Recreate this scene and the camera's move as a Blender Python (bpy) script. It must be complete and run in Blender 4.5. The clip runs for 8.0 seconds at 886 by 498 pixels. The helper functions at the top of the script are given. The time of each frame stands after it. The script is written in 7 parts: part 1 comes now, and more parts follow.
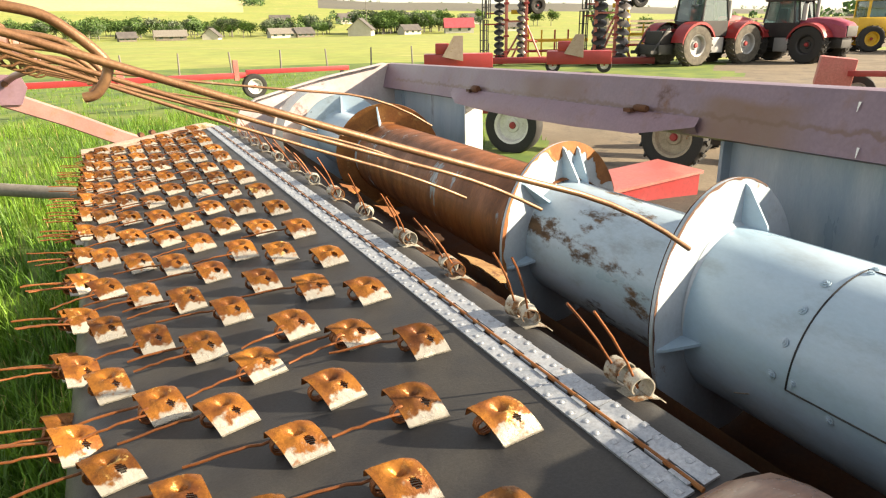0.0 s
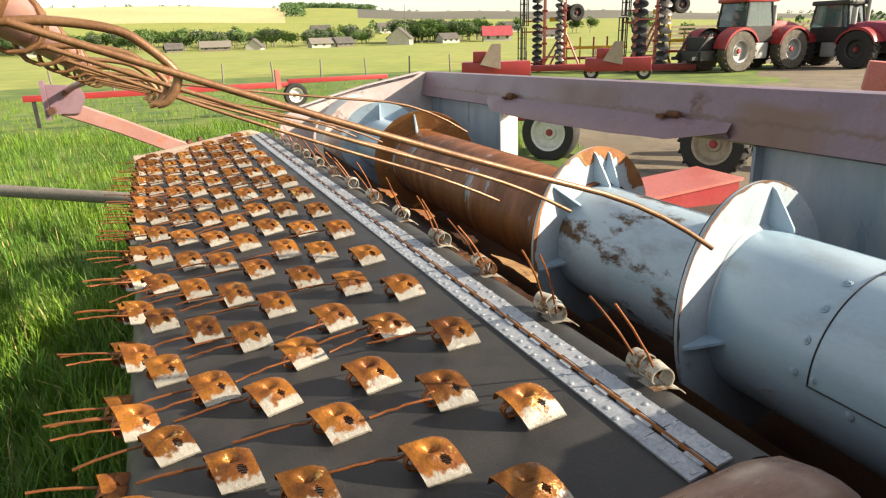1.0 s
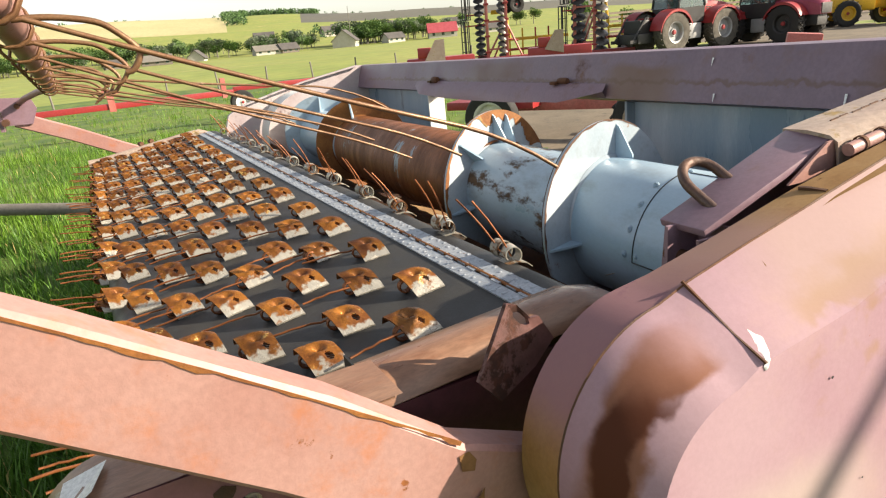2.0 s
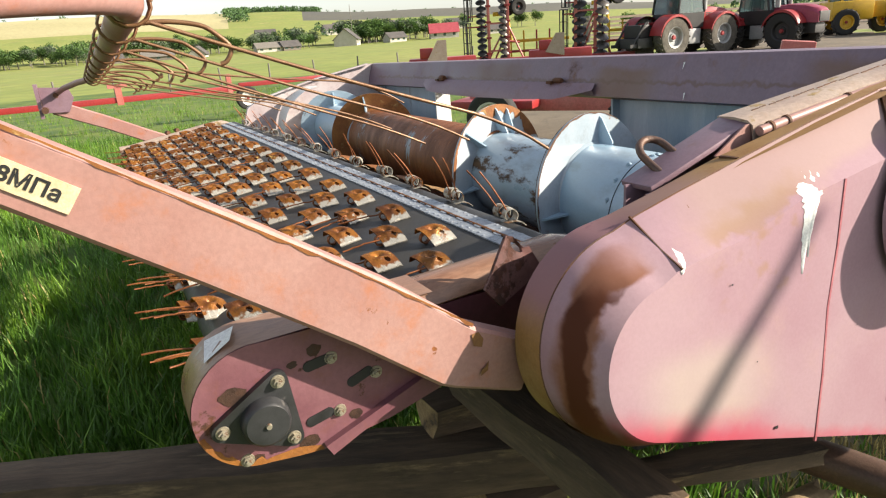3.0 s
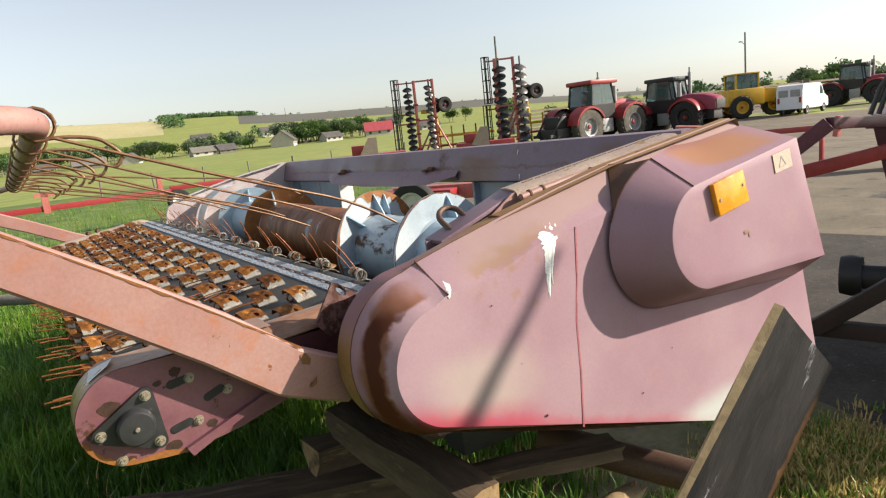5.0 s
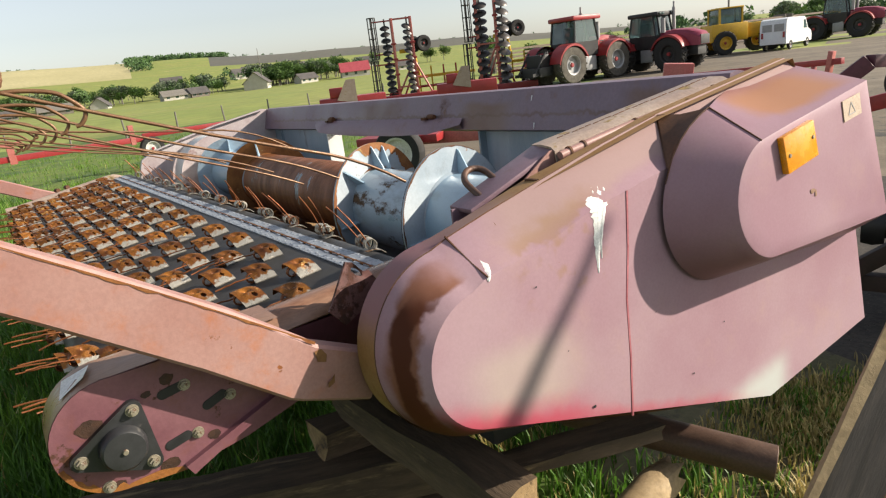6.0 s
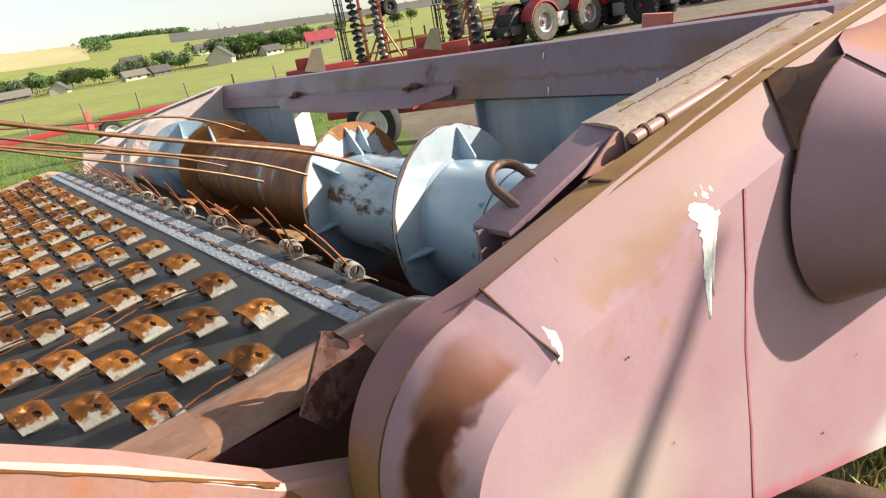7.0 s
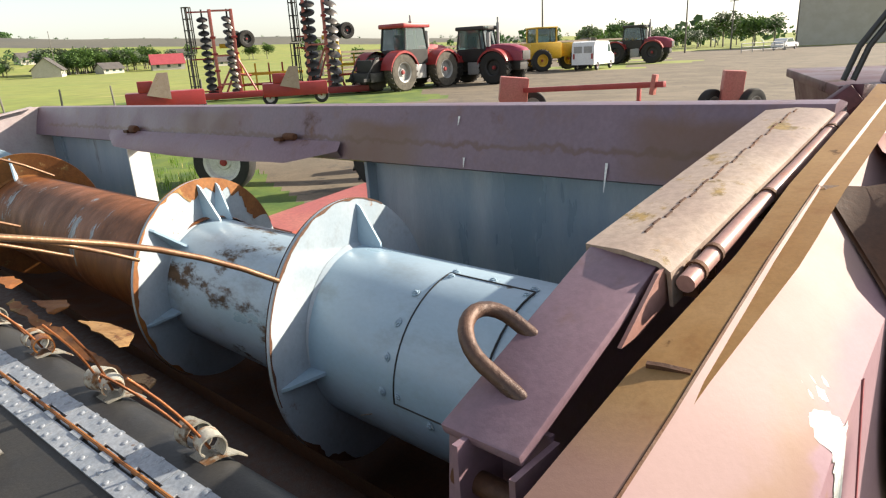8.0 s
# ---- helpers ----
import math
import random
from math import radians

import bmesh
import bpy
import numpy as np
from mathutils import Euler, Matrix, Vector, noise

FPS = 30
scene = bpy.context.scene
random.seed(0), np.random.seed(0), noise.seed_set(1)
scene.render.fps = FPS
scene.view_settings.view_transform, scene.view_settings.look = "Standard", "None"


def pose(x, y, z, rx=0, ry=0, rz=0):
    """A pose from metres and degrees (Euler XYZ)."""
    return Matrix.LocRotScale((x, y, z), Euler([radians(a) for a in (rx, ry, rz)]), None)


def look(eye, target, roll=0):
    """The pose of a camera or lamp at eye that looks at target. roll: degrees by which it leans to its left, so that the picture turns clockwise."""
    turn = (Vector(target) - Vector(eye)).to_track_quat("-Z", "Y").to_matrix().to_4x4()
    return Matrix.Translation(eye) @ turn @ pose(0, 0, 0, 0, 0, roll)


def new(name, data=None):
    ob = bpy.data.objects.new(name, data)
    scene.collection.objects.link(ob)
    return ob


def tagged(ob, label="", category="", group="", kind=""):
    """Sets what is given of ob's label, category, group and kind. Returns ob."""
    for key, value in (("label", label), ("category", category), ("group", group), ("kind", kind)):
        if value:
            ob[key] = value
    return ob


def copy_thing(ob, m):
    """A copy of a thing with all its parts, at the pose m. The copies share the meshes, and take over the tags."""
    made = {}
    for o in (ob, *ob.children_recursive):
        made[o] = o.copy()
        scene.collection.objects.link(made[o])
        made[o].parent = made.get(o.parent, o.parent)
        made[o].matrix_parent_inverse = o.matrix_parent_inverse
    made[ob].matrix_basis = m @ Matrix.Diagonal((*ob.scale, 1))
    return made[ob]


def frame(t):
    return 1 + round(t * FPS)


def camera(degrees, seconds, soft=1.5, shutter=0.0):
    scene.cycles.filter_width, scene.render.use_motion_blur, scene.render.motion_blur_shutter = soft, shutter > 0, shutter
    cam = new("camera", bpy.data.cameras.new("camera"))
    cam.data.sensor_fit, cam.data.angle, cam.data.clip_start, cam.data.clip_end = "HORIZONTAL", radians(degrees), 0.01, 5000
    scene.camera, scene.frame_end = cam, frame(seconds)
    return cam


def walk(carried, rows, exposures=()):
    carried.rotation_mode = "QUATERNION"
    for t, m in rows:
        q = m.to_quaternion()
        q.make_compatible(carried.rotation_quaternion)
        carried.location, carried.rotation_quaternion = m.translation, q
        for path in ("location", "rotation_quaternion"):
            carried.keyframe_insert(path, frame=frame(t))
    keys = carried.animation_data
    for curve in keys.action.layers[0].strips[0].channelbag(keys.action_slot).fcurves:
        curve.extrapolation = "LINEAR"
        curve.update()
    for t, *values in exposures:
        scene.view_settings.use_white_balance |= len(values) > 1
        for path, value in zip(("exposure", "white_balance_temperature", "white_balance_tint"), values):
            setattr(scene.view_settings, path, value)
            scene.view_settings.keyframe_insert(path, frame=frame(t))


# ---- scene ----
PATH = [
    (0, (0.528, 0.594, 1.672), (1.288, 2.321, 1.01), -1.1),
    (0.5, (0.51, 0.563, 1.676), (1.135, 2.347, 1.023), -1.8),
    (1, (0.509, 0.531, 1.676), (1.167, 2.308, 1.039), -1.7),
    (1.5, (0.516, 0.385, 1.666), (1.287, 2.124, 1.05), -2.5),
    (2, (0.474, 0.152, 1.633), (1.238, 1.883, 0.984), -5.2),
    (2.2, (0.436, 0.081, 1.638), (1.171, 1.815, 0.965), -4.7),
    (3.3, (0.284, -0.261, 1.656), (1.077, 1.47, 1.042), -4.3),
    (3.5, (0.309, -0.372, 1.672), (1.138, 1.359, 1.109), -4.9),
    (4, (0.357, -0.576, 1.676), (1.416, 1.053, 1.202), -4.9),
    (4.5, (0.343, -0.622, 1.68), (1.428, 1.008, 1.272), -5.3),
    (4.7, (0.338, -0.619, 1.638), (1.342, 1.072, 1.277), -5.5),
    (5.8, (0.382, -0.449, 1.655), (1.352, 1.215, 1.115), -6.3),
    (6, (0.379, -0.354, 1.663), (1.369, 1.287, 1.093), -6.9),
    (6.5, (0.465, -0.127, 1.647), (1.513, 1.435, 0.966), -8.6),
    (7, (0.595, 0.093, 1.642), (1.606, 1.68, 0.964), -10.0),
    (7.5, (0.705, 0.375, 1.642), (2.016, 1.72, 0.954), -7.6),
    (8, (0.781, 0.501, 1.655), (2.18, 1.798, 1.053), -2.9),
]
cam = camera(69.8, 8.0, soft=1.2, shutter=0.0)
walk(cam, [(t, look(eye, target, roll)) for t, eye, target, roll in PATH],
     [(0.0, 1.72, 7700, 10), (0.5, 1.42, 7600, 10), (1.0, 1.36, 7300, 10), (2.0, 1.20, 6900, 10), (3.5, 1.12, 6500, 10), (4.5, 0.93, 6500, 10), (6.0, 0.76, 6500, 10), (6.5, 0.96, 6600, 10), (7.0, 1.10, 6700, 10), (8.0, 1.19, 6700, 10)])

# ---- light ----
SUN_FROM = Vector((0.97, -0.56, 0.54)).normalized()
world = bpy.data.worlds.new("world")
scene.world = world
world.use_nodes = True
wn = world.node_tree
sky = wn.nodes.new("ShaderNodeTexSky")
sky.sky_type = "NISHITA"
sky.sun_disc = False
sky.sun_elevation = math.asin(SUN_FROM.z)
sky.sun_rotation = math.atan2(SUN_FROM.x, SUN_FROM.y)
sky.air_density, sky.dust_density, sky.ozone_density = 1.0, 1.0, 1.2
haze = wn.nodes.new("ShaderNodeHueSaturation")
haze.inputs["Saturation"].default_value = 0.46
wn.links.new(sky.outputs["Color"], haze.inputs["Color"])
wn.links.new(haze.outputs["Color"], wn.nodes["Background"].inputs["Color"])
wn.nodes["Background"].inputs["Strength"].default_value = 0.10
sun_data = bpy.data.lights.new("sun", "SUN")
sun_data.energy, sun_data.angle, sun_data.color = 5.0, radians(0.6), (1.0, 0.90, 0.75)
sun = new("sun", sun_data)
sun.matrix_world = look(SUN_FROM * 50, (0, 0, 0))


# ---- materials ----
def mat(name, a, b, scale=8.0, rough=0.6, metal=0.0, bump=0.15, fine=90.0, spots=None, sscale=7.0, sthr=0.6, swid=0.06,
        srough=0.85, stretch=(1, 1, 1), rand=0.0, rvar=0.12, spec=0.5, grain=0.72, streak=None):
    """A two-tone surface with grain, relief and, where asked, patches of a second stuff such as rust."""
    m = bpy.data.materials.new(name)
    m.use_nodes = True
    nt = m.node_tree
    nd, ln = nt.nodes, nt.links
    bs = nd["Principled BSDF"]
    tc = nd.new("ShaderNodeTexCoord")
    mp = nd.new("ShaderNodeMapping")
    mp.inputs["Scale"].default_value = stretch
    ln.new(tc.outputs["Object"], mp.inputs["Vector"])
    vec = mp.outputs["Vector"]
    if rand:
        oi = nd.new("ShaderNodeObjectInfo")
        add = nd.new("ShaderNodeVectorMath")
        add.operation = "MULTIPLY_ADD"
        add.inputs[1].default_value = (7.0, 13.0, 5.0)
        ln.new(oi.outputs["Random"], add.inputs[0])
        ln.new(vec, add.inputs[2])
        vec = add.outputs["Vector"]

    def noise_tex(sc, det=6.0, ro=0.6):
        n = nd.new("ShaderNodeTexNoise")
        n.inputs["Scale"].default_value, n.inputs["Detail"].default_value, n.inputs["Roughness"].default_value = sc, det, ro
        ln.new(vec, n.inputs["Vector"])
        return n.outputs["Fac"]

    def rng(v, lo, hi, o0=0.0, o1=1.0):
        r = nd.new("ShaderNodeMapRange")
        r.interpolation_type = "SMOOTHSTEP"
        for i, x in zip(("From Min", "From Max", "To Min", "To Max"), (lo, hi, o0, o1)):
            r.inputs[i].default_value = x
        ln.new(v, r.inputs["Value"])
        return r.outputs["Result"]

    def mix(f, c0, c1, kind="MIX"):
        x = nd.new("ShaderNodeMix")
        x.data_type, x.blend_type = "RGBA", kind
        for sock, c in ((x.inputs["Factor"], f), (x.inputs["A"], c0), (x.inputs["B"], c1)):
            if isinstance(c, (int, float)):
                sock.default_value = c
            elif isinstance(c, tuple):
                sock.default_value = (*c, 1)
            else:
                ln.new(c, sock)
        return x.outputs["Result"]

    big = noise_tex(scale)
    small = noise_tex(fine, 4.0, 0.7)
    col = mix(rng(big, 0.32, 0.68), a, b)
    col = mix(rng(small, 0.3, 0.7), col, mix(1.0, col, (grain, grain, grain), "MULTIPLY"))
    if streak:
        # long soiled streaks and blotches, finer than the two-tone base
        blot = noise_tex(scale * 3.7, 8.0, 0.7)
        col = mix(rng(blot, 0.50, 0.78, 0.0, streak[1]), col, streak[0])
    ro = rng(big, 0.3, 0.7, max(0.05, rough - rvar), min(1.0, rough + rvar))
    mask = None
    if spots:
        mask = rng(noise_tex(sscale, 9.0, 0.68), sthr, sthr + swid)
        dark = tuple(c * 0.45 for c in spots)
        col = mix(mask, col, mix(rng(noise_tex(sscale * 5, 5.0), 0.35, 0.65), dark, spots))
        rm = nd.new("ShaderNodeMix")
        rm.data_type = "FLOAT"
        ln.new(mask, rm.inputs["Factor"])
        ln.new(ro, rm.inputs["A"])
        rm.inputs["B"].default_value = srough
        ro = rm.outputs["Result"]
        if metal:
            mm = nd.new("ShaderNodeMath")
            mm.operation = "MULTIPLY_ADD"
            ln.new(mask, mm.inputs[0])
            mm.inputs[1].default_value, mm.inputs[2].default_value = -metal, metal
            ln.new(mm.outputs[0], bs.inputs["Metallic"])
    if rand:
        hsv = nd.new("ShaderNodeHueSaturation")
        ln.new(rng(oi.outputs["Random"], 0, 1, 1 - rand, 1 + rand), hsv.inputs["Value"])
        ln.new(col, hsv.inputs["Color"])
        col = hsv.outputs["Color"]
    ln.new(col, bs.inputs["Base Color"])
    ln.new(ro, bs.inputs["Roughness"])
    if metal and not spots:
        bs.inputs["Metallic"].default_value = metal
    bs.inputs["Specular IOR Level"].default_value = spec
    if bump:
        bp = nd.new("ShaderNodeBump")
        bp.inputs["Strength"].default_value, bp.inputs["Distance"].default_value = bump, 0.004
        hsum = small
        if mask is not None:
            ad = nd.new("ShaderNodeMath")
            ad.operation = "ADD"
            ln.new(small, ad.inputs[0])
            ln.new(mask, ad.inputs[1])
            hsum = ad.outputs[0]
        ln.new(hsum, bp.inputs["Height"])
        ln.new(bp.outputs["Normal"], bs.inputs["Normal"])
    return m


def stain(m, colour, axis_ranges, strength=1.0, nscale=14.0, rough=None):
    """Lay a stain or a strip of other paint over m, bounded in the object's own space.
    axis_ranges: rows of ((a, b, c, d), lo0, lo1, hi0, hi1): the plane a*x+b*y+c*z+d rises in from lo0 to lo1 and out from hi0 to hi1."""
    nt = m.node_tree
    nd, ln = nt.nodes, nt.links
    bs = nd["Principled BSDF"]
    old = bs.inputs["Base Color"].links[0].from_socket
    tc = nd.new("ShaderNodeTexCoord")
    nz = nd.new("ShaderNodeTexNoise")
    nz.inputs["Scale"].default_value, nz.inputs["Detail"].default_value = nscale, 8.0
    ln.new(tc.outputs["Object"], nz.inputs["Vector"])
    total = None
    for (a, b, c, d), l0, l1, h0, h1 in axis_ranges:
        dot = nd.new("ShaderNodeVectorMath")
        dot.operation = "DOT_PRODUCT"
        ln.new(tc.outputs["Object"], dot.inputs[0])
        dot.inputs[1].default_value = (a, b, c)
        wob = nd.new("ShaderNodeMath")
        wob.operation = "MULTIPLY_ADD"
        ln.new(nz.outputs["Fac"], wob.inputs[0])
        wob.inputs[1].default_value, wob.inputs[2].default_value = 0.05, d - 0.025
        su = nd.new("ShaderNodeMath")
        su.operation = "ADD"
        ln.new(dot.outputs["Value"], su.inputs[0])
        ln.new(wob.outputs[0], su.inputs[1])
        for p, q, o0, o1 in ((l0, l1, 0.0, 1.0), (h0, h1, 1.0, 0.0)):
            r = nd.new("ShaderNodeMapRange")
            r.interpolation_type = "SMOOTHSTEP"
            for i, x in zip(("From Min", "From Max", "To Min", "To Max"), (p, q, o0, o1)):
                r.inputs[i].default_value = x
            ln.new(su.outputs[0], r.inputs["Value"])
            if total is None:
                total = r.outputs["Result"]
            else:
                mu = nd.new("ShaderNodeMath")
                mu.operation = "MULTIPLY"
                ln.new(total, mu.inputs[0])
                ln.new(r.outputs["Result"], mu.inputs[1])
                total = mu.outputs[0]
    st = nd.new("ShaderNodeMath")
    st.operation = "MULTIPLY"
    ln.new(total, st.inputs[0])
    st.inputs[1].default_value = strength
    x = nd.new("ShaderNodeMix")
    x.data_type = "RGBA"
    ln.new(st.outputs[0], x.inputs["Factor"])
    ln.new(old, x.inputs["A"])
    x.inputs["B"].default_value = (*colour, 1)
    ln.new(x.outputs["Result"], bs.inputs["Base Color"])
    return m


def worn_foot(m, colour):
    """Bleach a clip towards its foot, with an edge of its own on every clip."""
    nd, ln = m.node_tree.nodes, m.node_tree.links
    bs = nd["Principled BSDF"]
    old = bs.inputs["Base Color"].links[0].from_socket
    tc, oi = nd.new("ShaderNodeTexCoord"), nd.new("ShaderNodeObjectInfo")
    off = nd.new("ShaderNodeVectorMath")
    off.operation = "MULTIPLY_ADD"
    off.inputs[1].default_value = (3.0, 5.0, 7.0)
    ln.new(oi.outputs["Random"], off.inputs[0])
    ln.new(tc.outputs["Object"], off.inputs[2])
    nz = nd.new("ShaderNodeTexNoise")
    nz.inputs["Scale"].default_value, nz.inputs["Detail"].default_value = 55.0, 7.0
    ln.new(off.outputs["Vector"], nz.inputs["Vector"])
    sep = nd.new("ShaderNodeSeparateXYZ")
    ln.new(tc.outputs["Object"], sep.inputs[0])
    su = nd.new("ShaderNodeMath")
    su.operation = "MULTIPLY_ADD"
    ln.new(nz.outputs["Fac"], su.inputs[0])
    su.inputs[1].default_value = 0.045
    ln.new(sep.outputs["Y"], su.inputs[2])
    mr = nd.new("ShaderNodeMapRange")
    mr.interpolation_type = "SMOOTHSTEP"
    for i, x in zip(("From Min", "From Max", "To Min", "To Max"), (0.002, 0.009, 1.0, 0.0)):
        mr.inputs[i].default_value = x
    ln.new(su.outputs[0], mr.inputs["Value"])
    x = nd.new("ShaderNodeMix")
    x.data_type = "RGBA"
    ln.new(mr.outputs["Result"], x.inputs["Factor"])
    ln.new(old, x.inputs["A"])
    x.inputs["B"].default_value = (*colour, 1)
    ln.new(x.outputs["Result"], bs.inputs["Base Color"])


RUST = (0.30, 0.10, 0.025)
PINK_A, PINK_B = (0.306, 0.183, 0.218), (0.357, 0.240, 0.270)
ARM_A, ARM_B = (0.335, 0.172, 0.150), (0.385, 0.222, 0.195)
M = {}
M["pink"] = mat("faded_pink_paint", ARM_A, ARM_B, 4, 0.5, 0, 0.08, 120, (0.26, 0.085, 0.02), 14, 0.64, 0.04, grain=0.84, streak=((0.38, 0.125, 0.045), 0.75))
# pink paint made darker and more purple for parts lying in shade
M["mauve"] = mat("faded_pink_paint_worn", (0.20, 0.122, 0.155), (0.25, 0.165, 0.20), 4, 0.45, 0, 0.08, 100, (0.16, 0.075, 0.04), 4.5, 0.60, 0.14, grain=0.85, streak=((0.17, 0.085, 0.05), 0.6))
# dark base carries the end plate's shade, besides its rust and wear
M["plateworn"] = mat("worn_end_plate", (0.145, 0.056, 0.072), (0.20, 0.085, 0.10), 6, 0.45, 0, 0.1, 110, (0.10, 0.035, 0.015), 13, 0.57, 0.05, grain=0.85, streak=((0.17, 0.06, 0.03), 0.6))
# pale spots paint the cover's glints; the brown streaks are wear
M["cover"] = mat("scuffed_brown_cover", (0.25, 0.125, 0.075), (0.32, 0.19, 0.125), 6, 0.36, 0, 0.1, 100, (0.46, 0.42, 0.36), 9, 0.63, 0.05, 0.4, stretch=(0.45, 1.4, 1.4), streak=((0.14, 0.05, 0.022), 0.8))
M["shield"] = mat("shield_paint", PINK_A, PINK_B, 2.2, 0.66, 0, 0.05, 150, RUST, 11, 0.70, 0.03, spec=0.14, grain=0.93, streak=((0.40, 0.27, 0.22), 0.35))
DEEP = (0, 1, -0.076, 0.082)
stain(M["shield"], (0.46, 0.42, 0.33), [((1, 0, 0, 0), 0.90, 1.02, 1.10, 1.30), ((0, 0, 1, 0), 0.93, 1.00, 1.06, 1.14), (DEEP, 0.4, 0.49, 0.56, 0.575)], 0.4, 6)
stain(M["shield"], (0.46, 0.50, 0.47), [((1, 0, 0, 0), 1.60, 1.78, 1.90, 2.0), ((-0.12, 0, 1, 0), 0.40, 0.46, 0.50, 0.57), (DEEP, 0.4, 0.49, 0.56, 0.575)], 0.8, 6)
stain(M["shield"], (0.42, 0.045, 0.085), [((0.30, 0, 0.954, -1.222), -0.05, -0.02, -0.012, 0.06), ((1, 0, 0, 0), 0.8, 0.90, 1.08, 1.34), (DEEP, 0.4, 0.49, 0.56, 0.575)], 0.75)
stain(M["shield"], (0.40, 0.05, 0.08), [((0.30, 0, 0.954, -1.222), -0.05, -0.02, -0.012, 0.022), ((1, 0, 0, 0), 0.8, 0.90, 1.60, 1.9), (DEEP, 0.4, 0.49, 0.56, 0.575)], 0.5)
stain(M["shield"], (0.37, 0.265, 0.215), [(DEEP, 0.556, 0.58, 0.9, 1.0), ((1, 0, 0, 0), 1.04, 1.16, 3, 4), ((0, 0, 1, 0), 1.2, 1.26, 3, 4)], 0.5, 6)
stain(M["shield"], (0.17, 0.062, 0.022), [(DEEP, 0.566, 0.574, 0.606, 0.626), ((1, 0, 0, 0), 0.6, 0.7, 0.965, 1.00), ((0, 0, 1, 0), 0.7, 0.8, 1.25, 1.31)], 0.85, 12)
stain(M["shield"], (0.065, 0.018, 0.008), [(DEEP, 0.566, 0.574, 0.602, 0.614), ((1, 0, 0, 0), 0.6, 0.7, 0.925, 0.960), ((0, 0, 1, 0), 0.7, 0.8, 1.215, 1.27)], 0.95, 13)
stain(M["shield"], (0.085, 0.024, 0.010), [(DEEP, 0.552, 0.57, 0.63, 0.66), ((1, 0, 0, 0), 0.6, 0.7, 0.98, 1.05), ((0, 0, 1, 0), 0.7, 0.8, 0.99, 1.07)], 0.9, 7)
stain(M["shield"], (0.26, 0.15, 0.05), [(DEEP, 0.55, 0.560, 0.566, 0.60), ((1, 0, 0, 0), 1.08, 1.12, 1.30, 1.36), ((0, 0, 1, 0), 1.15, 1.2, 1.36, 1.42)], 0.45, 24)
M["rimstrip"] = mat("rusty_gold_strip", (0.27, 0.145, 0.05), (0.33, 0.20, 0.09), 7, 0.6, 0, 0.06, 150, (0.12, 0.055, 0.02), 15, 0.63, 0.06, spec=0.2, grain=0.85, streak=((0.19, 0.08, 0.025), 0.7))
stain(M["rimstrip"], (0.32, 0.19, 0.17), [((1, 0, 0, 0), 0.97, 1.06, 1.12, 1.22), ((0, 0, 1, 0), 1.0, 1.1, 2, 3)], 0.75, 9)
stain(M["rimstrip"], (0.24, 0.125, 0.15), [((1, 0, 0, 0), 0.3, 0.4, 0.97, 1.08), ((0, 0, 1, 0), 1.15, 1.22, 3, 4)], 0.85, 9)
# paint kept darker and more purple than the shield, for its shaded side
M["bulge"] = mat("bulge_paint", (0.285, 0.160, 0.20), (0.33, 0.208, 0.246), 2.2, 0.52, 0, 0.03, 150, RUST, 11, 0.72, 0.03, spec=0.25, grain=0.93, streak=((0.40, 0.27, 0.22), 0.3))
stain(M["bulge"], (0.36, 0.16, 0.05), [(DEEP, 0.43, 0.47, 0.56, 0.66), ((1, 0, 0, 0), 1.76, 1.86, 2.06, 2.2), ((0, 0, 1, 0), 1.42, 1.45, 1.7, 1.8)], 0.75, 8)
# dark lower left: shade painted in together with rust
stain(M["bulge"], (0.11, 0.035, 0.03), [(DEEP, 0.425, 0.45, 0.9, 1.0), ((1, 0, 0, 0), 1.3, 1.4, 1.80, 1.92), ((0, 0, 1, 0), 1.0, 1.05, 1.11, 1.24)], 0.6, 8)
M["foldrust"] = mat("rusty_folded_sheet", (0.10, 0.045, 0.022), (0.16, 0.075, 0.04), 9, 0.6, 0, 0.1, 120, (0.24, 0.12, 0.06), 10, 0.58, 0.1, streak=((0.06, 0.025, 0.012), 0.6))
M["rustbrown"] = mat("brown_rust_spot", (0.15, 0.062, 0.016), (0.22, 0.105, 0.035), 40, 0.75, 0, 0.2, 160)
# the beam's pink likewise, its shade put into a dark mauve
M["beam"] = mat("faded_beam_paint", (0.165, 0.108, 0.145), (0.215, 0.148, 0.19), 4, 0.45, 0, 0.08, 100, (0.16, 0.075, 0.04), 4.5, 0.60, 0.14, grain=0.85, streak=((0.17, 0.085, 0.05), 0.6))
stain(M["beam"], (0.15, 0.075, 0.035), [((0, 1, 0, 0), 1.62, 1.78, 1.95, 2.08), ((0, 0, 1, 0), 1.30, 1.34, 1.47, 1.50)], 0.75, 7)
stain(M["beam"], (0.15, 0.07, 0.03), [((0, 1, 0, 0), 0.78, 0.86, 1.02, 1.14), ((0, 0, 1, 0), 1.36, 1.40, 1.48, 1.51)], 0.7, 7)
stain(M["beam"], (0.13, 0.065, 0.035), [((0, 1, 0, 0), 2.5, 2.7, 2.95, 3.2), ((0, 0, 1, 0), 1.42, 1.45, 1.49, 1.52)], 0.6, 9)
stain(M["beam"], (0.12, 0.06, 0.03), [((0, 1, 0, 0), 0.7, 0.8, 4.6, 4.7), ((0, 0, 1, 0), 1.425, 1.432, 1.436, 1.446)], 0.6, 26)
M["cream"] = mat("bleached_paint", (0.34, 0.245, 0.20), (0.42, 0.33, 0.27), 6, 0.55, 0, 0.15, 90, (0.30, 0.20, 0.07), 12, 0.585, 0.08, streak=((0.30, 0.20, 0.13), 0.6))
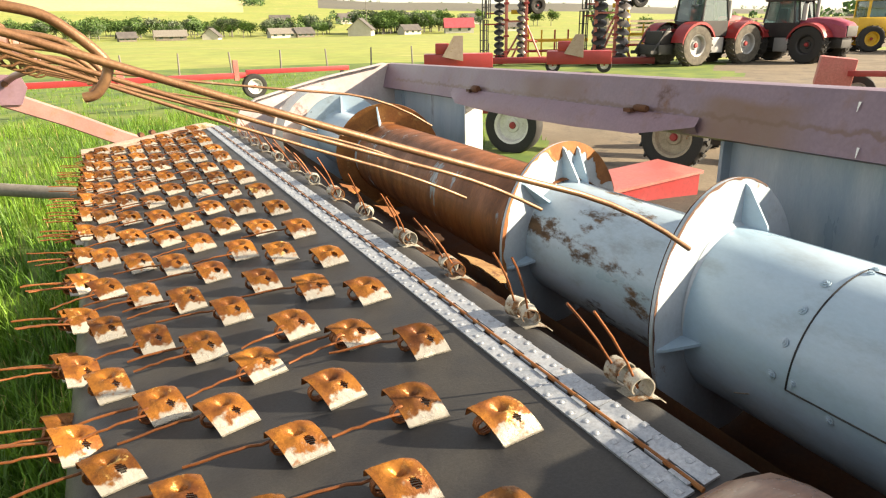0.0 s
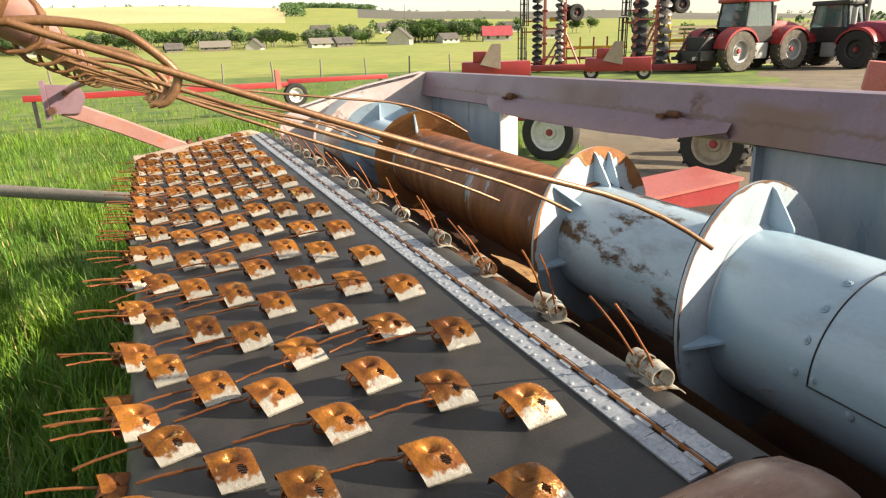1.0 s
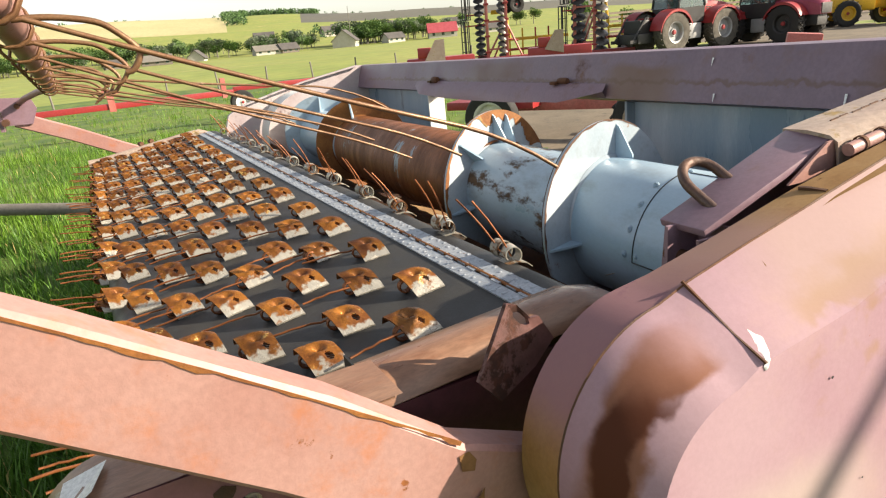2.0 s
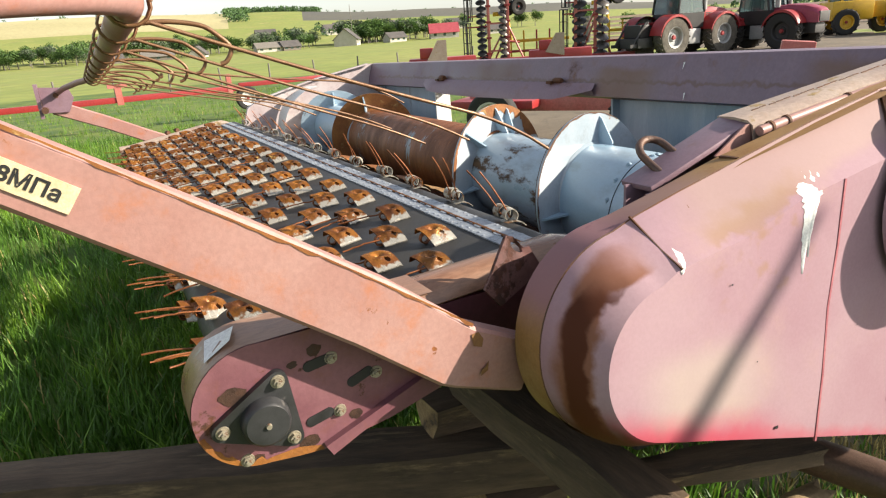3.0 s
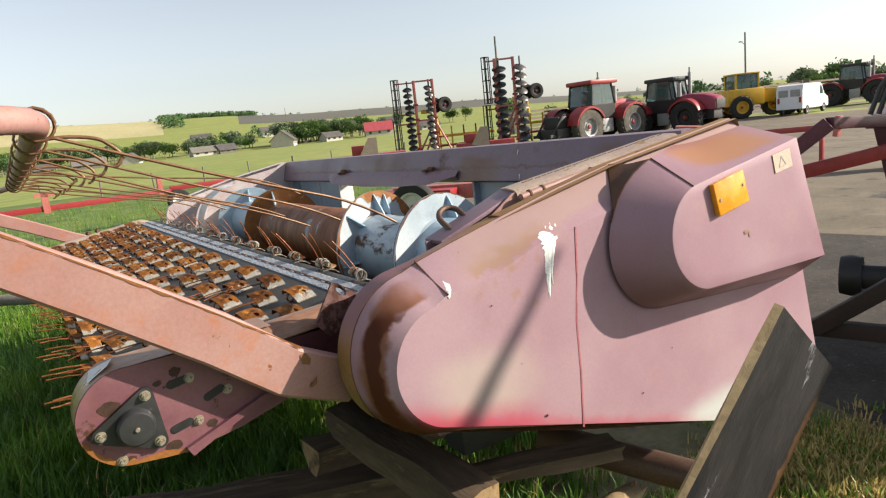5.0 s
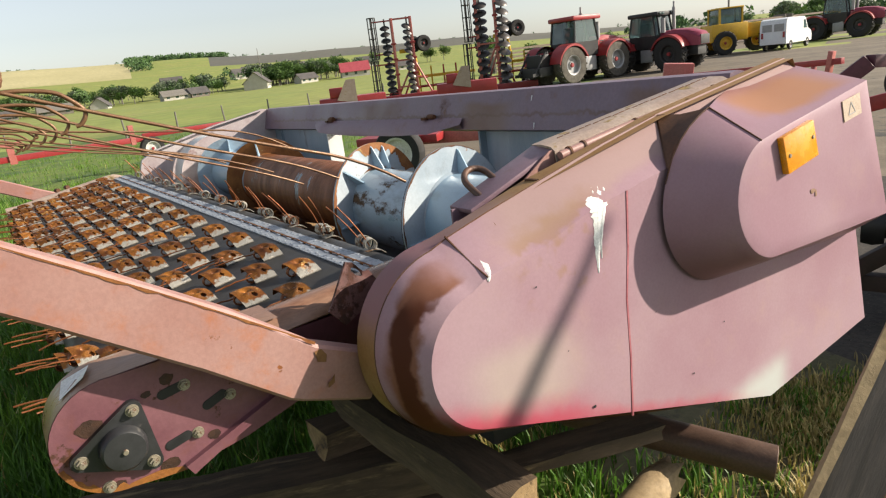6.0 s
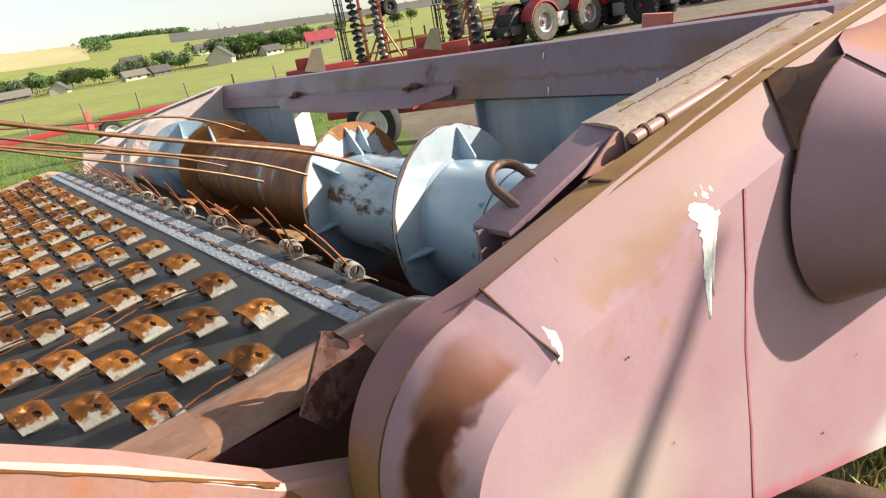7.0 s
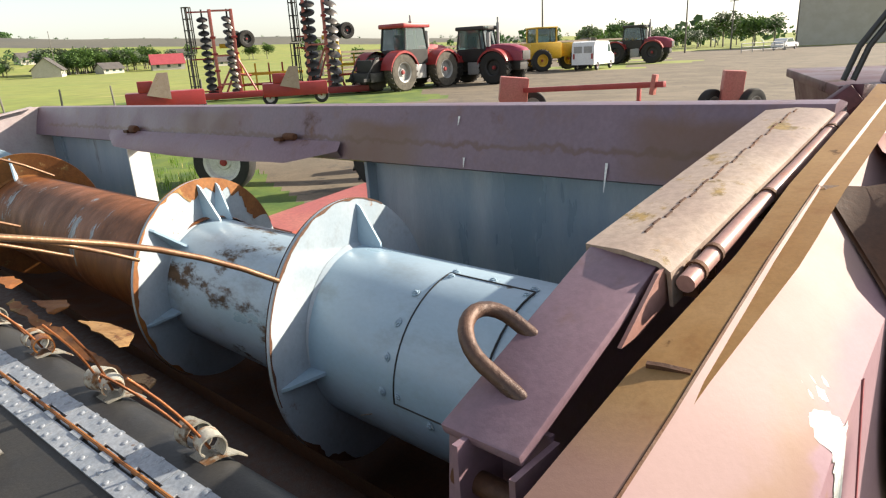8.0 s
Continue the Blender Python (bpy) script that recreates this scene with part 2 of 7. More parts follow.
M["farwall"] = mat("bleached_far_wall", (0.40, 0.32, 0.33), (0.52, 0.47, 0.47), 3.5, 0.5, 0, 0.05, 90, (0.26, 0.16, 0.16), 5, 0.58, 0.12, grain=0.9, streak=((0.34, 0.22, 0.20), 0.5))
M["labelfaded"] = mat("faded_label", (0.50, 0.38, 0.29), (0.56, 0.44, 0.33), 20, 0.6, 0, 0.02, 200)
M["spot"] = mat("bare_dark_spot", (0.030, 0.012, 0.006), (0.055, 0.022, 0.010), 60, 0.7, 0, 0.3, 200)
M["hookplate"] = mat("blotched_plate", (0.17, 0.075, 0.07), (0.11, 0.045, 0.04), 10, 0.6, 0, 0.25, 110, (0.07, 0.02, 0.01), 16, 0.52, 0.06)
M["galv"] = mat("galvanised_steel", (0.34, 0.38, 0.43), (0.48, 0.51, 0.55), 30, 0.45, 0.35, 0.15, 160, (0.18, 0.08, 0.03), 18, 0.66, 0.06, streak=((0.16, 0.14, 0.13), 0.5))
M["steelpaint"] = mat("grey_blue_paint", (0.29, 0.42, 0.53), (0.39, 0.50, 0.59), 3, 0.38, 0.0, 0.03, 150, (0.10, 0.06, 0.035), 7, 0.64, 0.05, grain=0.93, streak=((0.16, 0.17, 0.17), 0.5), stretch=(1, 0.5, 1))
M["tubescuff"] = mat("scuffed_grey_blue_paint", (0.32, 0.43, 0.52), (0.43, 0.52, 0.59), 3, 0.38, 0.0, 0.03, 150, (0.12, 0.07, 0.035), 8, 0.54, 0.08, grain=0.93, streak=((0.13, 0.12, 0.10), 0.6), stretch=(1, 0.45, 1))
M["wall_in"] = mat("scoured_steel_wall", (0.22, 0.31, 0.39), (0.36, 0.42, 0.48), 3.5, 0.35, 0.2, 0.03, 140, (0.15, 0.10, 0.07), 3.2, 0.60, 0.14, grain=0.92, stretch=(1, 1.5, 0.35), streak=((0.44, 0.52, 0.57), 0.6))
M["rustdrum"] = mat("rusted_drum", (0.29, 0.090, 0.018), (0.14, 0.046, 0.012), 6, 0.55, 0.0, 0.3, 120, (0.34, 0.40, 0.44), 5.0, 0.60, 0.03, 0.4, stretch=(1.0, 1.7, 0.5), streak=((0.36, 0.115, 0.018), 0.7))
M["rustorange"] = mat("orange_rust", (0.30, 0.115, 0.02), (0.20, 0.065, 0.014), 9, 0.7, 0, 0.3, 110, (0.40, 0.25, 0.09), 12, 0.6, 0.08)
M["torntan"] = mat("tan_torn_sheet", (0.34, 0.20, 0.08), (0.24, 0.12, 0.04), 14, 0.7, 0, 0.3, 110, (0.14, 0.05, 0.015), 20, 0.55, 0.08)
M["flightwhite"] = mat("scoured_flight", (0.33, 0.40, 0.46), (0.43, 0.48, 0.52), 5, 0.4, 0.1, 0.06, 120, (0.20, 0.09, 0.025), 6, 0.63, 0.06, grain=0.9, streak=((0.20, 0.19, 0.18), 0.5))
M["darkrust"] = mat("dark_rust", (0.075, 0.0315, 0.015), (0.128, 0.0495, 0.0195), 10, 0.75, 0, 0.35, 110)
M["clip"] = mat("rusty_spring_clip", (0.40, 0.155, 0.028), (0.15, 0.048, 0.014), 24, 0.30, 0.45, 0.25, 260, (0.52, 0.33, 0.10), 30, 0.60, 0.08, 0.28, rand=0.3)
worn_foot(M["clip"], (0.44, 0.41, 0.35))
M["clippale"] = mat("bleached_clip", (0.34, 0.33, 0.28), (0.44, 0.41, 0.34), 30, 0.35, 0.15, 0.2, 260, (0.20, 0.09, 0.03), 26, 0.50, 0.1, rand=0.25)
M["finger"] = mat("rusty_wire", (0.285, 0.0975, 0.03), (0.188, 0.06, 0.0188), 40, 0.5, 0.4, 0.2, 300, rand=0.2)
M["rod"] = mat("rusty_rod", (0.26, 0.145, 0.075), (0.17, 0.08, 0.038), 14, 0.42, 0.35, 0.2, 240, (0.32, 0.20, 0.13), 12, 0.6, 0.1)
M["loop"] = mat("dark_brown_bar", (0.09, 0.055, 0.045), (0.14, 0.075, 0.05), 16, 0.45, 0.3, 0.3, 220, (0.22, 0.13, 0.09), 20, 0.60, 0.08)
M["rubber"] = mat("worn_black_belt", (0.0225, 0.0225, 0.024), (0.0413, 0.0398, 0.0375), 9, 0.55, 0, 0.15, 220, (0.128, 0.116, 0.0975), 5, 0.67, 0.14, 0.8)
M["tyre"] = mat("tyre_rubber", (0.0165, 0.0165, 0.0173), (0.0338, 0.0315, 0.0285), 6, 0.85, 0, 0.3, 40)
M["tyredust"] = mat("dusty_tyre_rubber", (0.12, 0.105, 0.0825), (0.075, 0.0675, 0.0562), 5, 0.9, 0, 0.3, 30)
M["black"] = mat("black_plastic", (0.0188, 0.0195, 0.021), (0.0338, 0.0345, 0.0375), 10, 0.45, 0, 0.08, 160, (0.105, 0.0975, 0.09), 16, 0.62, 0.1)
M["bolt"] = mat("dull_zinc_bolt", (0.30, 0.26, 0.19), (0.42, 0.38, 0.30), 60, 0.45, 0.5, 0.15, 300, (0.14, 0.06, 0.02), 70, 0.54, 0.1)
M["white"] = mat("white_paint", (0.80, 0.80, 0.78), (0.86, 0.86, 0.84), 12, 0.55, 0, 0.05, 200)
M["orange"] = mat("amber_reflector", (0.85, 0.30, 0.01), (0.90, 0.38, 0.015), 30, 0.25, 0, 0.1, 260)
M["label"] = mat("cream_label", (0.62, 0.50, 0.30), (0.68, 0.57, 0.38), 20, 0.6, 0, 0.02, 200)
M["ink"] = mat("black_ink", (0.0112, 0.0112, 0.0128), (0.0188, 0.0188, 0.0203), 20, 0.6, 0, 0.0, 200)
M["wood"] = mat("weathered_timber", (0.16, 0.105, 0.06), (0.065, 0.044, 0.028), 6, 0.85, 0, 0.7, 60, (0.27, 0.19, 0.10), 6, 0.58, 0.12, stretch=(0.25, 1.5, 1.5), streak=((0.03, 0.024, 0.018), 0.7))
M["woodcut"] = mat("sawn_timber_end", (0.32, 0.215, 0.10), (0.22, 0.14, 0.065), 14, 0.85, 0, 0.8, 80, (0.09, 0.06, 0.035), 12, 0.54, 0.1)
M["woodtar"] = mat("tarred_timber", (0.007, 0.007, 0.009), (0.022, 0.019, 0.019), 9, 0.72, 0, 0.7, 60, (0.36, 0.36, 0.40), 8, 0.585, 0.04, 0.6, spec=0.25, stretch=(0.35, 1.3, 1.3), streak=((0.05, 0.038, 0.03), 0.5))
stain(M["woodtar"], (0.17, 0.080, 0.032), [((0, -1, 0, 0), 0.098, 0.108, 1, 2), ((1, 0, 0, 0), 0.05, 0.10, 9, 10)], 0.9, 16)
M["woodpale"] = mat("pale_sawn_wood", (0.40, 0.29, 0.16), (0.30, 0.21, 0.11), 9, 0.85, 0, 0.4, 70, (0.10, 0.07, 0.04), 7, 0.58, 0.1)
M["pipe"] = mat("rusty_pipe", (0.085, 0.045, 0.03), (0.12, 0.065, 0.042), 8, 0.55, 0.2, 0.25, 120)
M["mach_red"] = mat("machine_red", (0.36, 0.0338, 0.0338), (0.3, 0.0263, 0.03), 1.5, 0.4, 0, 0.03, 30, (0.262, 0.15, 0.105), 2, 0.68, 0.06)
M["mach_pink"] = mat("sunbleached_machine_red", (0.435, 0.105, 0.09), (0.48, 0.165, 0.135), 1.5, 0.5, 0, 0.03, 30, (0.262, 0.15, 0.105), 2, 0.68, 0.06)
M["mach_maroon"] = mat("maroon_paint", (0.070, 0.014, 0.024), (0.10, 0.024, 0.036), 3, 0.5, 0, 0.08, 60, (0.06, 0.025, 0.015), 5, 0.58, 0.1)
M["mach_stand"] = mat("grimy_dark_steel", (0.022, 0.012, 0.012), (0.045, 0.022, 0.02), 4, 0.7, 0, 0.1, 60)
# plum tone paints the shaded side of a red hood
M["mach_plum"] = mat("faded_plum_red", (0.30, 0.045, 0.085), (0.25, 0.032, 0.06), 1.5, 0.45, 0, 0.03, 30, (0.16, 0.09, 0.07), 2, 0.68, 0.06)
M["seamred"] = mat("reddened_seam", (0.34, 0.09, 0.11), (0.42, 0.13, 0.15), 20, 0.6, 0, 0.1, 120)
M["mach_black"] = mat("machine_black", (0.015, 0.015, 0.0165), (0.0375, 0.0353, 0.0338), 2, 0.6, 0, 0.1, 30)
M["mach_grey"] = mat("machine_grey", (0.3, 0.307, 0.315), (0.375, 0.375, 0.367), 2, 0.5, 0.3, 0.05, 30)
M["mach_yellow"] = mat("machine_yellow", (0.70, 0.42, 0.02), (0.62, 0.36, 0.02), 2, 0.45, 0, 0.05, 30, (0.2, 0.12, 0.06), 2, 0.62, 0.1)
M["disc_rim"] = mat("dusty_pale_rim", (0.40, 0.33, 0.24), (0.30, 0.24, 0.17), 8, 0.6, 0, 0.1, 60, RUST, 9, 0.62, 0.08)
M["rimwhite"] = mat("wheel_rim_white", (0.70, 0.69, 0.66), (0.60, 0.58, 0.55), 8, 0.5, 0.1, 0.05, 80, RUST, 10, 0.66, 0.06)
M["vanwhite"] = mat("van_white", (0.74, 0.75, 0.77), (0.78, 0.79, 0.80), 2, 0.35, 0, 0.02, 20)
M["concrete"] = mat("plaster_wall", (0.465, 0.435, 0.375), (0.525, 0.503, 0.45), 0.8, 0.9, 0, 0.1, 10)
M["barn"] = mat("dark_boards", (0.15, 0.128, 0.105), (0.203, 0.173, 0.143), 0.8, 0.9, 0, 0.1, 10)
M["roofdark"] = mat("slate_roof", (0.075, 0.0675, 0.0675), (0.112, 0.101, 0.0938), 0.7, 0.8, 0, 0.2, 8)
M["roofred"] = mat("red_roof", (0.413, 0.075, 0.09), (0.36, 0.06, 0.075), 0.7, 0.6, 0, 0.1, 8)
M["greywood"] = mat("grey_post", (0.16, 0.145, 0.125), (0.22, 0.20, 0.175), 3, 0.9, 0, 0.3, 30)

glass = bpy.data.materials.new("cab_glass")
glass.use_nodes = True
gb = glass.node_tree.nodes["Principled BSDF"]
gb.inputs["Base Color"].default_value = (0.10, 0.17, 0.17, 1)
gb.inputs["Roughness"].default_value = 0.06
gb.inputs["Transmission Weight"].default_value = 0.6
M["glass"] = glass


# ---- geometry helpers ----
class Geo:
    """Vertices and faces of one mesh, gathered piece by piece."""

    def __init__(self):
        self.v, self.f, self.mi = [], [], []

    def add(self, verts, faces, m=None, mi=0):
        o = len(self.v)
        self.v += [tuple(m @ Vector(p)) if m else tuple(p) for p in verts]
        self.f += [tuple(i + o for i in f) for f in faces]
        self.mi += [mi] * len(faces)
        return self

    def box(self, x0, x1, y0, y1, z0, z1, m=None, c=0.0, mi=0):
        if c <= 0:
            vs = [(x, y, z) for x in (x0, x1) for y in (y0, y1) for z in (z0, z1)]
            fs = [(0, 1, 3, 2), (4, 6, 7, 5), (0, 4, 5, 1), (2, 3, 7, 6), (0, 2, 6, 4), (1, 5, 7, 3)]
            return self.add(vs, fs, m, mi)
        bm = bmesh.new()
        bmesh.ops.create_cube(bm, size=1, matrix=Matrix.Translation(((x0 + x1) / 2, (y0 + y1) / 2, (z0 + z1) / 2)) @ Matrix.Diagonal((x1 - x0, y1 - y0, z1 - z0, 1)))
        bmesh.ops.bevel(bm, geom=bm.edges[:], offset=c, segments=2, affect="EDGES", profile=0.6)
        bm.verts.ensure_lookup_table()
        vs = [v.co[:] for v in bm.verts]
        for i, v in enumerate(bm.verts):
            v.index = i
        fs = [tuple(v.index for v in f.verts) for f in bm.faces]
        bm.free()
        return self.add(vs, fs, m, mi)

    def prism(self, poly, y0, y1, m=None, mi=0):
        """A polygon of (x, z) pushed from y0 to y1."""
        n = len(poly)
        vs = [(x, y0, z) for x, z in poly] + [(x, y1, z) for x, z in poly]
        fs = [tuple(range(n)), tuple(range(2 * n - 1, n - 1, -1))]
        fs += [(i, i + n, (i + 1) % n + n, (i + 1) % n) for i in range(n)]
        return self.add(vs, fs, m, mi)

    def loft(self, rings, closed=True, caps=(False, False), m=None, mi=0):
        n = len(rings[0])
        vs = [p for r in rings for p in r]
        fs = []
        for k in range(len(rings) - 1):
            for i in range(n if closed else n - 1):
                j = (i + 1) % n
                fs.append((k * n + i, k * n + j, (k + 1) * n + j, (k + 1) * n + i))
        if caps[0]:
            fs.append(tuple(range(n - 1, -1, -1)))
        if caps[1]:
            fs.append(tuple(range((len(rings) - 1) * n, len(rings) * n)))
        return self.add(vs, fs, m, mi)

    def tube(self, pts, r, n=10, m=None, mi=0, taper=1.0):
        """A round bar along a line of points."""
        pts = [Vector(p) for p in pts]
        rings, up = [], None
        for i, p in enumerate(pts):
            d = (pts[min(i + 1, len(pts) - 1)] - pts[max(i - 1, 0)]).normalized()
            if up is None:
                up = d.orthogonal().normalized()
            up = (up - d * up.dot(d))
            up = up.normalized() if up.length > 1e-6 else d.orthogonal().normalized()
            side = d.cross(up)
            rr = r * (1 + (taper - 1) * i / max(1, len(pts) - 1))
            rings.append([p + (up * math.cos(a) + side * math.sin(a)) * rr for a in [2 * math.pi * k / n for k in range(n)]])
        return self.loft(rings, True, (True, True), m, mi)

    def lathe(self, prof, n=32, m=None, mi=0, a0=0.0, a1=2 * math.pi):
        """(radius, y) pairs turned round the y axis."""
        full = abs(a1 - a0 - 2 * math.pi) < 1e-6
        k = n if full else n + 1
        rings = []
        for j in range(k):
            a = a0 + (a1 - a0) * j / n
            rings.append([(r * math.cos(a), y, r * math.sin(a)) for r, y in prof])
        if full:
            rings.append(rings[0])
        return self.loft(rings, False, m=m, mi=mi)


def part(name, geo, material, parent=None, label="", smooth=35):
    """Link gathered geometry as one mesh object, under a thing or under a part."""
    me = bpy.data.meshes.new(name)
    me.from_pydata(geo.v, [], geo.f)
    mats = material if isinstance(material, (list, tuple)) else [material]
    for x in mats:
        me.materials.append(M[x] if isinstance(x, str) else x)
    if len(mats) > 1:
        me.polygons.foreach_set("material_index", geo.mi)
    bm = bmesh.new()
    bm.from_mesh(me)
    bmesh.ops.recalc_face_normals(bm, faces=bm.faces[:])
    bm.to_mesh(me)
    bm.free()
    if smooth:
        me.polygons.foreach_set("use_smooth", [True] * len(me.polygons))
        me.set_sharp_from_angle(angle=radians(smooth))
    ob = new(name, me)
    if parent is not None:
        ob.parent = parent
    if label:
        ob["label"] = label
    return ob


def again(ob, m, parent=None):
    """The same mesh once more, as an object of its own at the pose m."""
    o = new(ob.name.split(".")[0], ob.data)
    o.parent = parent if parent is not None else ob.parent
    o.matrix_local = m
    if "label" in ob:
        o["label"] = ob["label"]
    return o


def thing(name, m, label, category, group="", kind=""):
    ob = new(name)
    ob.matrix_world = m
    ob.empty_display_size = 0.05
    return tagged(ob, label, category, group, kind)


def circle(cx, cz, r, a0, a1, n):
    return [(cx + r * math.cos(radians(a0 + (a1 - a0) * i / n)), cz + r * math.sin(radians(a0 + (a1 - a0) * i / n))) for i in range(n + 1)]


def bolt_geo(r=0.008, h=0.006):
    """A hexagon head with a washer, its axis along -y."""
    g = Geo()
    g.lathe([(0.0, -0.0015), (r * 1.35, -0.0015), (r * 1.4, 0.0)], 14)
    hexa = [(r * math.cos(radians(60 * i)), r * math.sin(radians(60 * i))) for i in range(6)]
    g.prism(hexa, -h, -0.001)
    g.prism([(x * 0.55, z * 0.55) for x, z in hexa], -h * 1.5, -h)
    return g


rnd = random.Random(4)
# the header leans down a little towards its far end; the pickup hangs slightly askew in front of it
HEAD = pose(0, 1, 1.2, -1.35) @ pose(0, -1, -1.2)
PICK = pose(0.45, 1.56, 0, 0, 0, 3.2) @ pose(-0.45, -1.56, 0) @ pose(0, 1, 1.2, -0.72) @ pose(0, -1, -1.2)

# ---- the platform of the pickup header ----
platform = thing("header_platform", HEAD, "faded pink steel header platform of a windrow pickup on timber blocks", "farm machine")

g = Geo()
g.prism([(2.03, 1.528), (2.004, 1.455), (1.985, 1.376), (2.035, 1.362), (2.12, 1.372), (2.12, 1.523), (2.06, 1.533)], 0.735, 4.885)
part("rear_beam", g, "beam", platform, "faded mauve folded steel beam with rust stains", 20)
g = Geo()
top, mid, low, back = [], [], [], []
for i in range(33):
    y = 2.01 + 1.72 * i / 32
    w = math.sin(math.pi * i / 32)
    n = noise.noise(Vector((y * 3.1, 0.3, 0.0))) * 0.012
    edge = min(1.0, i / 4.0) * min(1.0, (32 - i) / 3.0)
    top.append((1.986 - 0.004 * edge, y, 1.428))
    mid.append((1.98 - 0.045 * edge, y, 1.412 - 0.02 * edge + n * 0.5))
    low.append((1.975 - 0.05 * edge - n, y, 1.396 - 0.034 * edge - 0.012 * w + n))
    back.append((1.985 - 0.02 * edge, y, 1.374 - 0.01 * w + n))
g.loft([top, mid, low, back], False)
part("lip_plate", g, "mauve", platform, "dented mauve deflector lip", 50)
for y, z, r in ((2.255, 1.437, 0.012), (3.45, 1.435, 0.018)):
    g = Geo()
    g.lathe([(0, -0.03), (r * 0.8, -0.03), (r, -0.02), (r, 0.02), (r * 0.8, 0.03), (0, 0.03)], 12, pose(1.978, y, z))
    g.box(1.955, 1.985, y + 0.025, y + 0.06, z - 0.014, z - 0.002)
    part("latch", g, "darkrust", platform, "small dark latch")
for (y, z), h in (((1.56, 1.503), 0.022), ((1.527, 1.404), 0.024), ((1.135, 1.412), 0.06)):
    g = Geo()
    for i in range(5):
        za, zb = z - h * i / 5, z - h * (i + 1) / 5
        xa, xb = (2.0285 - (1.528 - q) * 0.356 if q > 1.455 else 2.0025 - (1.455 - q) * 0.2405 for q in (za, zb))
        g.add([(xa - 0.003, y - 0.003 * (1 - i / 6), za), (xa - 0.003, y + 0.004 * (1 - i / 6), za), (xb - 0.003, y + 0.004 * (1 - (i + 1) / 6), zb), (xb - 0.003, y - 0.003 * (1 - (i + 1) / 6), zb)], [(0, 1, 2, 3)])
    part("paint_run", g, "white", platform, "white paint run", 0)

for y0, y1, z0, z1 in ((0.74, 1.965, 0.74, 1.372), (3.60, 4.87, 0.74, 1.372), (1.965, 3.60, 0.74, 0.96)):
    g = Geo()
    g.box(2.065, 2.078, y0, y1, z0, z1)
    part("back_panel", g, "wall_in", platform, "scoured grey-blue back sheet")
# this edge is white because its sunlit look is put into the colour
g = Geo()
g.box(1.985, 2.085, 3.585, 3.597, 0.96, 1.362)
part("panel_flange", g, "white", platform, "sheet edge with its sunlight put into white paint")
g = Geo()
g.box(2.03, 2.09, 1.95, 1.962, 0.96, 1.362)
part("panel_flange", g, "wall_in", platform)

FAR_WALL = [(2.12, 1.528), (1.99, 1.532), (1.58, 1.46), (1.36, 1.408), (1.12, 1.345), (1.02, 1.29), (0.985, 1.19), (1.0, 0.74), (2.12, 0.70)]
g = Geo()
g.prism(FAR_WALL, 4.87, 4.885)
part("side_wall", g, "farwall", platform, "bleached far side wall, scoured whitish", 20)
for (x0, z0), (x1, z1) in zip(FAR_WALL[1:7], FAR_WALL[2:8]):
    g = Geo()
    d = math.hypot(x1 - x0, z1 - z0)
    g.box(0, d, -0.045, 0.015, -0.004, 0.004, Matrix.Translation((x0, 4.88, z0)) @ Matrix.Rotation(-math.atan2(z1 - z0, x1 - x0), 4, "Y"))
    part("wall_flange", g, "farwall", platform)
# drum-shaped side shield beyond the far wall
g = Geo()
g.lathe([(0.31, 4.60), (0.31, 4.86)], 18, pose(1.53, 0, 1.10), a0=radians(95), a1=radians(215))
part("corner_sheet", g, "white", platform, "whitish scoured corner sheet")

NEAR_WALL = [(2.08, 1.52), (1.392, 1.425), (1.135, 1.335), (1.11, 1.08), (1.09, 0.80), (2.08, 0.72)]
g = Geo()
g.prism(NEAR_WALL, 0.816, 0.829)
part("side_wall", g, "mauve", platform, "mauve near side wall", 20)
g = Geo()
slope = math.atan2(1.430 - 1.337, 1.385 - 1.13)
g.box(0, 0.275, -0.084, 0.0, -0.006, 0.006, Matrix.Translation((1.128, 0.832, 1.335)) @ Matrix.Rotation(-slope, 4, "Y"), 0.003)
part("wall_flange", g, "mauve", platform, "sloping mauve flange of the side wall")

# top rail, a folded sheet, with a pipe clipped along it
g = Geo()
rail = math.atan2(0.0865, 0.64)
R = Matrix.Translation((1.378, -0.066, 1.425)) @ Matrix.Rotation(-rail, 4, "Y")
prof = [(0.905, -0.001), (0.902, 0.004), (0.855, 0.008), (0.812, 0.006), (0.802, 0.0), (0.799, -0.034), (0.795, -0.034), (0.797, 0.004), (0.812, 0.012), (0.855, 0.014), (0.905, 0.009)]
ring = lambda x, k: [(x + k * (0.86 - y) * 0.25, y, z) for y, z in prof]
g.loft([ring(0.0, -0.9), ring(0.32, 0), ring(0.64, 0)], True, (True, True), R)
part("top_rail", g, "cream", platform, "bleached top rail with lichen stains", 30)
g = Geo()
for i in range(24):
    x = 0.05 + 0.58 * i / 24
    g.box(x, x + 0.018, 0.852 + 0.002 * math.sin(i * 2.1), 0.8545 + 0.002 * math.sin(i * 2.1), 0.013, 0.0155, R)
part("weld_seam", g, "darkrust", platform, "broken dark weld seam")
g = Geo()
g.tube([(1.366, 0.717, 1.417), (1.55, 0.719, 1.444), (1.75, 0.719, 1.470), (2.02, 0.721, 1.508)], 0.0095, 12)
part("rail_pipe", g, "pink", platform, "thin pink pipe")
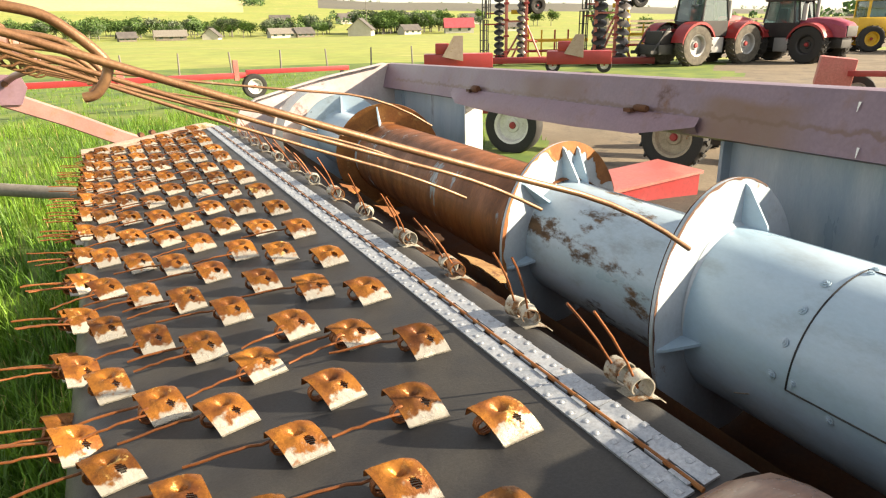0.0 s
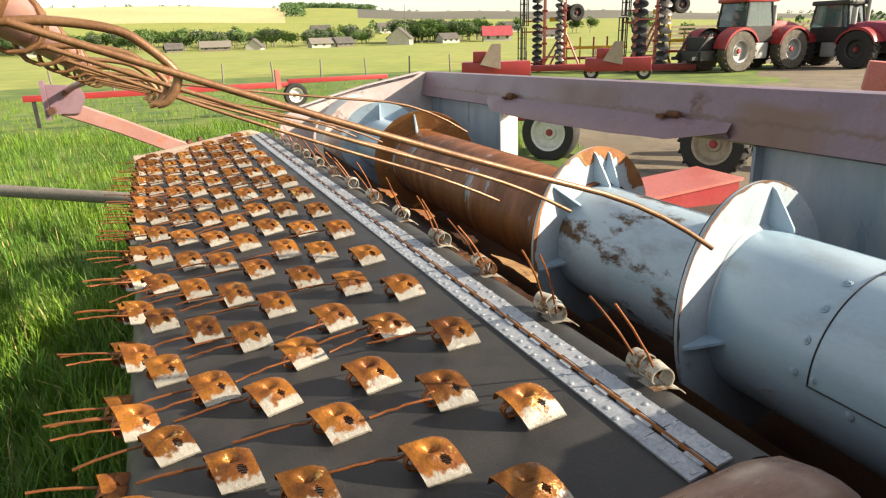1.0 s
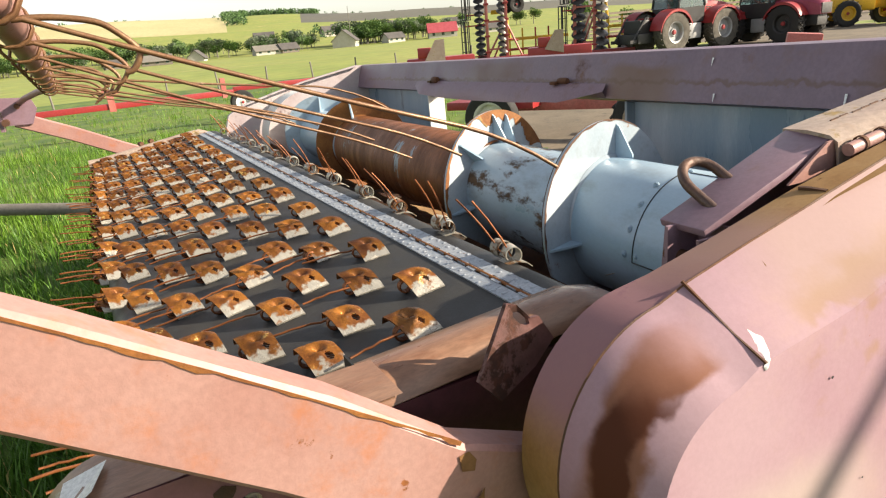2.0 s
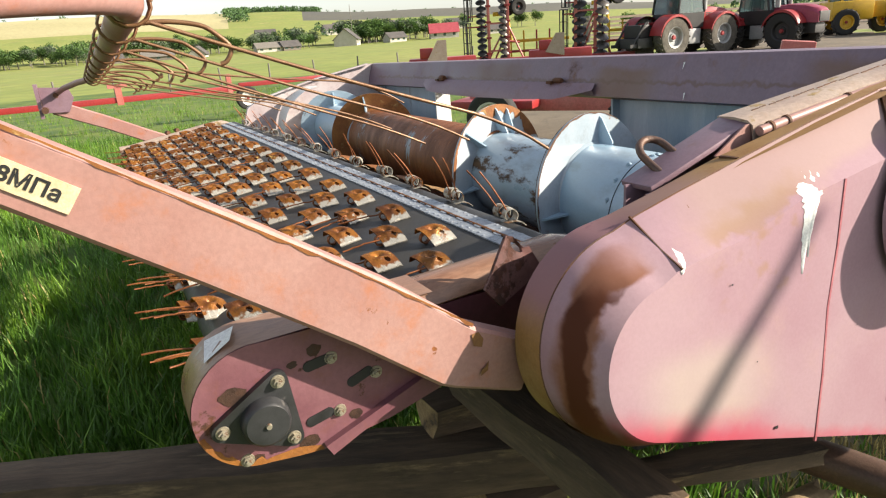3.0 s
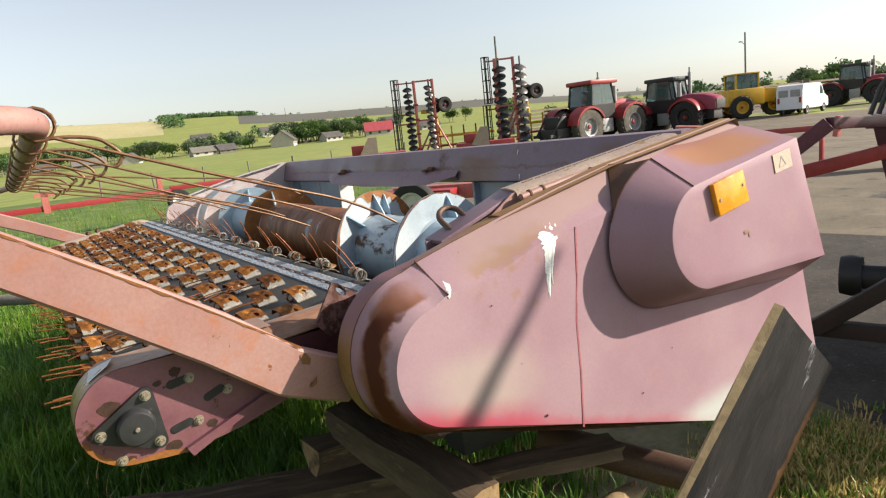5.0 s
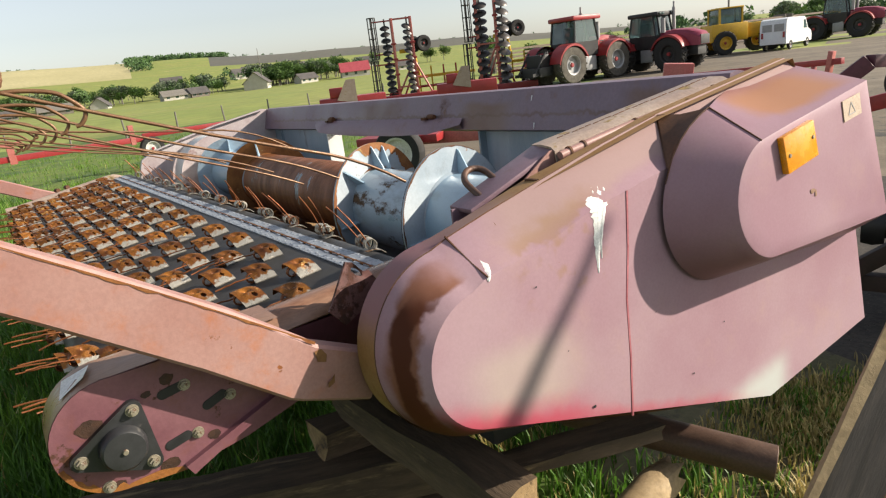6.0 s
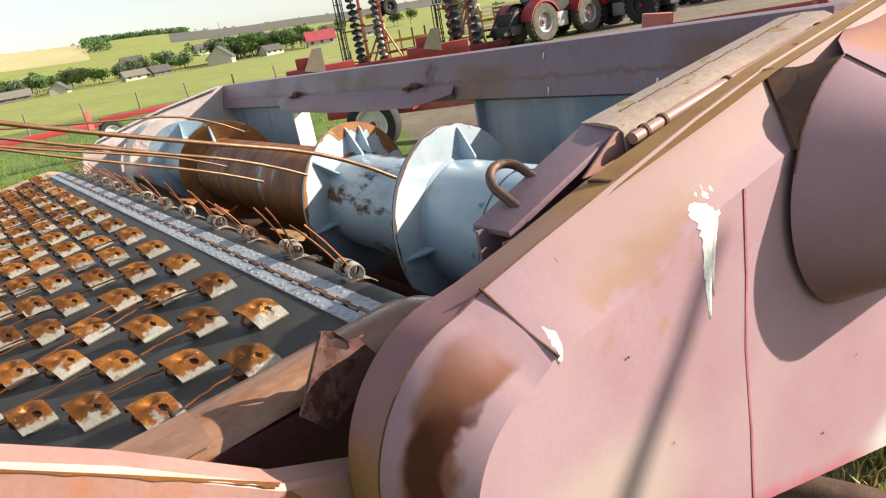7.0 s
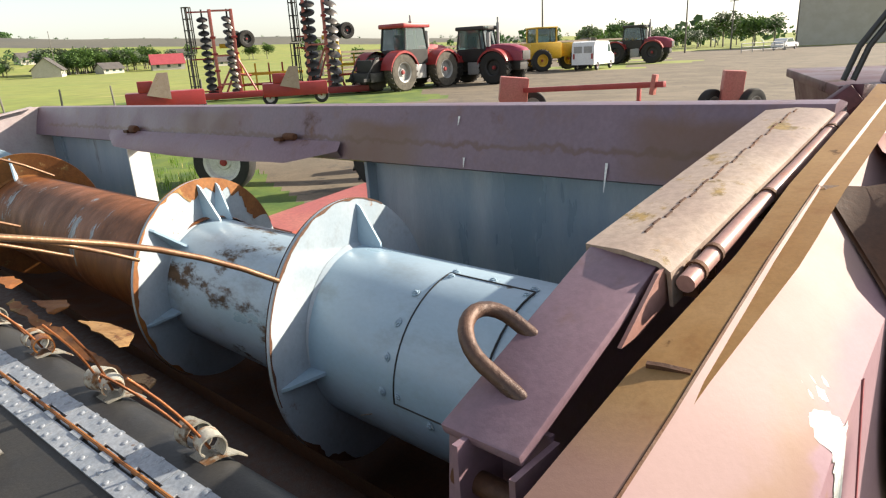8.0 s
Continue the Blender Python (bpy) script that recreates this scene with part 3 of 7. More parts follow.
for x in (1.395, 1.44, 1.62, 1.93):
    g = Geo()
    g.lathe([(0.0098, -0.003), (0.0118, -0.003), (0.0118, 0.003), (0.0098, 0.003)], 14, Matrix.Translation((x, 0.718, 1.418 + (x - 1.366) * 0.139)) @ Matrix.Rotation(radians(81), 4, "Y") @ Matrix.Rotation(radians(90), 4, "X"))
    g.box(x - 0.003, x + 0.003, 0.714, 0.734, 1.39 + (x - 1.366) * 0.139, 1.412 + (x - 1.366) * 0.139)
    part("pipe_clip", g, "darkrust", platform)

g = Geo()
g.prism([(1.352, 1.428), (1.395, 1.434), (1.40, 1.404), (1.375, 1.392), (1.315, 1.378), (1.275, 1.378)], 0.738, 0.742)
part("rail_gusset", g, "pink", platform, "pale pink gusset under the rail", 20)
# the lifting loop
g = Geo()
loop = []
a, b = Vector((1.181, 0.776, 1.351)), Vector((1.251, 0.793, 1.366))
out = Vector((-0.06, 0.86, 0.50)).normalized()
axis = (b - a).normalized()
wide = (b - a).length / 2
loop.append(a - out * 0.012)
for i in range(6):
    loop.append(a + out * (0.053 * i / 5))
for i in range(1, 12):
    t = math.pi * i / 12
    loop.append((a + b) / 2 + out * (0.053 + wide * 1.05 * math.sin(t)) - axis * wide * math.cos(t))
for i in range(6):
    loop.append(b + out * (0.053 * (5 - i) / 5))
loop.append(b - out * 0.012)
g.tube(loop, 0.0078, 14)
part("lifting_loop", g, "loop", platform, "rusty bent steel lifting loop", 60)
for p in (a, b):
    g = Geo()
    g.lathe([(0, 0.003), (0.0095, 0.003), (0.011, -0.004)], 14, Matrix.Translation(p - out * 0.002) @ out.to_track_quat("Y", "Z").to_matrix().to_4x4())
    part("weld_collar", g, "loop", platform)
# channel bracket with its pin, under the loop
g = Geo()
g.box(1.112, 1.176, 0.742, 0.748, 1.12, 1.330)
g.box(1.112, 1.176, 0.800, 0.806, 1.12, 1.338)
g.box(1.171, 1.177, 0.748, 0.800, 1.12, 1.336)
part("bracket", g, "mauve", platform, "rusty channel bracket")
g = Geo()
g.tube([(1.138, 0.715, 1.288), (1.138, 0.825, 1.288)], 0.011, 14)
part("bracket_pin", g, "darkrust", platform)

# trough and floor under the auger
g = Geo()
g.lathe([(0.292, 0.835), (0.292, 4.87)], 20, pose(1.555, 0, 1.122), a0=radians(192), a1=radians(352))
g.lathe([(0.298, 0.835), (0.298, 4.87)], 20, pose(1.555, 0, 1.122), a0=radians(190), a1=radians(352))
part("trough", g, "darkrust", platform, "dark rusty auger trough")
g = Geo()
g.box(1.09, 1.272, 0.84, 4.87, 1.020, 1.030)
# near-black colour puts the shade of the gap into the plate
part("floor_plate", g, "spot", platform, "feed plate, near black for the shade between belt and auger")


def torn(x0, x1, y0, y1, z, tip, seed):
    """A thin torn sheet with a ragged outline, its far side raised by tip."""
    g = Geo()
    rows = []
    n = max(6, int((y1 - y0) / 0.018))
    for i in range(n + 1):
        k = i / n
        y = y0 + (y1 - y0) * k
        fade = min(1.0, 4 * k, 4 * (1 - k)) if y1 - y0 < 0.4 else 1.0
        a = x0 + 0.012 * noise.noise(Vector((y * 30, seed, 0)))
        b = x0 + (x1 - x0) * (0.25 + 0.75 * fade) + 0.012 * noise.noise(Vector((y * 38, seed, 5)))
        h = 0.007 * noise.noise(Vector((y * 14, seed, 9)))
        rows.append([(a, y, z + h), ((a + b) / 2, y + 0.004, z + h + tip * 0.35), (b, y + 0.008, z + h + tip), (b, y + 0.008, z + h + tip - 0.0025), (a, y, z + h - 0.0025)])
    g.loft(rows, True, (True, True))
    return g


for x0, x1, y0, y1, z, tip, mm in ((1.132, 1.150, 1.56, 2.34, 1.124, 0.006, "rustorange"), (1.165, 1.222, 2.12, 2.24, 1.140, -0.010, "rustorange"),
                                   (1.190, 1.238, 1.77, 2.00, 1.138, -0.008, "torntan"), (1.150, 1.178, 1.56, 1.64, 1.130, -0.004, "torntan"),
                                   (1.160, 1.210, 2.45, 2.60, 1.140, -0.010, "rustorange"), (1.150, 1.205, 2.86, 3.00, 1.140, -0.010, "rustorange")):
    part("torn_flap", torn(x0, x1, y0, y1, z, tip, y0 * 3), mm, platform, "torn rusty sheet flap", 20)

# ---- drive shield on the near side ----
LEAN = 0.10
UNHEAD = HEAD.inverted()


def seat(g):
    """Bring the shield's own upright numbers into the leaning platform."""
    g.v = [tuple(UNHEAD @ Vector(p)) for p in g.v]
    return g


def at_depth(y, x, z):
    """A point of the shield: y is its depth at the height 1.1, and the sheets lean back upwards."""
    return (x, y + LEAN * (z - 1.1), z)


LOW_N, TOP_N = (-0.292, -0.956), (-0.18, 0.984)


def outline(cx, cz, r, rear, top_pts):
    a0, a1 = math.degrees(math.atan2(LOW_N[1], LOW_N[0])) + 360, math.degrees(math.atan2(TOP_N[1], TOP_N[0]))
    nose = circle(cx, cz, r, a0, a1, 28)
    x0, z0 = rear[-1]
    low = [(x0 + (nose[0][0] - x0) * i / 8, z0 + (nose[0][1] - z0) * i / 8) for i in range(8)]
    tops = []
    prev = nose[-1]
    for x, z in top_pts:
        for i in range(1, 4):
            tops.append((prev[0] + (x - prev[0]) * i / 3, prev[1] + (z - prev[1]) * i / 3))
        prev = (x, z)
    return low + nose + tops + rear[:-1]


face = outline(1.007, 1.110, 0.138, [(2.345, 1.10), (2.385, 0.752), (1.875, 0.690)], [(1.022, 1.265), (1.167, 1.288), (1.300, 1.330), (1.412, 1.349), (1.62, 1.385), (2.16, 1.47)])
ridge_line = outline(0.998, 1.125, 0.192, [(2.365, 1.10), (2.40, 0.735), (1.872, 0.668)], [(1.008, 1.331), (1.106, 1.359), (1.250, 1.395), (1.440, 1.440), (1.63, 1.478), (2.18, 1.556)])
back_line = outline(0.999, 1.117, 0.195, [(2.365, 1.10), (2.40, 0.735), (1.872, 0.663)], [(1.010, 1.319), (1.106, 1.347), (1.250, 1.392), (1.440, 1.438), (1.63, 1.477), (2.18, 1.556)])


def ring_at(k, bulge=0.0):
    """A ring between the face and the ridge; k from 0 to 1."""
    out = []
    for (x, z), (p, q) in zip(face, ridge_line):
        n = max(0.0, min(1.0, (1.05 - x) / 0.1))
        d = math.hypot(x - 1.0, z - 1.115) or 1.0
        e = bulge * n * math.sin(math.pi * k)
        out.append(at_depth(0.548 + (0.094 - 0.007 * max(0.0, min(1.0, (x - 0.95) / 0.3))) * k, x + (p - x) * k + (x - 1.0) / d * e, z + (q - z) * k + (z - 1.115) / d * e))
    return out


g = Geo()
rings = [[at_depth(0.5478 - 0.001 * (1 - f), 1.45 + (x - 1.45) * f, 1.05 + (z - 1.05) * f) for x, z in face] for f in (0.25, 0.6, 0.9, 0.985)]
rings += [ring_at(k, 0.012) for k in (0.0, 0.04, 0.22, 0.4, 0.6, 0.8, 1.0)]
g.loft(rings, True, (True, False))
near = lambda x: 0.70 - 0.030 * max(0.0, min(1.0, (x - 0.95) / 0.30)) - 0.018 * max(0.0, min(1.0, (x - 1.25) / 0.2))
g.loft([ring_at(1.0)] + [[at_depth(0.642 + (near(u) + 0.012 - 0.642) * k, p + (u - p) * k, q + (v - q) * k) for (p, q), (u, v) in zip(ridge_line, back_line)] for k in (0.06, 1.0, 1.06)], True, mi=1)
g.loft([[at_depth(near(x) + y, 1.45 + (x - 1.45) * 0.994, 1.08 + (z - 1.08) * 0.994) for x, z in back_line] for y in (0.015, -0.045)], True, mi=1)
part("drive_shield", seat(g), ["shield", "rimstrip"], platform, "faded pink drive shield with rusty rounded nose", 22)


def ribbon(pts, w, h, up):
    """A thin raised line along points, on a surface whose outward side is up."""
    g = Geo()
    up = Vector(up).normalized()
    pts = [Vector(p) for p in pts]
    r0, r1, r2, r3 = [], [], [], []
    for i, p in enumerate(pts):
        d = (pts[min(i + 1, len(pts) - 1)] - pts[max(i - 1, 0)]).normalized()
        s = d.cross(up).normalized() * w / 2
        r0.append(p - s - up * 0.003)
        r1.append(p - s + up * h)
        r2.append(p + s + up * h)
        r3.append(p + s - up * 0.003)
    g.loft([r0, r1, r2, r3, r0], False)
    return g


part("seam", seat(ribbon([(1.000, 0.664, 1.3335), (1.006, 0.632, 1.311), (1.013, 0.598, 1.287), (1.022, 0.562, 1.2655)], 0.0022, 0.0016, (-0.15, -0.6, 0.78))), "darkrust", platform, "dark panel seam", 0)
part("seam", seat(ribbon([at_depth(0.5472, x, z) for x, z in ((1.412, 1.349), (1.404, 1.29), (1.396, 1.227), (1.375, 1.116), (1.367, 0.986), (1.352, 0.848))], 0.0050, 0.001, (0, -1, 0.1))), "seamred", platform, "dark red panel seam", 0)
part("seam", seat(ribbon([at_depth(0.6415 - 0.007 * max(0.0, min(1.0, (u - 0.95) / 0.3)), x, z) for (u, _), (x, z) in zip(face[14:52], ridge_line[14:52])], 0.0024, 0.0006, (-0.4, -0.7, 0.5))), "darkrust", platform, "", 0)
part("seam", seat(ribbon([(1.249, 0.668, 1.3955), (1.246, 0.692, 1.3955), (1.244, 0.704, 1.3945)], 0.005, 0.0012, (-0.2, 0, 1))), "darkrust", platform, "", 0)


# white paint drip
def blob(g, cx, cz, rx, rz, y, n=12):
    g.add([at_depth(y, cx, cz)] + [at_depth(y, cx + rx * (1 + 0.2 * math.sin(3 * a + cx * 90)) * math.cos(a), cz + rz * (1 + 0.15 * math.cos(2 * a)) * math.sin(a)) for a in [2 * math.pi * i / n for i in range(n)]],
          [(0, i + 1, (i + 1) % n + 1) for i in range(n)])


def skin(x, z):
    """The depth of the shield's skin at x and z: its face, or the slope above the bend."""
    bend = next((z0 + (z1 - z0) * (x - x0) / (x1 - x0) for (x0, z0), (x1, z1) in zip(BEND, BEND[1:]) if x0 <= x <= x1), 1.35)
    top = next((z0 + (z1 - z0) * (x - x0) / (x1 - x0) for (x0, z0), (x1, z1) in zip(CREST, CREST[1:]) if x0 <= x <= x1), 1.45)
    k = max(0.0, (z - bend) / (top - bend))
    return 0.548 + 0.094 * k + LEAN * (z - 1.1)


BEND = [(0.9, 1.24), (1.022, 1.265), (1.167, 1.288), (1.300, 1.330), (1.412, 1.349), (1.62, 1.385)]
CREST = [(0.9, 1.29), (1.008, 1.331), (1.106, 1.359), (1.250, 1.395), (1.440, 1.440), (1.63, 1.478)]


def drip(g, rows, seed):
    """A run of spilt paint: rows of x, z and half width down the shield."""
    r = random.Random(seed)
    L, C, R = [], [], []
    for i, (p, q) in enumerate(zip(rows, rows[1:] + rows[-1:])):
        for s in range(4 if i < len(rows) - 1 else 1):
            f = s / 4
            x, z, w = (p[n] + (q[n] - p[n]) * f for n in range(3))
            a, b = w * r.uniform(0.75, 1.2), w * r.uniform(0.75, 1.2)
            L.append((x - a, skin(x - a, z) - 0.0010, z))
            C.append((x, skin(x, z) - 0.0024, z))
            R.append((x + b, skin(x + b, z) - 0.0010, z))
    g.loft([L, C, R], False)


g = Geo()
drip(g, [(1.322, 1.352, 0.005), (1.324, 1.345, 0.019), (1.324, 1.332, 0.024), (1.319, 1.312, 0.017), (1.314, 1.288, 0.012), (1.309, 1.258, 0.009), (1.305, 1.228, 0.005), (1.302, 1.196, 0.002)], 1)
drip(g, [(1.341, 1.338, 0.008), (1.330, 1.300, 0.006), (1.319, 1.262, 0.004), (1.316, 1.225, 0.0015)], 2)
part("paint_drip", seat(g), "white", platform, "white paint drip", 0)
g = Geo()
drip(g, [(1.352, 1.412, 0.002), (1.357, 1.402, 0.005), (1.364, 1.388, 0.006), (1.374, 1.372, 0.003)], 3)
drip(g, [(1.346, 1.408, 0.001), (1.349, 1.398, 0.003), (1.352, 1.389, 0.001)], 4)
for n, (x, z, w) in enumerate(((1.352, 1.378, 0.007), (1.343, 1.370, 0.006), (1.356, 1.366, 0.006), (1.366, 1.360, 0.005), (1.338, 1.359, 0.004), (1.350, 1.356, 0.007))):
    drip(g, [(x + 0.002, z + w * 0.7, w * 0.3), (x, z, w), (x - 0.002, z - w * 0.7, w * 0.3)], 10 + n)
part("paint_drip", seat(g), "white", platform, "", 0)
g = Geo()
drip(g, [(1.027, 1.301, 0.003), (1.029, 1.296, 0.008), (1.031, 1.286, 0.010), (1.032, 1.276, 0.007), (1.028, 1.268, 0.003), (1.024, 1.262, 0.004), (1.023, 1.257, 0.002)], 21)
part("paint_drip", seat(g), "white", platform, "", 0)

# bulged upper cover
front = circle(1.745, 1.280, 0.138, 260, 106, 20) + [(1.82, 1.432), (1.95, 1.452), (2.17, 1.489), (2.20, 1.36), (2.258, 1.128), (2.08, 1.132), (1.88, 1.138)]
base = circle(1.684, 1.262, 0.180, 260, 146, 14) + [(1.555, 1.392), (1.585, 1.425), (1.62, 1.452), (1.655, 1.471), (1.676, 1.480), (1.691, 1.486)] + [(1.82, 1.492), (1.98, 1.514), (2.20, 1.543), (2.25, 1.36), (2.30, 1.04), (2.10, 1.055), (1.88, 1.068)]
deep = [0.536] * 15 + [0.538, 0.537, 0.536, 0.535, 0.534, 0.533] + [0.60, 0.65, 0.66, 0.62, 0.545, 0.540, 0.538]
g = Geo()
ri = [[at_depth(0.4195, 1.9 + (x - 1.9) * f, 1.3 + (z - 1.3) * f) for x, z in front] for f in (0.3, 0.8, 0.985)]
ri.append([at_depth(0.4205, x, z) for x, z in front])
for k in (0.06, 0.3, 0.55, 0.8, 1.0):
    ri.append([at_depth(0.4205 + (d - 0.4205) * k, x + (bx - x) * k, z + (bz - z) * k) for (x, z), (bx, bz), d in zip(front, base, deep)])
g.loft(ri, True, (True, False))
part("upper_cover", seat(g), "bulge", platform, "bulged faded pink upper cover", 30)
g = Geo()
fold = [[Vector(at_depth(0.537, 1.538, 1.373)).lerp(Vector((1.63, 0.668, 1.4785)), k) + Vector((0, 0.0, 0.0)), None, Vector(ri[-1][15 + min(5, round(k * 5))])] for k in (0, 0.2, 0.4, 0.6, 0.8, 1.0)]
for i, row in enumerate(fold):
    row[1] = (row[0] + row[2]) / 2 + Vector((0.004, 0.010 * i / 5, -0.008 * i / 5))
g.loft(fold, False)
g.loft([[p + Vector((0, 0.004, -0.002)) for p in row] for row in fold], False)
part("cover_gusset", seat(g), "foldrust", platform, "rust-brown folded gusset beside the cover", 60)
part("seam", seat(ribbon([Vector(ri[k][20]) + Vector((-0.0005, -0.0012, 0.001)) for k in range(3, 9)], 0.002, 0.001, (0, -0.3, 1))), "darkrust", platform, "", 0)
part("seam", seat(ribbon([Vector(p) + Vector((-0.001, -0.001, 0.001)) for p in ri[8][13:21]], 0.0026, 0.0012, (-0.6, -0.6, 0.5))), "darkrust", platform, "", 0)

g = Geo()
RM = UNHEAD @ Matrix.Translation(at_depth(0.4115, 1.832, 1.378)) @ Matrix.Rotation(math.atan(LEAN), 4, "X").inverted() @ Matrix.Rotation(radians(-10), 4, "Y")
g.box(-0.064, 0.064, -0.008, 0.008, -0.043, 0.043, RM, 0.003)
refl = part("reflector", g, "orange", platform, "amber plastic reflector")
for x in (-0.05, 0.05):
    g = Geo()
    g.lathe([(0, -0.0105), (0.004, -0.0105), (0.005, -0.008)], 10, RM @ pose(x, 0, -0.004 if x < 0 else 0.006))
    part("screw", g, "bolt", refl)
g = Geo()
LM = UNHEAD @ Matrix.Translation(at_depth(0.4178, 2.088, 1.432)) @ Matrix.Rotation(math.atan(LEAN), 4, "X").inverted() @ Matrix.Rotation(radians(-8), 4, "Y")
g.box(-0.042, 0.042, -0.001, 0.001, -0.026, 0.026, LM)
lab = part("warning_label", g, "labelfaded", platform, "pale yellowed warning label")
g = Geo()
tri = [(-0.020, -0.014), (0.012, -0.014), (-0.004, 0.014)]
for (p, q), (r, s) in zip(tri, tri[1:] + tri[:1]):
    d = math.hypot(r - p, s - q)
    g.box(0, d, -0.0018, -0.001, -0.0012, 0.0012, LM @ Matrix.Translation((p, 0, q)) @ Matrix.Rotation(-math.atan2(s - q, r - p), 4, "Y"))
part("warning_sign", g, "mach_grey", lab, "", 0)
# dents and chips
for x, z, s in ((1.242, 0.915, 0.008), (1.13, 1.215, 0.004), (1.57, 0.87, 0.005), (1.70, 0.96, 0.004), (1.19, 1.06, 0.003), (1.46, 1.06, 0.003)):
    g = Geo()
    blob(g, x, z, s * 0.6, s * 0.5, 0.5455, 7)
    part("paint_chip", seat(g), "ink", platform, "", 0)
g = Geo()
blob(g, 1.895, 1.262, 0.010, 0.007, 0.4180, 9)
blob(g, 1.908, 1.255, 0.004, 0.010, 0.4180, 8)
part("paint_chip", seat(g), "cover", platform, "", 0)
for x, z, s in ((0.985, 1.305, 0.011), (1.105, 1.338, 0.004), (1.118, 1.345, 0.003), (1.16, 1.352, 0.003), (1.17, 1.367, 0.004), (1.21, 1.376, 0.003)):
    g = Geo()
    drip(g, [(x, z + s * 0.7, s * 0.3), (x, z + s * 0.3, s), (x, z - s * 0.3, s), (x, z - s * 0.7, s * 0.3)], int(x * 1000))
    part("rust_spot", seat(g), "rustbrown", platform, "brown rust spot", 0)
# red and white warning board behind the shield
g = Geo()
BM = Matrix.Translation((2.66, 0.80, 0.86)) @ Matrix.Rotation(radians(60), 4, "Z")
for i in range(6):
    g.box(-0.06, 0.06, -0.004, 0.004, -0.16 + i * 0.055, -0.105 + i * 0.055, BM, 0, i % 2)
part("marker_board", g, ["mach_red", "white"], platform, "red and white striped marker board", 0)
g = Geo()
g.box(2.10, 2.68, 0.81, 0.84, 0.80, 0.84, None, 0.004)
part("board_bracket", g, "mach_maroon", platform, "dark bracket of the marker board")
# lower frame tube, well behind the shield
g = Geo()
g.box(2.06, 2.16, 0.82, 4.6, 0.62, 0.74, None, 0.01)
part("lower_frame", g, "mach_black", platform, "dark lower frame tube")
# black box stands in for the unlit recess under the shield
g = Geo()
g.box(1.15, 2.14, 0.80, 0.90, 0.72, 0.82, None, 0.01)
part("cross_tube", g, "mach_black", platform, "black box added for the dark recess under the shield")

# ---- auger ----
auger = thing("auger", HEAD @ pose(1.555, 0, 1.122), "grey-blue auger with a rusted middle drum and scoured flights", "auger")
g = Geo()
g.lathe([(0, 0.835), (0.170, 0.835), (0.170, 1.40), (0.170, 1.47), (0.157, 1.475)], 64)
part("tube", g, "steelpaint", auger, "grey-blue painted tube")
g = Geo()
g.lathe([(0.158, 1.472), (0.158, 2.12)], 64)
part("tube", g, "tubescuff", auger, "grey-blue painted tube with brown rust scuffs")
g = Geo()
g.lathe([(0.163, 2.04), (0.166, 2.05), (0.166, 3.58), (0.163, 3.59)], 64)
part("drum", g, "rustdrum", auger, "brown rusted drum with bare streaks")
g = Geo()
g.lathe([(0.155, 3.56), (0.155, 4.86)], 48)
part("tube", g, "steelpaint", auger, "grey-blue painted tube")
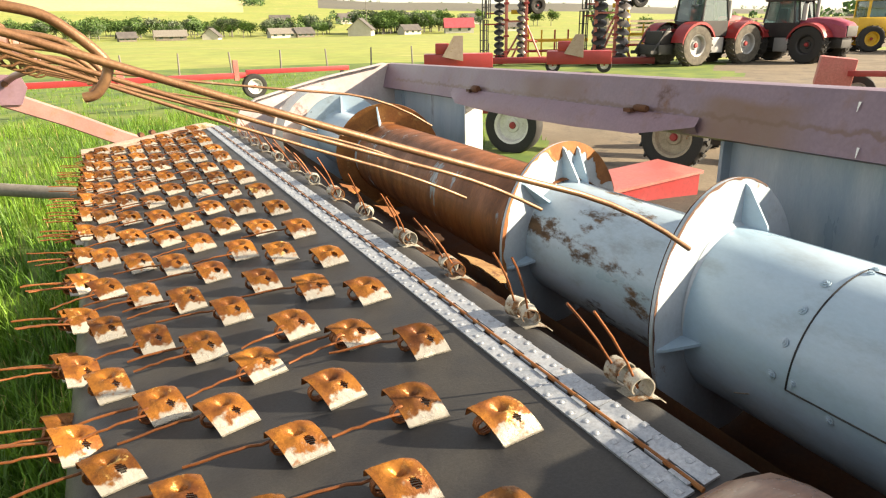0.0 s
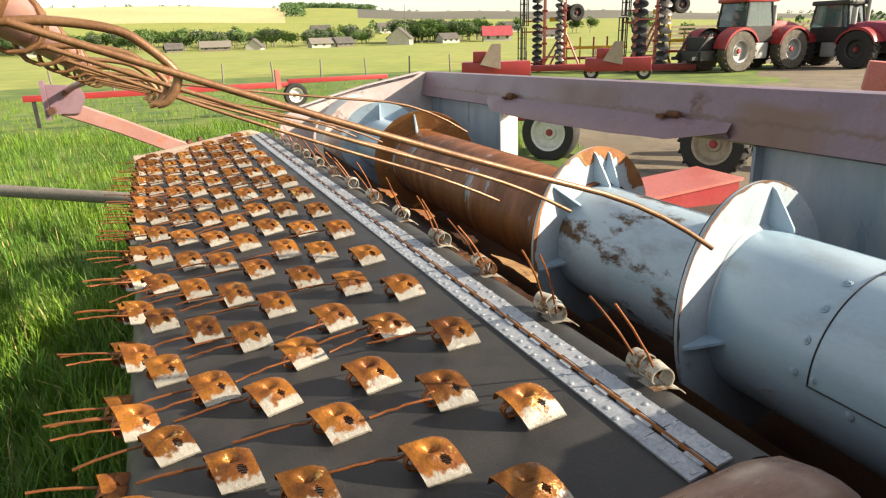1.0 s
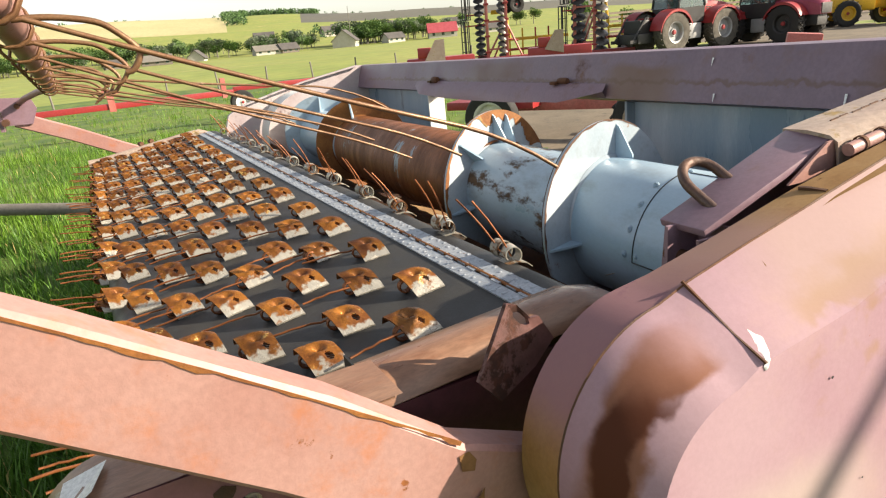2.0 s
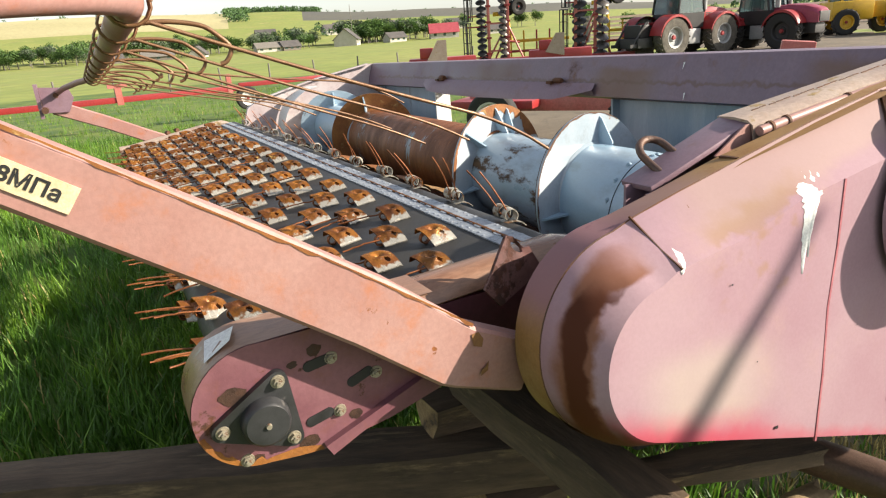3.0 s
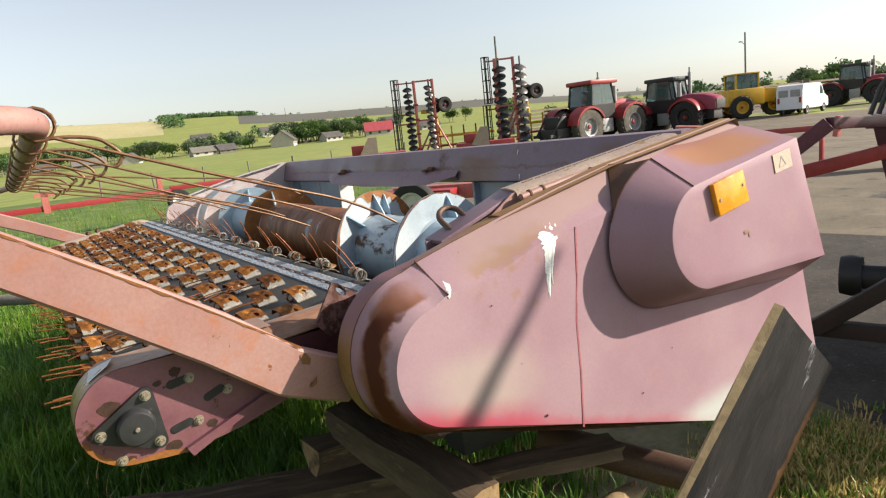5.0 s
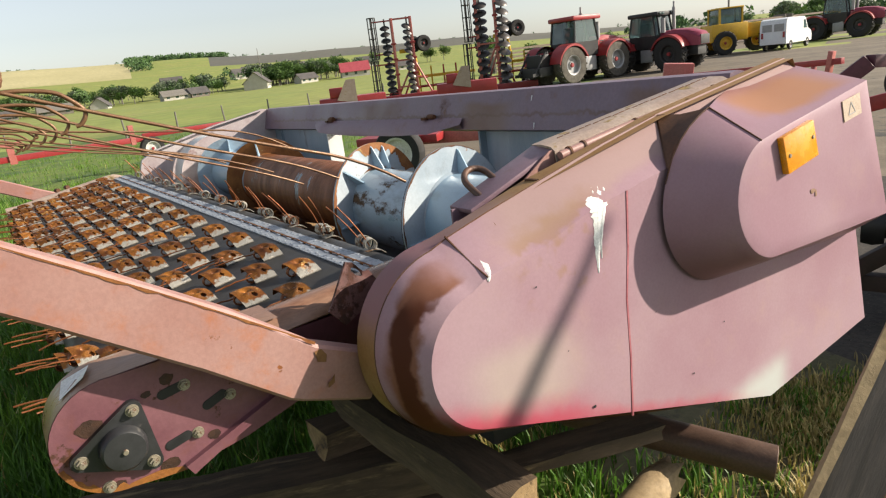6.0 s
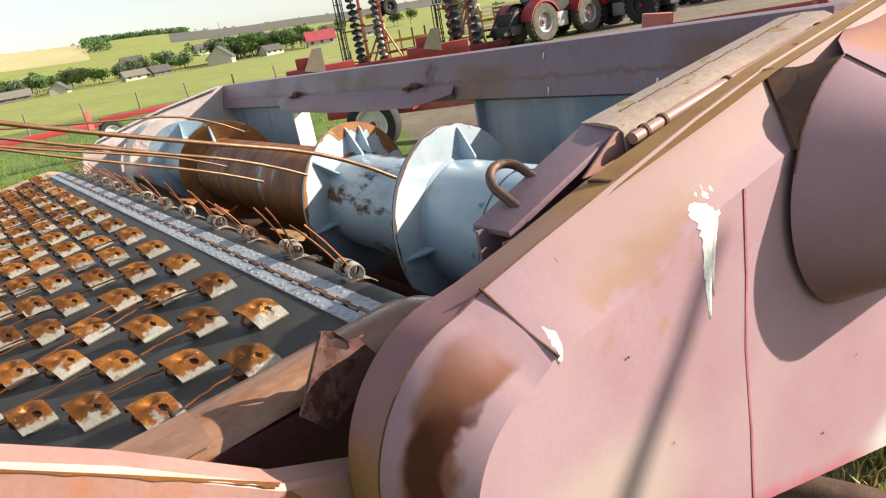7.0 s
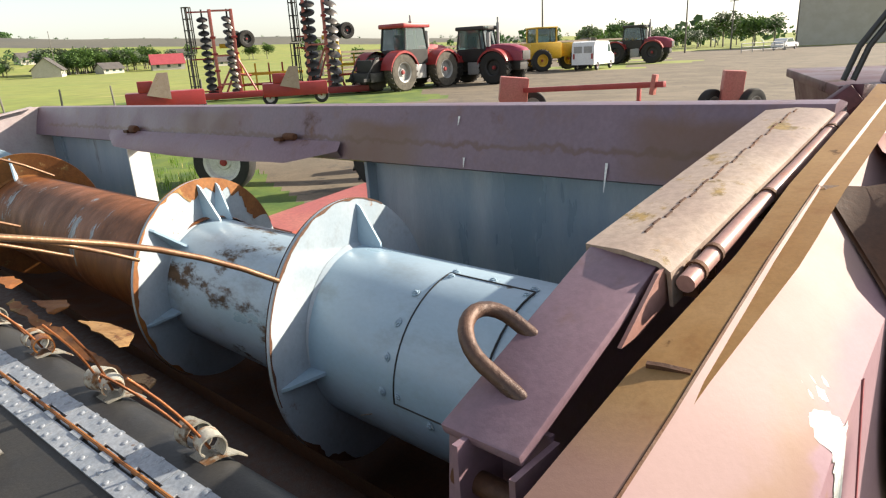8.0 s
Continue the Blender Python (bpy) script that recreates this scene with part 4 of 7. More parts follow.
# flights: discs set aslant on the tube, each with welded gussets
for y, r, turn, tip, m1, lab, gang, rin in (
        (1.458, 0.268, 13.0, -5.6, "flightwhite", "scoured pale flight disc with a chipped rim", (79, 184, 300), 0.168),
        (2.062, 0.265, 18.0, -2.5, "flightwhite", "pale flight disc with orange rusty rim", (76, 91, 135, 190), 0.156),
        (3.585, 0.262, -26.0, 0, "rustorange", "orange rusted flight disc", (100,), 0.163),
        (4.40, 0.258, -18.0, 0, "steelpaint", "grey-blue flight disc", (90,), 0.153)):
    S = Matrix.Translation((0, y, 0)) @ Matrix.Rotation(radians(turn), 4, "Z") @ Matrix.Rotation(radians(tip), 4, "X")
    g = Geo()
    g.lathe([(rin - 0.015, -0.004), (r - 0.001, -0.004), (r, -0.003), (r, 0.003), (r - 0.001, 0.004), (rin - 0.015, 0.004)], 84, S)
    g.lathe([(rin, -0.014), (rin + 0.010, -0.005), (rin, -0.003)], 60, S)
    fl = part("flight", g, m1, auger, lab)
    if y < 3:
        # rust eaten in from the edge
        bands = ((205, 250, 0.022, "darkrust"), (60, 190, 0.007, "darkrust")) if y < 2 else ((20, 120, 0.055, "rustorange"), (120, 235, 0.014, "rustorange"))
        for a0, a1, deep, mm in bands:
            for face_y in (-0.0052, 0.0052):
                if y < 2 and face_y > 0 and a1 > 195:
                    continue
                g = Geo()
                outer_r, inner_r = [], []
                n = int((a1 - a0) / 2)
                for i in range(n + 1):
                    t = radians(a0 + (a1 - a0) * i / n)
                    fade = min(1.0, i / 6.0, (n - i) / 6.0)
                    d = deep * fade * (0.55 + 0.9 * noise.noise(Vector((i * 0.23, y * 7, deep * 90))) + 0.25 * noise.noise(Vector((i * 0.9, y, 4))))
                    d = max(0.002, d)
                    outer_r.append(((r + 0.0004) * math.cos(t), face_y, (r + 0.0004) * math.sin(t)))
                    inner_r.append(((r - d) * math.cos(t), face_y, (r - d) * math.sin(t)))
                g.loft([outer_r, inner_r], False, m=S)
                part("rim_rust", g, mm, fl, "", 0)
    for a in gang:
        g = Geo()
        t = radians(a)
        u = Vector((math.cos(t), 0, math.sin(t)))
        s = Vector((-math.sin(t), 0, math.cos(t))) * 0.003
        p = [u * (rin - 0.004) + Vector((0, -0.002, 0)), u * (r - 0.012) + Vector((0, -0.004, 0)), u * (r - 0.020) + Vector((0, -0.014, 0)), u * (rin + 0.006) + Vector((0, -0.058, 0)), u * (rin - 0.012) + Vector((0, -0.062, 0))]
        g.add([q + s for q in p] + [q - s for q in p], [tuple(range(5)), tuple(range(9, 4, -1))] + [(i, i + 5, (i + 1) % 5 + 5, (i + 1) % 5) for i in range(5)], S)
        part("gusset", g, "steelpaint", fl, "", 0)
# bolted hatch on the near tube
g = Geo()
def on_tube(a, y, r=0.1725):
    return (r * math.cos(radians(a)), y, r * math.sin(radians(a)))
ha, hb, hy0, hy1 = 96, 182, 1.012, 1.185
rows = [[on_tube(ha + (hb - ha) * i / 16, y) for i in range(17)] for y in (hy0, hy1)]
g.loft(rows, False)
hatch = part("hatch", g, "steelpaint", auger, "curved bolted hatch plate")
def groove(pts, name="joint"):
    g = Geo()
    g.tube(pts, 0.0018, 5)
    part(name, g, "ink", hatch, "", 0)
groove([on_tube(ha + (hb - ha) * i / 16, hy1) for i in range(17)])
groove([on_tube(ha + (hb - ha) * i / 16, hy0) for i in range(17)])
groove([on_tube(ha, hy0 + (hy1 - hy0) * i / 4) for i in range(5)])
groove([on_tube(hb, hy0 + (hy1 - hy0) * i / 4) for i in range(5)])
bolt_a = None
spots = [(ha - 3, 1.02), (ha - 3, 1.10), (ha - 3, 1.18), (ha + 3, 1.175), (ha + 4, 1.02), (118, 1.21), (138, 1.21), (158, 1.21), (178, 1.215), (hb + 5, 1.11), (hb + 5, 1.02), (hb - 5, 1.175)]
for a, y in spots:
    m = Matrix.Translation(on_tube(a, y, 0.171)) @ Matrix.Rotation(-radians(a), 4, "Y") @ Matrix.Rotation(radians(90), 4, "Z")
    if bolt_a is None:
        bolt_a = part("bolt", bolt_geo(0.006, 0.004), "steelpaint", auger)
        bolt_a.matrix_local = m
    else:
        again(bolt_a, m)
g = Geo()
g.tube([on_tube(198, 1.255, 0.173), on_tube(202, 1.285, 0.178)], 0.0012, 5)
part("cotter_wire", g, "bolt", auger)

# ---- belt pickup ----
pickup = thing("belt_pickup", PICK, "belt pickup with rusty spring clips on a black rubber belt", "farm machine")
Y0, Y1 = 0.965, 4.55
BELT = lambda x: 1.17 + 0.16 * (x - 0.9)
TILT_B = math.atan(0.16)
fx, fz, fr = 0.385, 1.0154, 0.070
rx, rz, rr = 1.035, 1.132, 0.058


def belt_path(o):
    """(x, z) points round the belt's outside, pushed out by o."""
    n = (-math.sin(TILT_B), math.cos(TILT_B))
    pts = []
    for i in range(13):
        a = 90 + math.degrees(TILT_B) + 180 * (1 - i / 12)
        pts.append((fx + (fr + o) * math.cos(radians(a)), fz + (fr + o) * math.sin(radians(a))))
    for i in range(1, 30):
        k = i / 30
        pts.append((fx + (rx - fx) * k + n[0] * ((fr + (rr - fr) * k) + o), fz + (rz - fz) * k + n[1] * ((fr + (rr - fr) * k) + o)))
    for i in range(13):
        a = 90 + math.degrees(TILT_B) - 180 * i / 12
        pts.append((rx + (rr + o) * math.cos(radians(a)), rz + (rr + o) * math.sin(radians(a))))
    for i in range(1, 8):
        k = i / 8
        pts.append((rx + (fx - rx) * k - n[0] * ((rr + (fr - rr) * k) + o), rz + (fz - rz) * k - n[1] * ((rr + (fr - rr) * k) + o)))
    return pts


def belt_top(x):
    """Height of the belt's upper side at x."""
    k = (x - fx) / (rx - fx)
    return fz + (rz - fz) * k + (fr + (rr - fr) * k) / math.cos(TILT_B)


g = Geo()
outer, inner = belt_path(0.0), belt_path(-0.007)
rings = []
for i in range(25):
    y = Y0 + (Y1 - Y0) * i / 24
    rings.append([(x, y, z + 0.0012 * noise.noise(Vector((x * 9, y * 5, z * 9)))) for x, z in outer])
g.loft(rings, True)
g.loft([[(x, y, z) for x, z in inner] for y in (Y0, Y1)], True)
for y in (Y0, Y1):
    n = len(outer)
    g.add([(x, y, z) for x, z in outer] + [(x, y, z) for x, z in inner], [(i, (i + 1) % n, (i + 1) % n + n, i + n) for i in range(n)])
belt = part("belt", g, "rubber", pickup, "worn black rubber belt with dusty patches")
for cx, cz, r in ((fx, fz, fr - 0.009), (rx, rz, rr - 0.009)):
    g = Geo()
    g.lathe([(0, Y0 - 0.05), (r, Y0 - 0.05), (r, Y1 + 0.03), (0, Y1 + 0.03)], 24, pose(cx, 0, cz))
    part("roller", g, "darkrust", pickup)

# hinged belt fastener: two riveted strips with interleaved knuckles and a pin
N = (-math.sin(TILT_B), 0, math.cos(TILT_B))
def on_belt(x, y, up=0.0):
    return Vector((x, y, belt_top(x))) + Vector(N) * up
def belt_frame(x, y, turn=0.0):
    return Matrix.Translation(on_belt(x, y)) @ Matrix.Rotation(-TILT_B, 4, "Y") @ Matrix.Rotation(turn, 4, "Z")
fast = None
for side, x0, x1 in ((0, 0.948, 0.975), (1, 0.989, 1.014)):
    g = Geo()
    n = 40
    L = (Y1 - Y0 - 0.02) / n
    for i in range(n):
        y = Y0 + 0.01 + i * L
        F = belt_frame((x0 + x1) / 2, y + L / 2)
        w = (x1 - x0) / 2
        g.box(-w, w, -L / 2 + 0.0008, L / 2 - 0.0008, 0.0, 0.0035, F @ Matrix.Rotation(radians(rnd.uniform(-0.5, 0.5)), 4, "Y"))
        k = 1 if side == 0 else -1
        yy = -L / 2 + (0.01 if side == 0 else L / 2 + 0.008)
        g.box(w * k - (0.001 if k > 0 else 0.011), w * k + (0.011 if k > 0 else 0.001), yy, yy + L / 2 - 0.016, 0.0005, 0.0055, F)
    part("fastener_strip", g, "galv", pickup, "riveted galvanised belt fastener strip", 20)
g = Geo()
g.tube([on_belt(0.982, Y0 + 0.005, 0.004), on_belt(0.982, 2.6, 0.0035), on_belt(0.982, Y1 - 0.01, 0.004)], 0.0032, 8)
part("hinge_pin", g, "rustorange", pickup, "rusty hinge pin")
rivet = None
rv = 0
y = Y0 + 0.02
while y < Y1 - 0.02 and rv < 280:
    for x in (0.955, 1.0045):
        m = belt_frame(x + (0.004 if int(y * 40) % 2 else -0.001), y)
        if rivet is None:
            gg = Geo()
            gg.lathe([(0.0044, 0.003), (0.0042, 0.0042), (0.0025, 0.0050), (0, 0.0052)], 10, Matrix.Rotation(radians(90), 4, "X"))
            gg.box(-0.0015, 0.0065, -0.0045, 0.0045, 0.003, 0.0042)
            rivet = part("rivet", gg, "galv", pickup, "", 60)
            rivet.matrix_local = m
        else:
            again(rivet, m)
        rv += 1
    y += 0.026

# spring clips: a curved plate over a coil, with two wire fingers
def clip_geo(seed):
    """A square sheet clip: high along its +y edge, bent down to a pale foot on the belt, open at the sides."""
    r = random.Random(seed)
    g = Geo()
    cols, rows = 25, 29
    high = 0.037 + r.uniform(-0.003, 0.003)
    upper, lower = [], []
    for i in range(rows):
        v = -0.10 + 1.10 * i / (rows - 1)
        up, dn = [], []
        for j in range(cols):
            u = -1 + 2 * j / (cols - 1)
            x = u * (0.0315 - 0.002 * v) + 0.020 * (v - 0.5)
            y = 0.026 - 0.054 * v
            z = 0.004 + high * (1 - max(0.0, v) ** 2.0) if v < 0.94 else 0.004
            z = max(0.004, z - 0.0015 - 0.010 * max(0.0, u) ** 2 * (1 - v))
            if v < 0:
                y, z = 0.026 + 0.004 * (v / -0.1), z - 0.012 * (v / -0.1)
            # pressed dimple above, raised lip below
            d = (u - 0.05) ** 2 / 0.10 + (v - 0.28) ** 2 / 0.018
            z -= 0.013 * math.exp(-d)
            d = (u + 0.15) ** 2 / 0.16 + (v - 0.60) ** 2 / 0.012
            z += 0.0055 * math.exp(-d)
            z += r.uniform(-0.0005, 0.0005)
            up.append((x, y, z))
            dn.append((x, y + 0.001, z - 0.0028))
        upper.append(up)
        lower.append(dn)
    hole = {(i, j) for i in range(17, 22) for j in range(13, 18) if (i - 19) ** 2 + (j - 15) ** 2 <= (5 if seed % 2 else 4)}
    g.v = [p for row in upper for p in row] + [p for row in lower for p in row]
    o = rows * cols
    for i in range(rows - 1):
        for j in range(cols - 1):
            a, b, c, d = i * cols + j, i * cols + j + 1, (i + 1) * cols + j + 1, (i + 1) * cols + j
            if (i, j) in hole:
                g.f += [(p, q, q + o, p + o) for p, q in ((a, b), (b, c), (c, d), (d, a))]
                g.mi += [0] * 4
                continue
            g.f += [(a, b, c, d), (d + o, c + o, b + o, a + o)]
            g.mi += [0, 0]
        for j in (0, cols - 1):
            a, b = i * cols + j, (i + 1) * cols + j
            g.f.append((a, b, b + o, a + o))
            g.mi.append(0)
    for j in range(cols - 1):
        for i in (0, rows - 1):
            a, b = i * cols + j, i * cols + j + 1
            g.f.append((a, b, b + o, a + o))
            g.mi.append(0)
    return g


def finger_geo(seed, reach, dy=0.0):
    """A coil under the clip and its wire finger, reaching forward along -x."""
    r = random.Random(seed)
    g = Geo()
    side = -1 if seed % 2 else 1
    pts = []
    for i in range(31):
        a = 2 * math.pi * i / 10
        pts.append((-0.026 + 0.0125 * math.cos(a), side * (0.002 + 0.0046 * i / 10) + 0.006, 0.0150 + 0.0125 * math.sin(a)))
    last = Vector(pts[-1])
    if not reach:
        g.tube(pts, 0.0024, 6)
        return g
    for i in range(1, 9):
        k = i / 8
        pts.append(last + Vector((-reach * k, dy * k + r.uniform(-0.0015, 0.0015), 0.002 + 0.005 * math.sin(k * 2.6) + r.uniform(-0.001, 0.001))))
    g.tube(pts, 0.0023, 6)
    return g


clips = [part("clip", clip_geo(s), mm, pickup, "orange rusty sheet clip with a bleached foot" if mm[0] == "clip" else "bleached curved spring clip", 50) for s, mm in ((0, ["clip"]), (1, ["clip"]), (2, ["clip"]), (3, ["clippale"]))]
fingers = [part("finger", finger_geo(s, ln, dy), "finger", clips[0], "", 60) for s, ln, dy in ((0, 0.125, 0.01), (1, 0.11, -0.006), (2, 0.14, 0.02), (3, 0.09, -0.012), (4, 0.0, 0.0))]
used_c, used_f = set(), set()


def put_clip(m, k, with_fingers):
    c = clips[k]
    if k in used_c:
        c = again(c, m)
    else:
        used_c.add(k)
        c.matrix_local = m
    for f in with_fingers:
        o = fingers[f]
        if f in used_f:
            again(o, Matrix.Identity(4), c)
        else:
            used_f.add(f)
            o.parent = c
            o.matrix_local = Matrix.Identity(4)


COLS = [0.3965, 0.4745, 0.557, 0.631, 0.713, 0.790, 0.8735]
SHIFT = [1.712, 1.579, 1.471, 1.335, 1.428, 1.31, 1.197]
for x, s in zip(COLS, SHIFT):
    for k in range(-3, 14):
        y = s + 0.2545 * k
        if not Y0 + 0.045 < y < Y1 - 0.03:
            continue
        turn = radians(rnd.uniform(-7, 9) - 6)
        fs = [4] if rnd.random() < 0.30 else [rnd.randrange(4)] if rnd.random() < 0.7 else [0, 1]
        put_clip(belt_frame(x + rnd.uniform(-0.003, 0.003), y + rnd.uniform(-0.006, 0.006), turn), rnd.choice((0, 0, 1, 1, 2)), fs)
# the row that goes round the front roller, fingers pointing out
for k in range(-3, 11):
    y = 1.825 + 0.2545 * k
    if not Y0 + 0.03 < y < Y1 - 0.03:
        continue
    for a in (128, 178):
        ang = radians(a)
        p = Vector((fx + fr * math.cos(ang), y - (0.11 if a > 150 else 0.0), fz + fr * math.sin(ang)))
        if not Y0 + 0.02 < p.y:
            continue
        put_clip(Matrix.Translation(p) @ Matrix.Rotation(radians(6), 4, "Y") @ Matrix.Rotation(radians(rnd.uniform(-8, 8)), 4, "Z"), rnd.choice((0, 1, 2)), [0, 1] if rnd.random() < 0.7 else [2])
# the row on the rear roller: curled cuffs with wires standing up towards the auger
for k in range(0, 13):
    y = 1.177 + 0.2545 * k + rnd.uniform(-0.02, 0.02)
    if y > Y1 - 0.05:
        break
    tilt = rnd.uniform(-0.5, 0.9)
    for sgn in (-1, 1):
        g = Geo()
        base_p = Vector((1.052, y + sgn * 0.019, 1.207))
        r0, turn0 = rnd.uniform(0.018, 0.022), rnd.uniform(-25, 25)
        CM = Matrix.Translation(base_p) @ Matrix.Rotation(radians(rnd.uniform(-16, 16) + 10 * sgn), 4, "Z")
        curl = []
        for i in range(15):
            a = radians(turn0 - 60 + 300 * i / 14)
            rad = r0 * (1 - 0.25 * i / 14)
            w = 0.0150 - 0.006 * (i / 14) ** 3
            curl.append([(rad * math.cos(a), -w, rad * math.sin(a)), (rad * math.cos(a), w, rad * math.sin(a)),
                         ((rad - 0.002) * math.cos(a), w, (rad - 0.002) * math.sin(a)), ((rad - 0.002) * math.cos(a), -w, (rad - 0.002) * math.sin(a))])
        g.loft(curl, True, (True, True), CM)
        fg = part("spring", g, "clippale" if rnd.random() < 0.8 else "clip", pickup, "curled spring cuff, rusty and bleached", 50)
        g = Geo()
        lean = Vector((-0.062 + rnd.uniform(-0.02, 0.02), 0.05 * tilt - 0.02 + rnd.uniform(-0.008, 0.008), 0.122 + rnd.uniform(-0.03, 0.01)))
        start = base_p + Vector((0.0, 0.0, -0.006))
        g.tube([start + lean * (i / 6) + Vector((0.006 * math.sin(i / 6 * 3.1), rnd.uniform(-0.0015, 0.0015), 0)) for i in range(7)], 0.0019, 6)
        part("finger", g, "finger", fg, "standing rusty wire finger", 60)
    g = Geo()
    tongue = [[(x, -0.014 - 0.020 * q - w, z), (x, -0.014 - 0.020 * q + w, z), (x, -0.014 - 0.020 * q + w, z - 0.002), (x, -0.014 - 0.020 * q - w, z - 0.002)] for x, w, z, q in ((-0.02, 0.018, 0.002, 0.0), (0.0, 0.020, 0.006, 0.2), (0.02, 0.014, 0.0, 0.6), (0.034, 0.006, -0.012, 0.9))]
    g.loft(tongue, True, (True, True), Matrix.Translation((1.056, y, 1.188)))
    part("spring_foot", g, "clippale", pickup, "bleached tongue of the springs", 40)

# end plate on the near side with its bearing
g = Geo()
plate = circle(0.356, 1.099, 0.102, 262, 84, 20) + [(0.50, 1.200), (0.60, 1.192), (0.68, 1.13), (0.72, 1.07), (0.70, 1.035), (0.56, 1.0), (0.44, 0.985)]
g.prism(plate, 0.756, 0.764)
endp = part("end_plate", g, "plateworn", pickup, "worn pink roller end plate, shade put into its colour", 20)
g = Geo()
ring0 = [(x, 0.757, z) for x, z in circle(0.356, 1.099, 0.103, 262, 84, 20) + [(0.50, 1.204), (0.66, 1.206)]]
ring1 = [(x, 0.86, z) for x, z in circle(0.356, 1.099, 0.103, 262, 84, 20) + [(0.50, 1.204), (0.66, 1.206)]]
ring2 = [(0.356 + (x - 0.356) * 0.97, y, 1.105 + (z - 1.105) * 0.97) for x, y, z in ring1]
ring3 = [(0.356 + (x - 0.356) * 0.97, 0.757, 1.105 + (z - 1.105) * 0.97) for x, y, z in ring1]
g.loft([ring0, ring1, ring2, ring3], False)
part("plate_rim", g, "cover", endp, "curved rim, scraped bare", 40)
g = Geo()
g.add([(0.285 + 0.004, 0.78, 1.181), (0.33, 0.78, 1.206), (0.345, 0.83, 1.2065), (0.30, 0.84, 1.19)], [(0, 1, 2, 3)])
part("paint_scrape", g, "white", endp, "", 0)
g = Geo()
tri = [(0.382, 1.136), (0.292, 1.080), (0.393, 1.034)]
cx, cz = 0.356, 1.084
poly = []
for i in range(3):
    p = tri[i]
    d = math.atan2(p[1] - cz, p[0] - cx)
    for j in range(-3, 4):
        poly.append((p[0] + 0.016 * math.cos(d + j * 0.32), p[1] + 0.016 * math.sin(d + j * 0.32)))
g.prism(poly, 0.744, 0.757)
bear = part("bearing_flange", g, "black", endp, "black triangular bearing flange", 30)
g = Geo()
g.lathe([(0, 0.722), (0.010, 0.722), (0.032, 0.7235), (0.036, 0.728), (0.038, 0.745)], 30, pose(0.355, 0, 1.080))
part("bearing_cap", g, "black", bear, "dusty grey bearing cap", 40)
g = Geo()
g.lathe([(0, 0.718), (0.004, 0.718), (0.005, 0.7225)], 12, pose(0.355, 0, 1.080))
part("grease_nipple", g, "bolt", bear)
bb = None
for (x, z), y in zip(tri, (0.744,) * 3):
    if bb is None:
        bb = part("bolt", bolt_geo(0.008, 0.008), "bolt", bear)
        bb.matrix_local = pose(x, y, z)
    else:
        again(bb, pose(x, y, z, 0, 20, 0))
eb = part("bolt", bolt_geo(0.008, 0.006), "bolt", endp)
eb.matrix_local = pose(0.320, 0.756, 1.014)
for x, z in ((0.471, 1.143), (0.474, 1.046), (0.543, 1.094)):
    again(eb, pose(x, 0.756, z, 0, 10, 0), endp)
for cx_, cz_, s_ in ((0.316, 1.128, 0.020), (0.445, 1.165, 0.012), (0.52, 1.16, 0.009), (0.60, 1.13, 0.014), (0.41, 1.150, 0.008), (0.50, 1.03, 0.012), (0.335, 1.012, 0.010), (0.42, 1.010, 0.016)):
    g = Geo()
    ring_p = [(cx_ + s_ * math.cos(t) * (1 + 0.45 * noise.noise(Vector((t * 1.3, cx_ * 40, 0)))), 0.7552, cz_ + s_ * 0.75 * math.sin(t) * (1 + 0.45 * noise.noise(Vector((t * 1.3, cz_ * 40, 3))))) for t in [2 * math.pi * i / 16 for i in range(16)]]
    g.add([(cx_, 0.7552, cz_)] + ring_p, [(0, i + 1, (i + 1) % 16 + 1) for i in range(16)])
    part("rust_patch", g, "spot", endp, "dark rust patch", 0)
g = Geo()
lower_rim = circle(0.356, 1.099, 0.102, 195, 268, 18) + [(0.40, 0.990), (0.44, 0.986)]
g.loft([[(x, 0.7550, z) for x, z in lower_rim], [(0.356 + (x - 0.356) * 0.93 + 0.002, 0.7550, 1.099 + (z - 1.099) * (0.90 + 0.05 * math.sin(i * 1.9))) for i, (x, z) in enumerate(lower_rim)]], False)
part("edge_rust", g, "rustorange", endp, "orange rust along the plate's edge", 0)
for x, z, ang in ((0.449, 1.141, 8), (0.441, 1.046, 12), (0.515, 1.095, 20)):
    g = Geo()
    poly = [(0.03 * math.copysign(1, math.cos(t)) * 0.5 + 0.009 * math.cos(t), 0.009 * math.sin(t)) for t in [radians(5 + 350 * i / 15) for i in range(16)]]
    g.prism(poly, 0.7545, 0.758, Matrix.Translation((x, 0, z)) @ Matrix.Rotation(-radians(ang), 4, "Y"))
    part("slot", g, "ink", endp, "", 20)
g = Geo()
g.prism([(0.44, 0.998), (0.62, 1.062), (0.626, 1.050), (0.50, 1.0), (0.45, 0.978)], 0.742, 0.757)
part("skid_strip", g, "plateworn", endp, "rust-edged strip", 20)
endp.matrix_local = pose(-0.023, 0.006, 0.026)
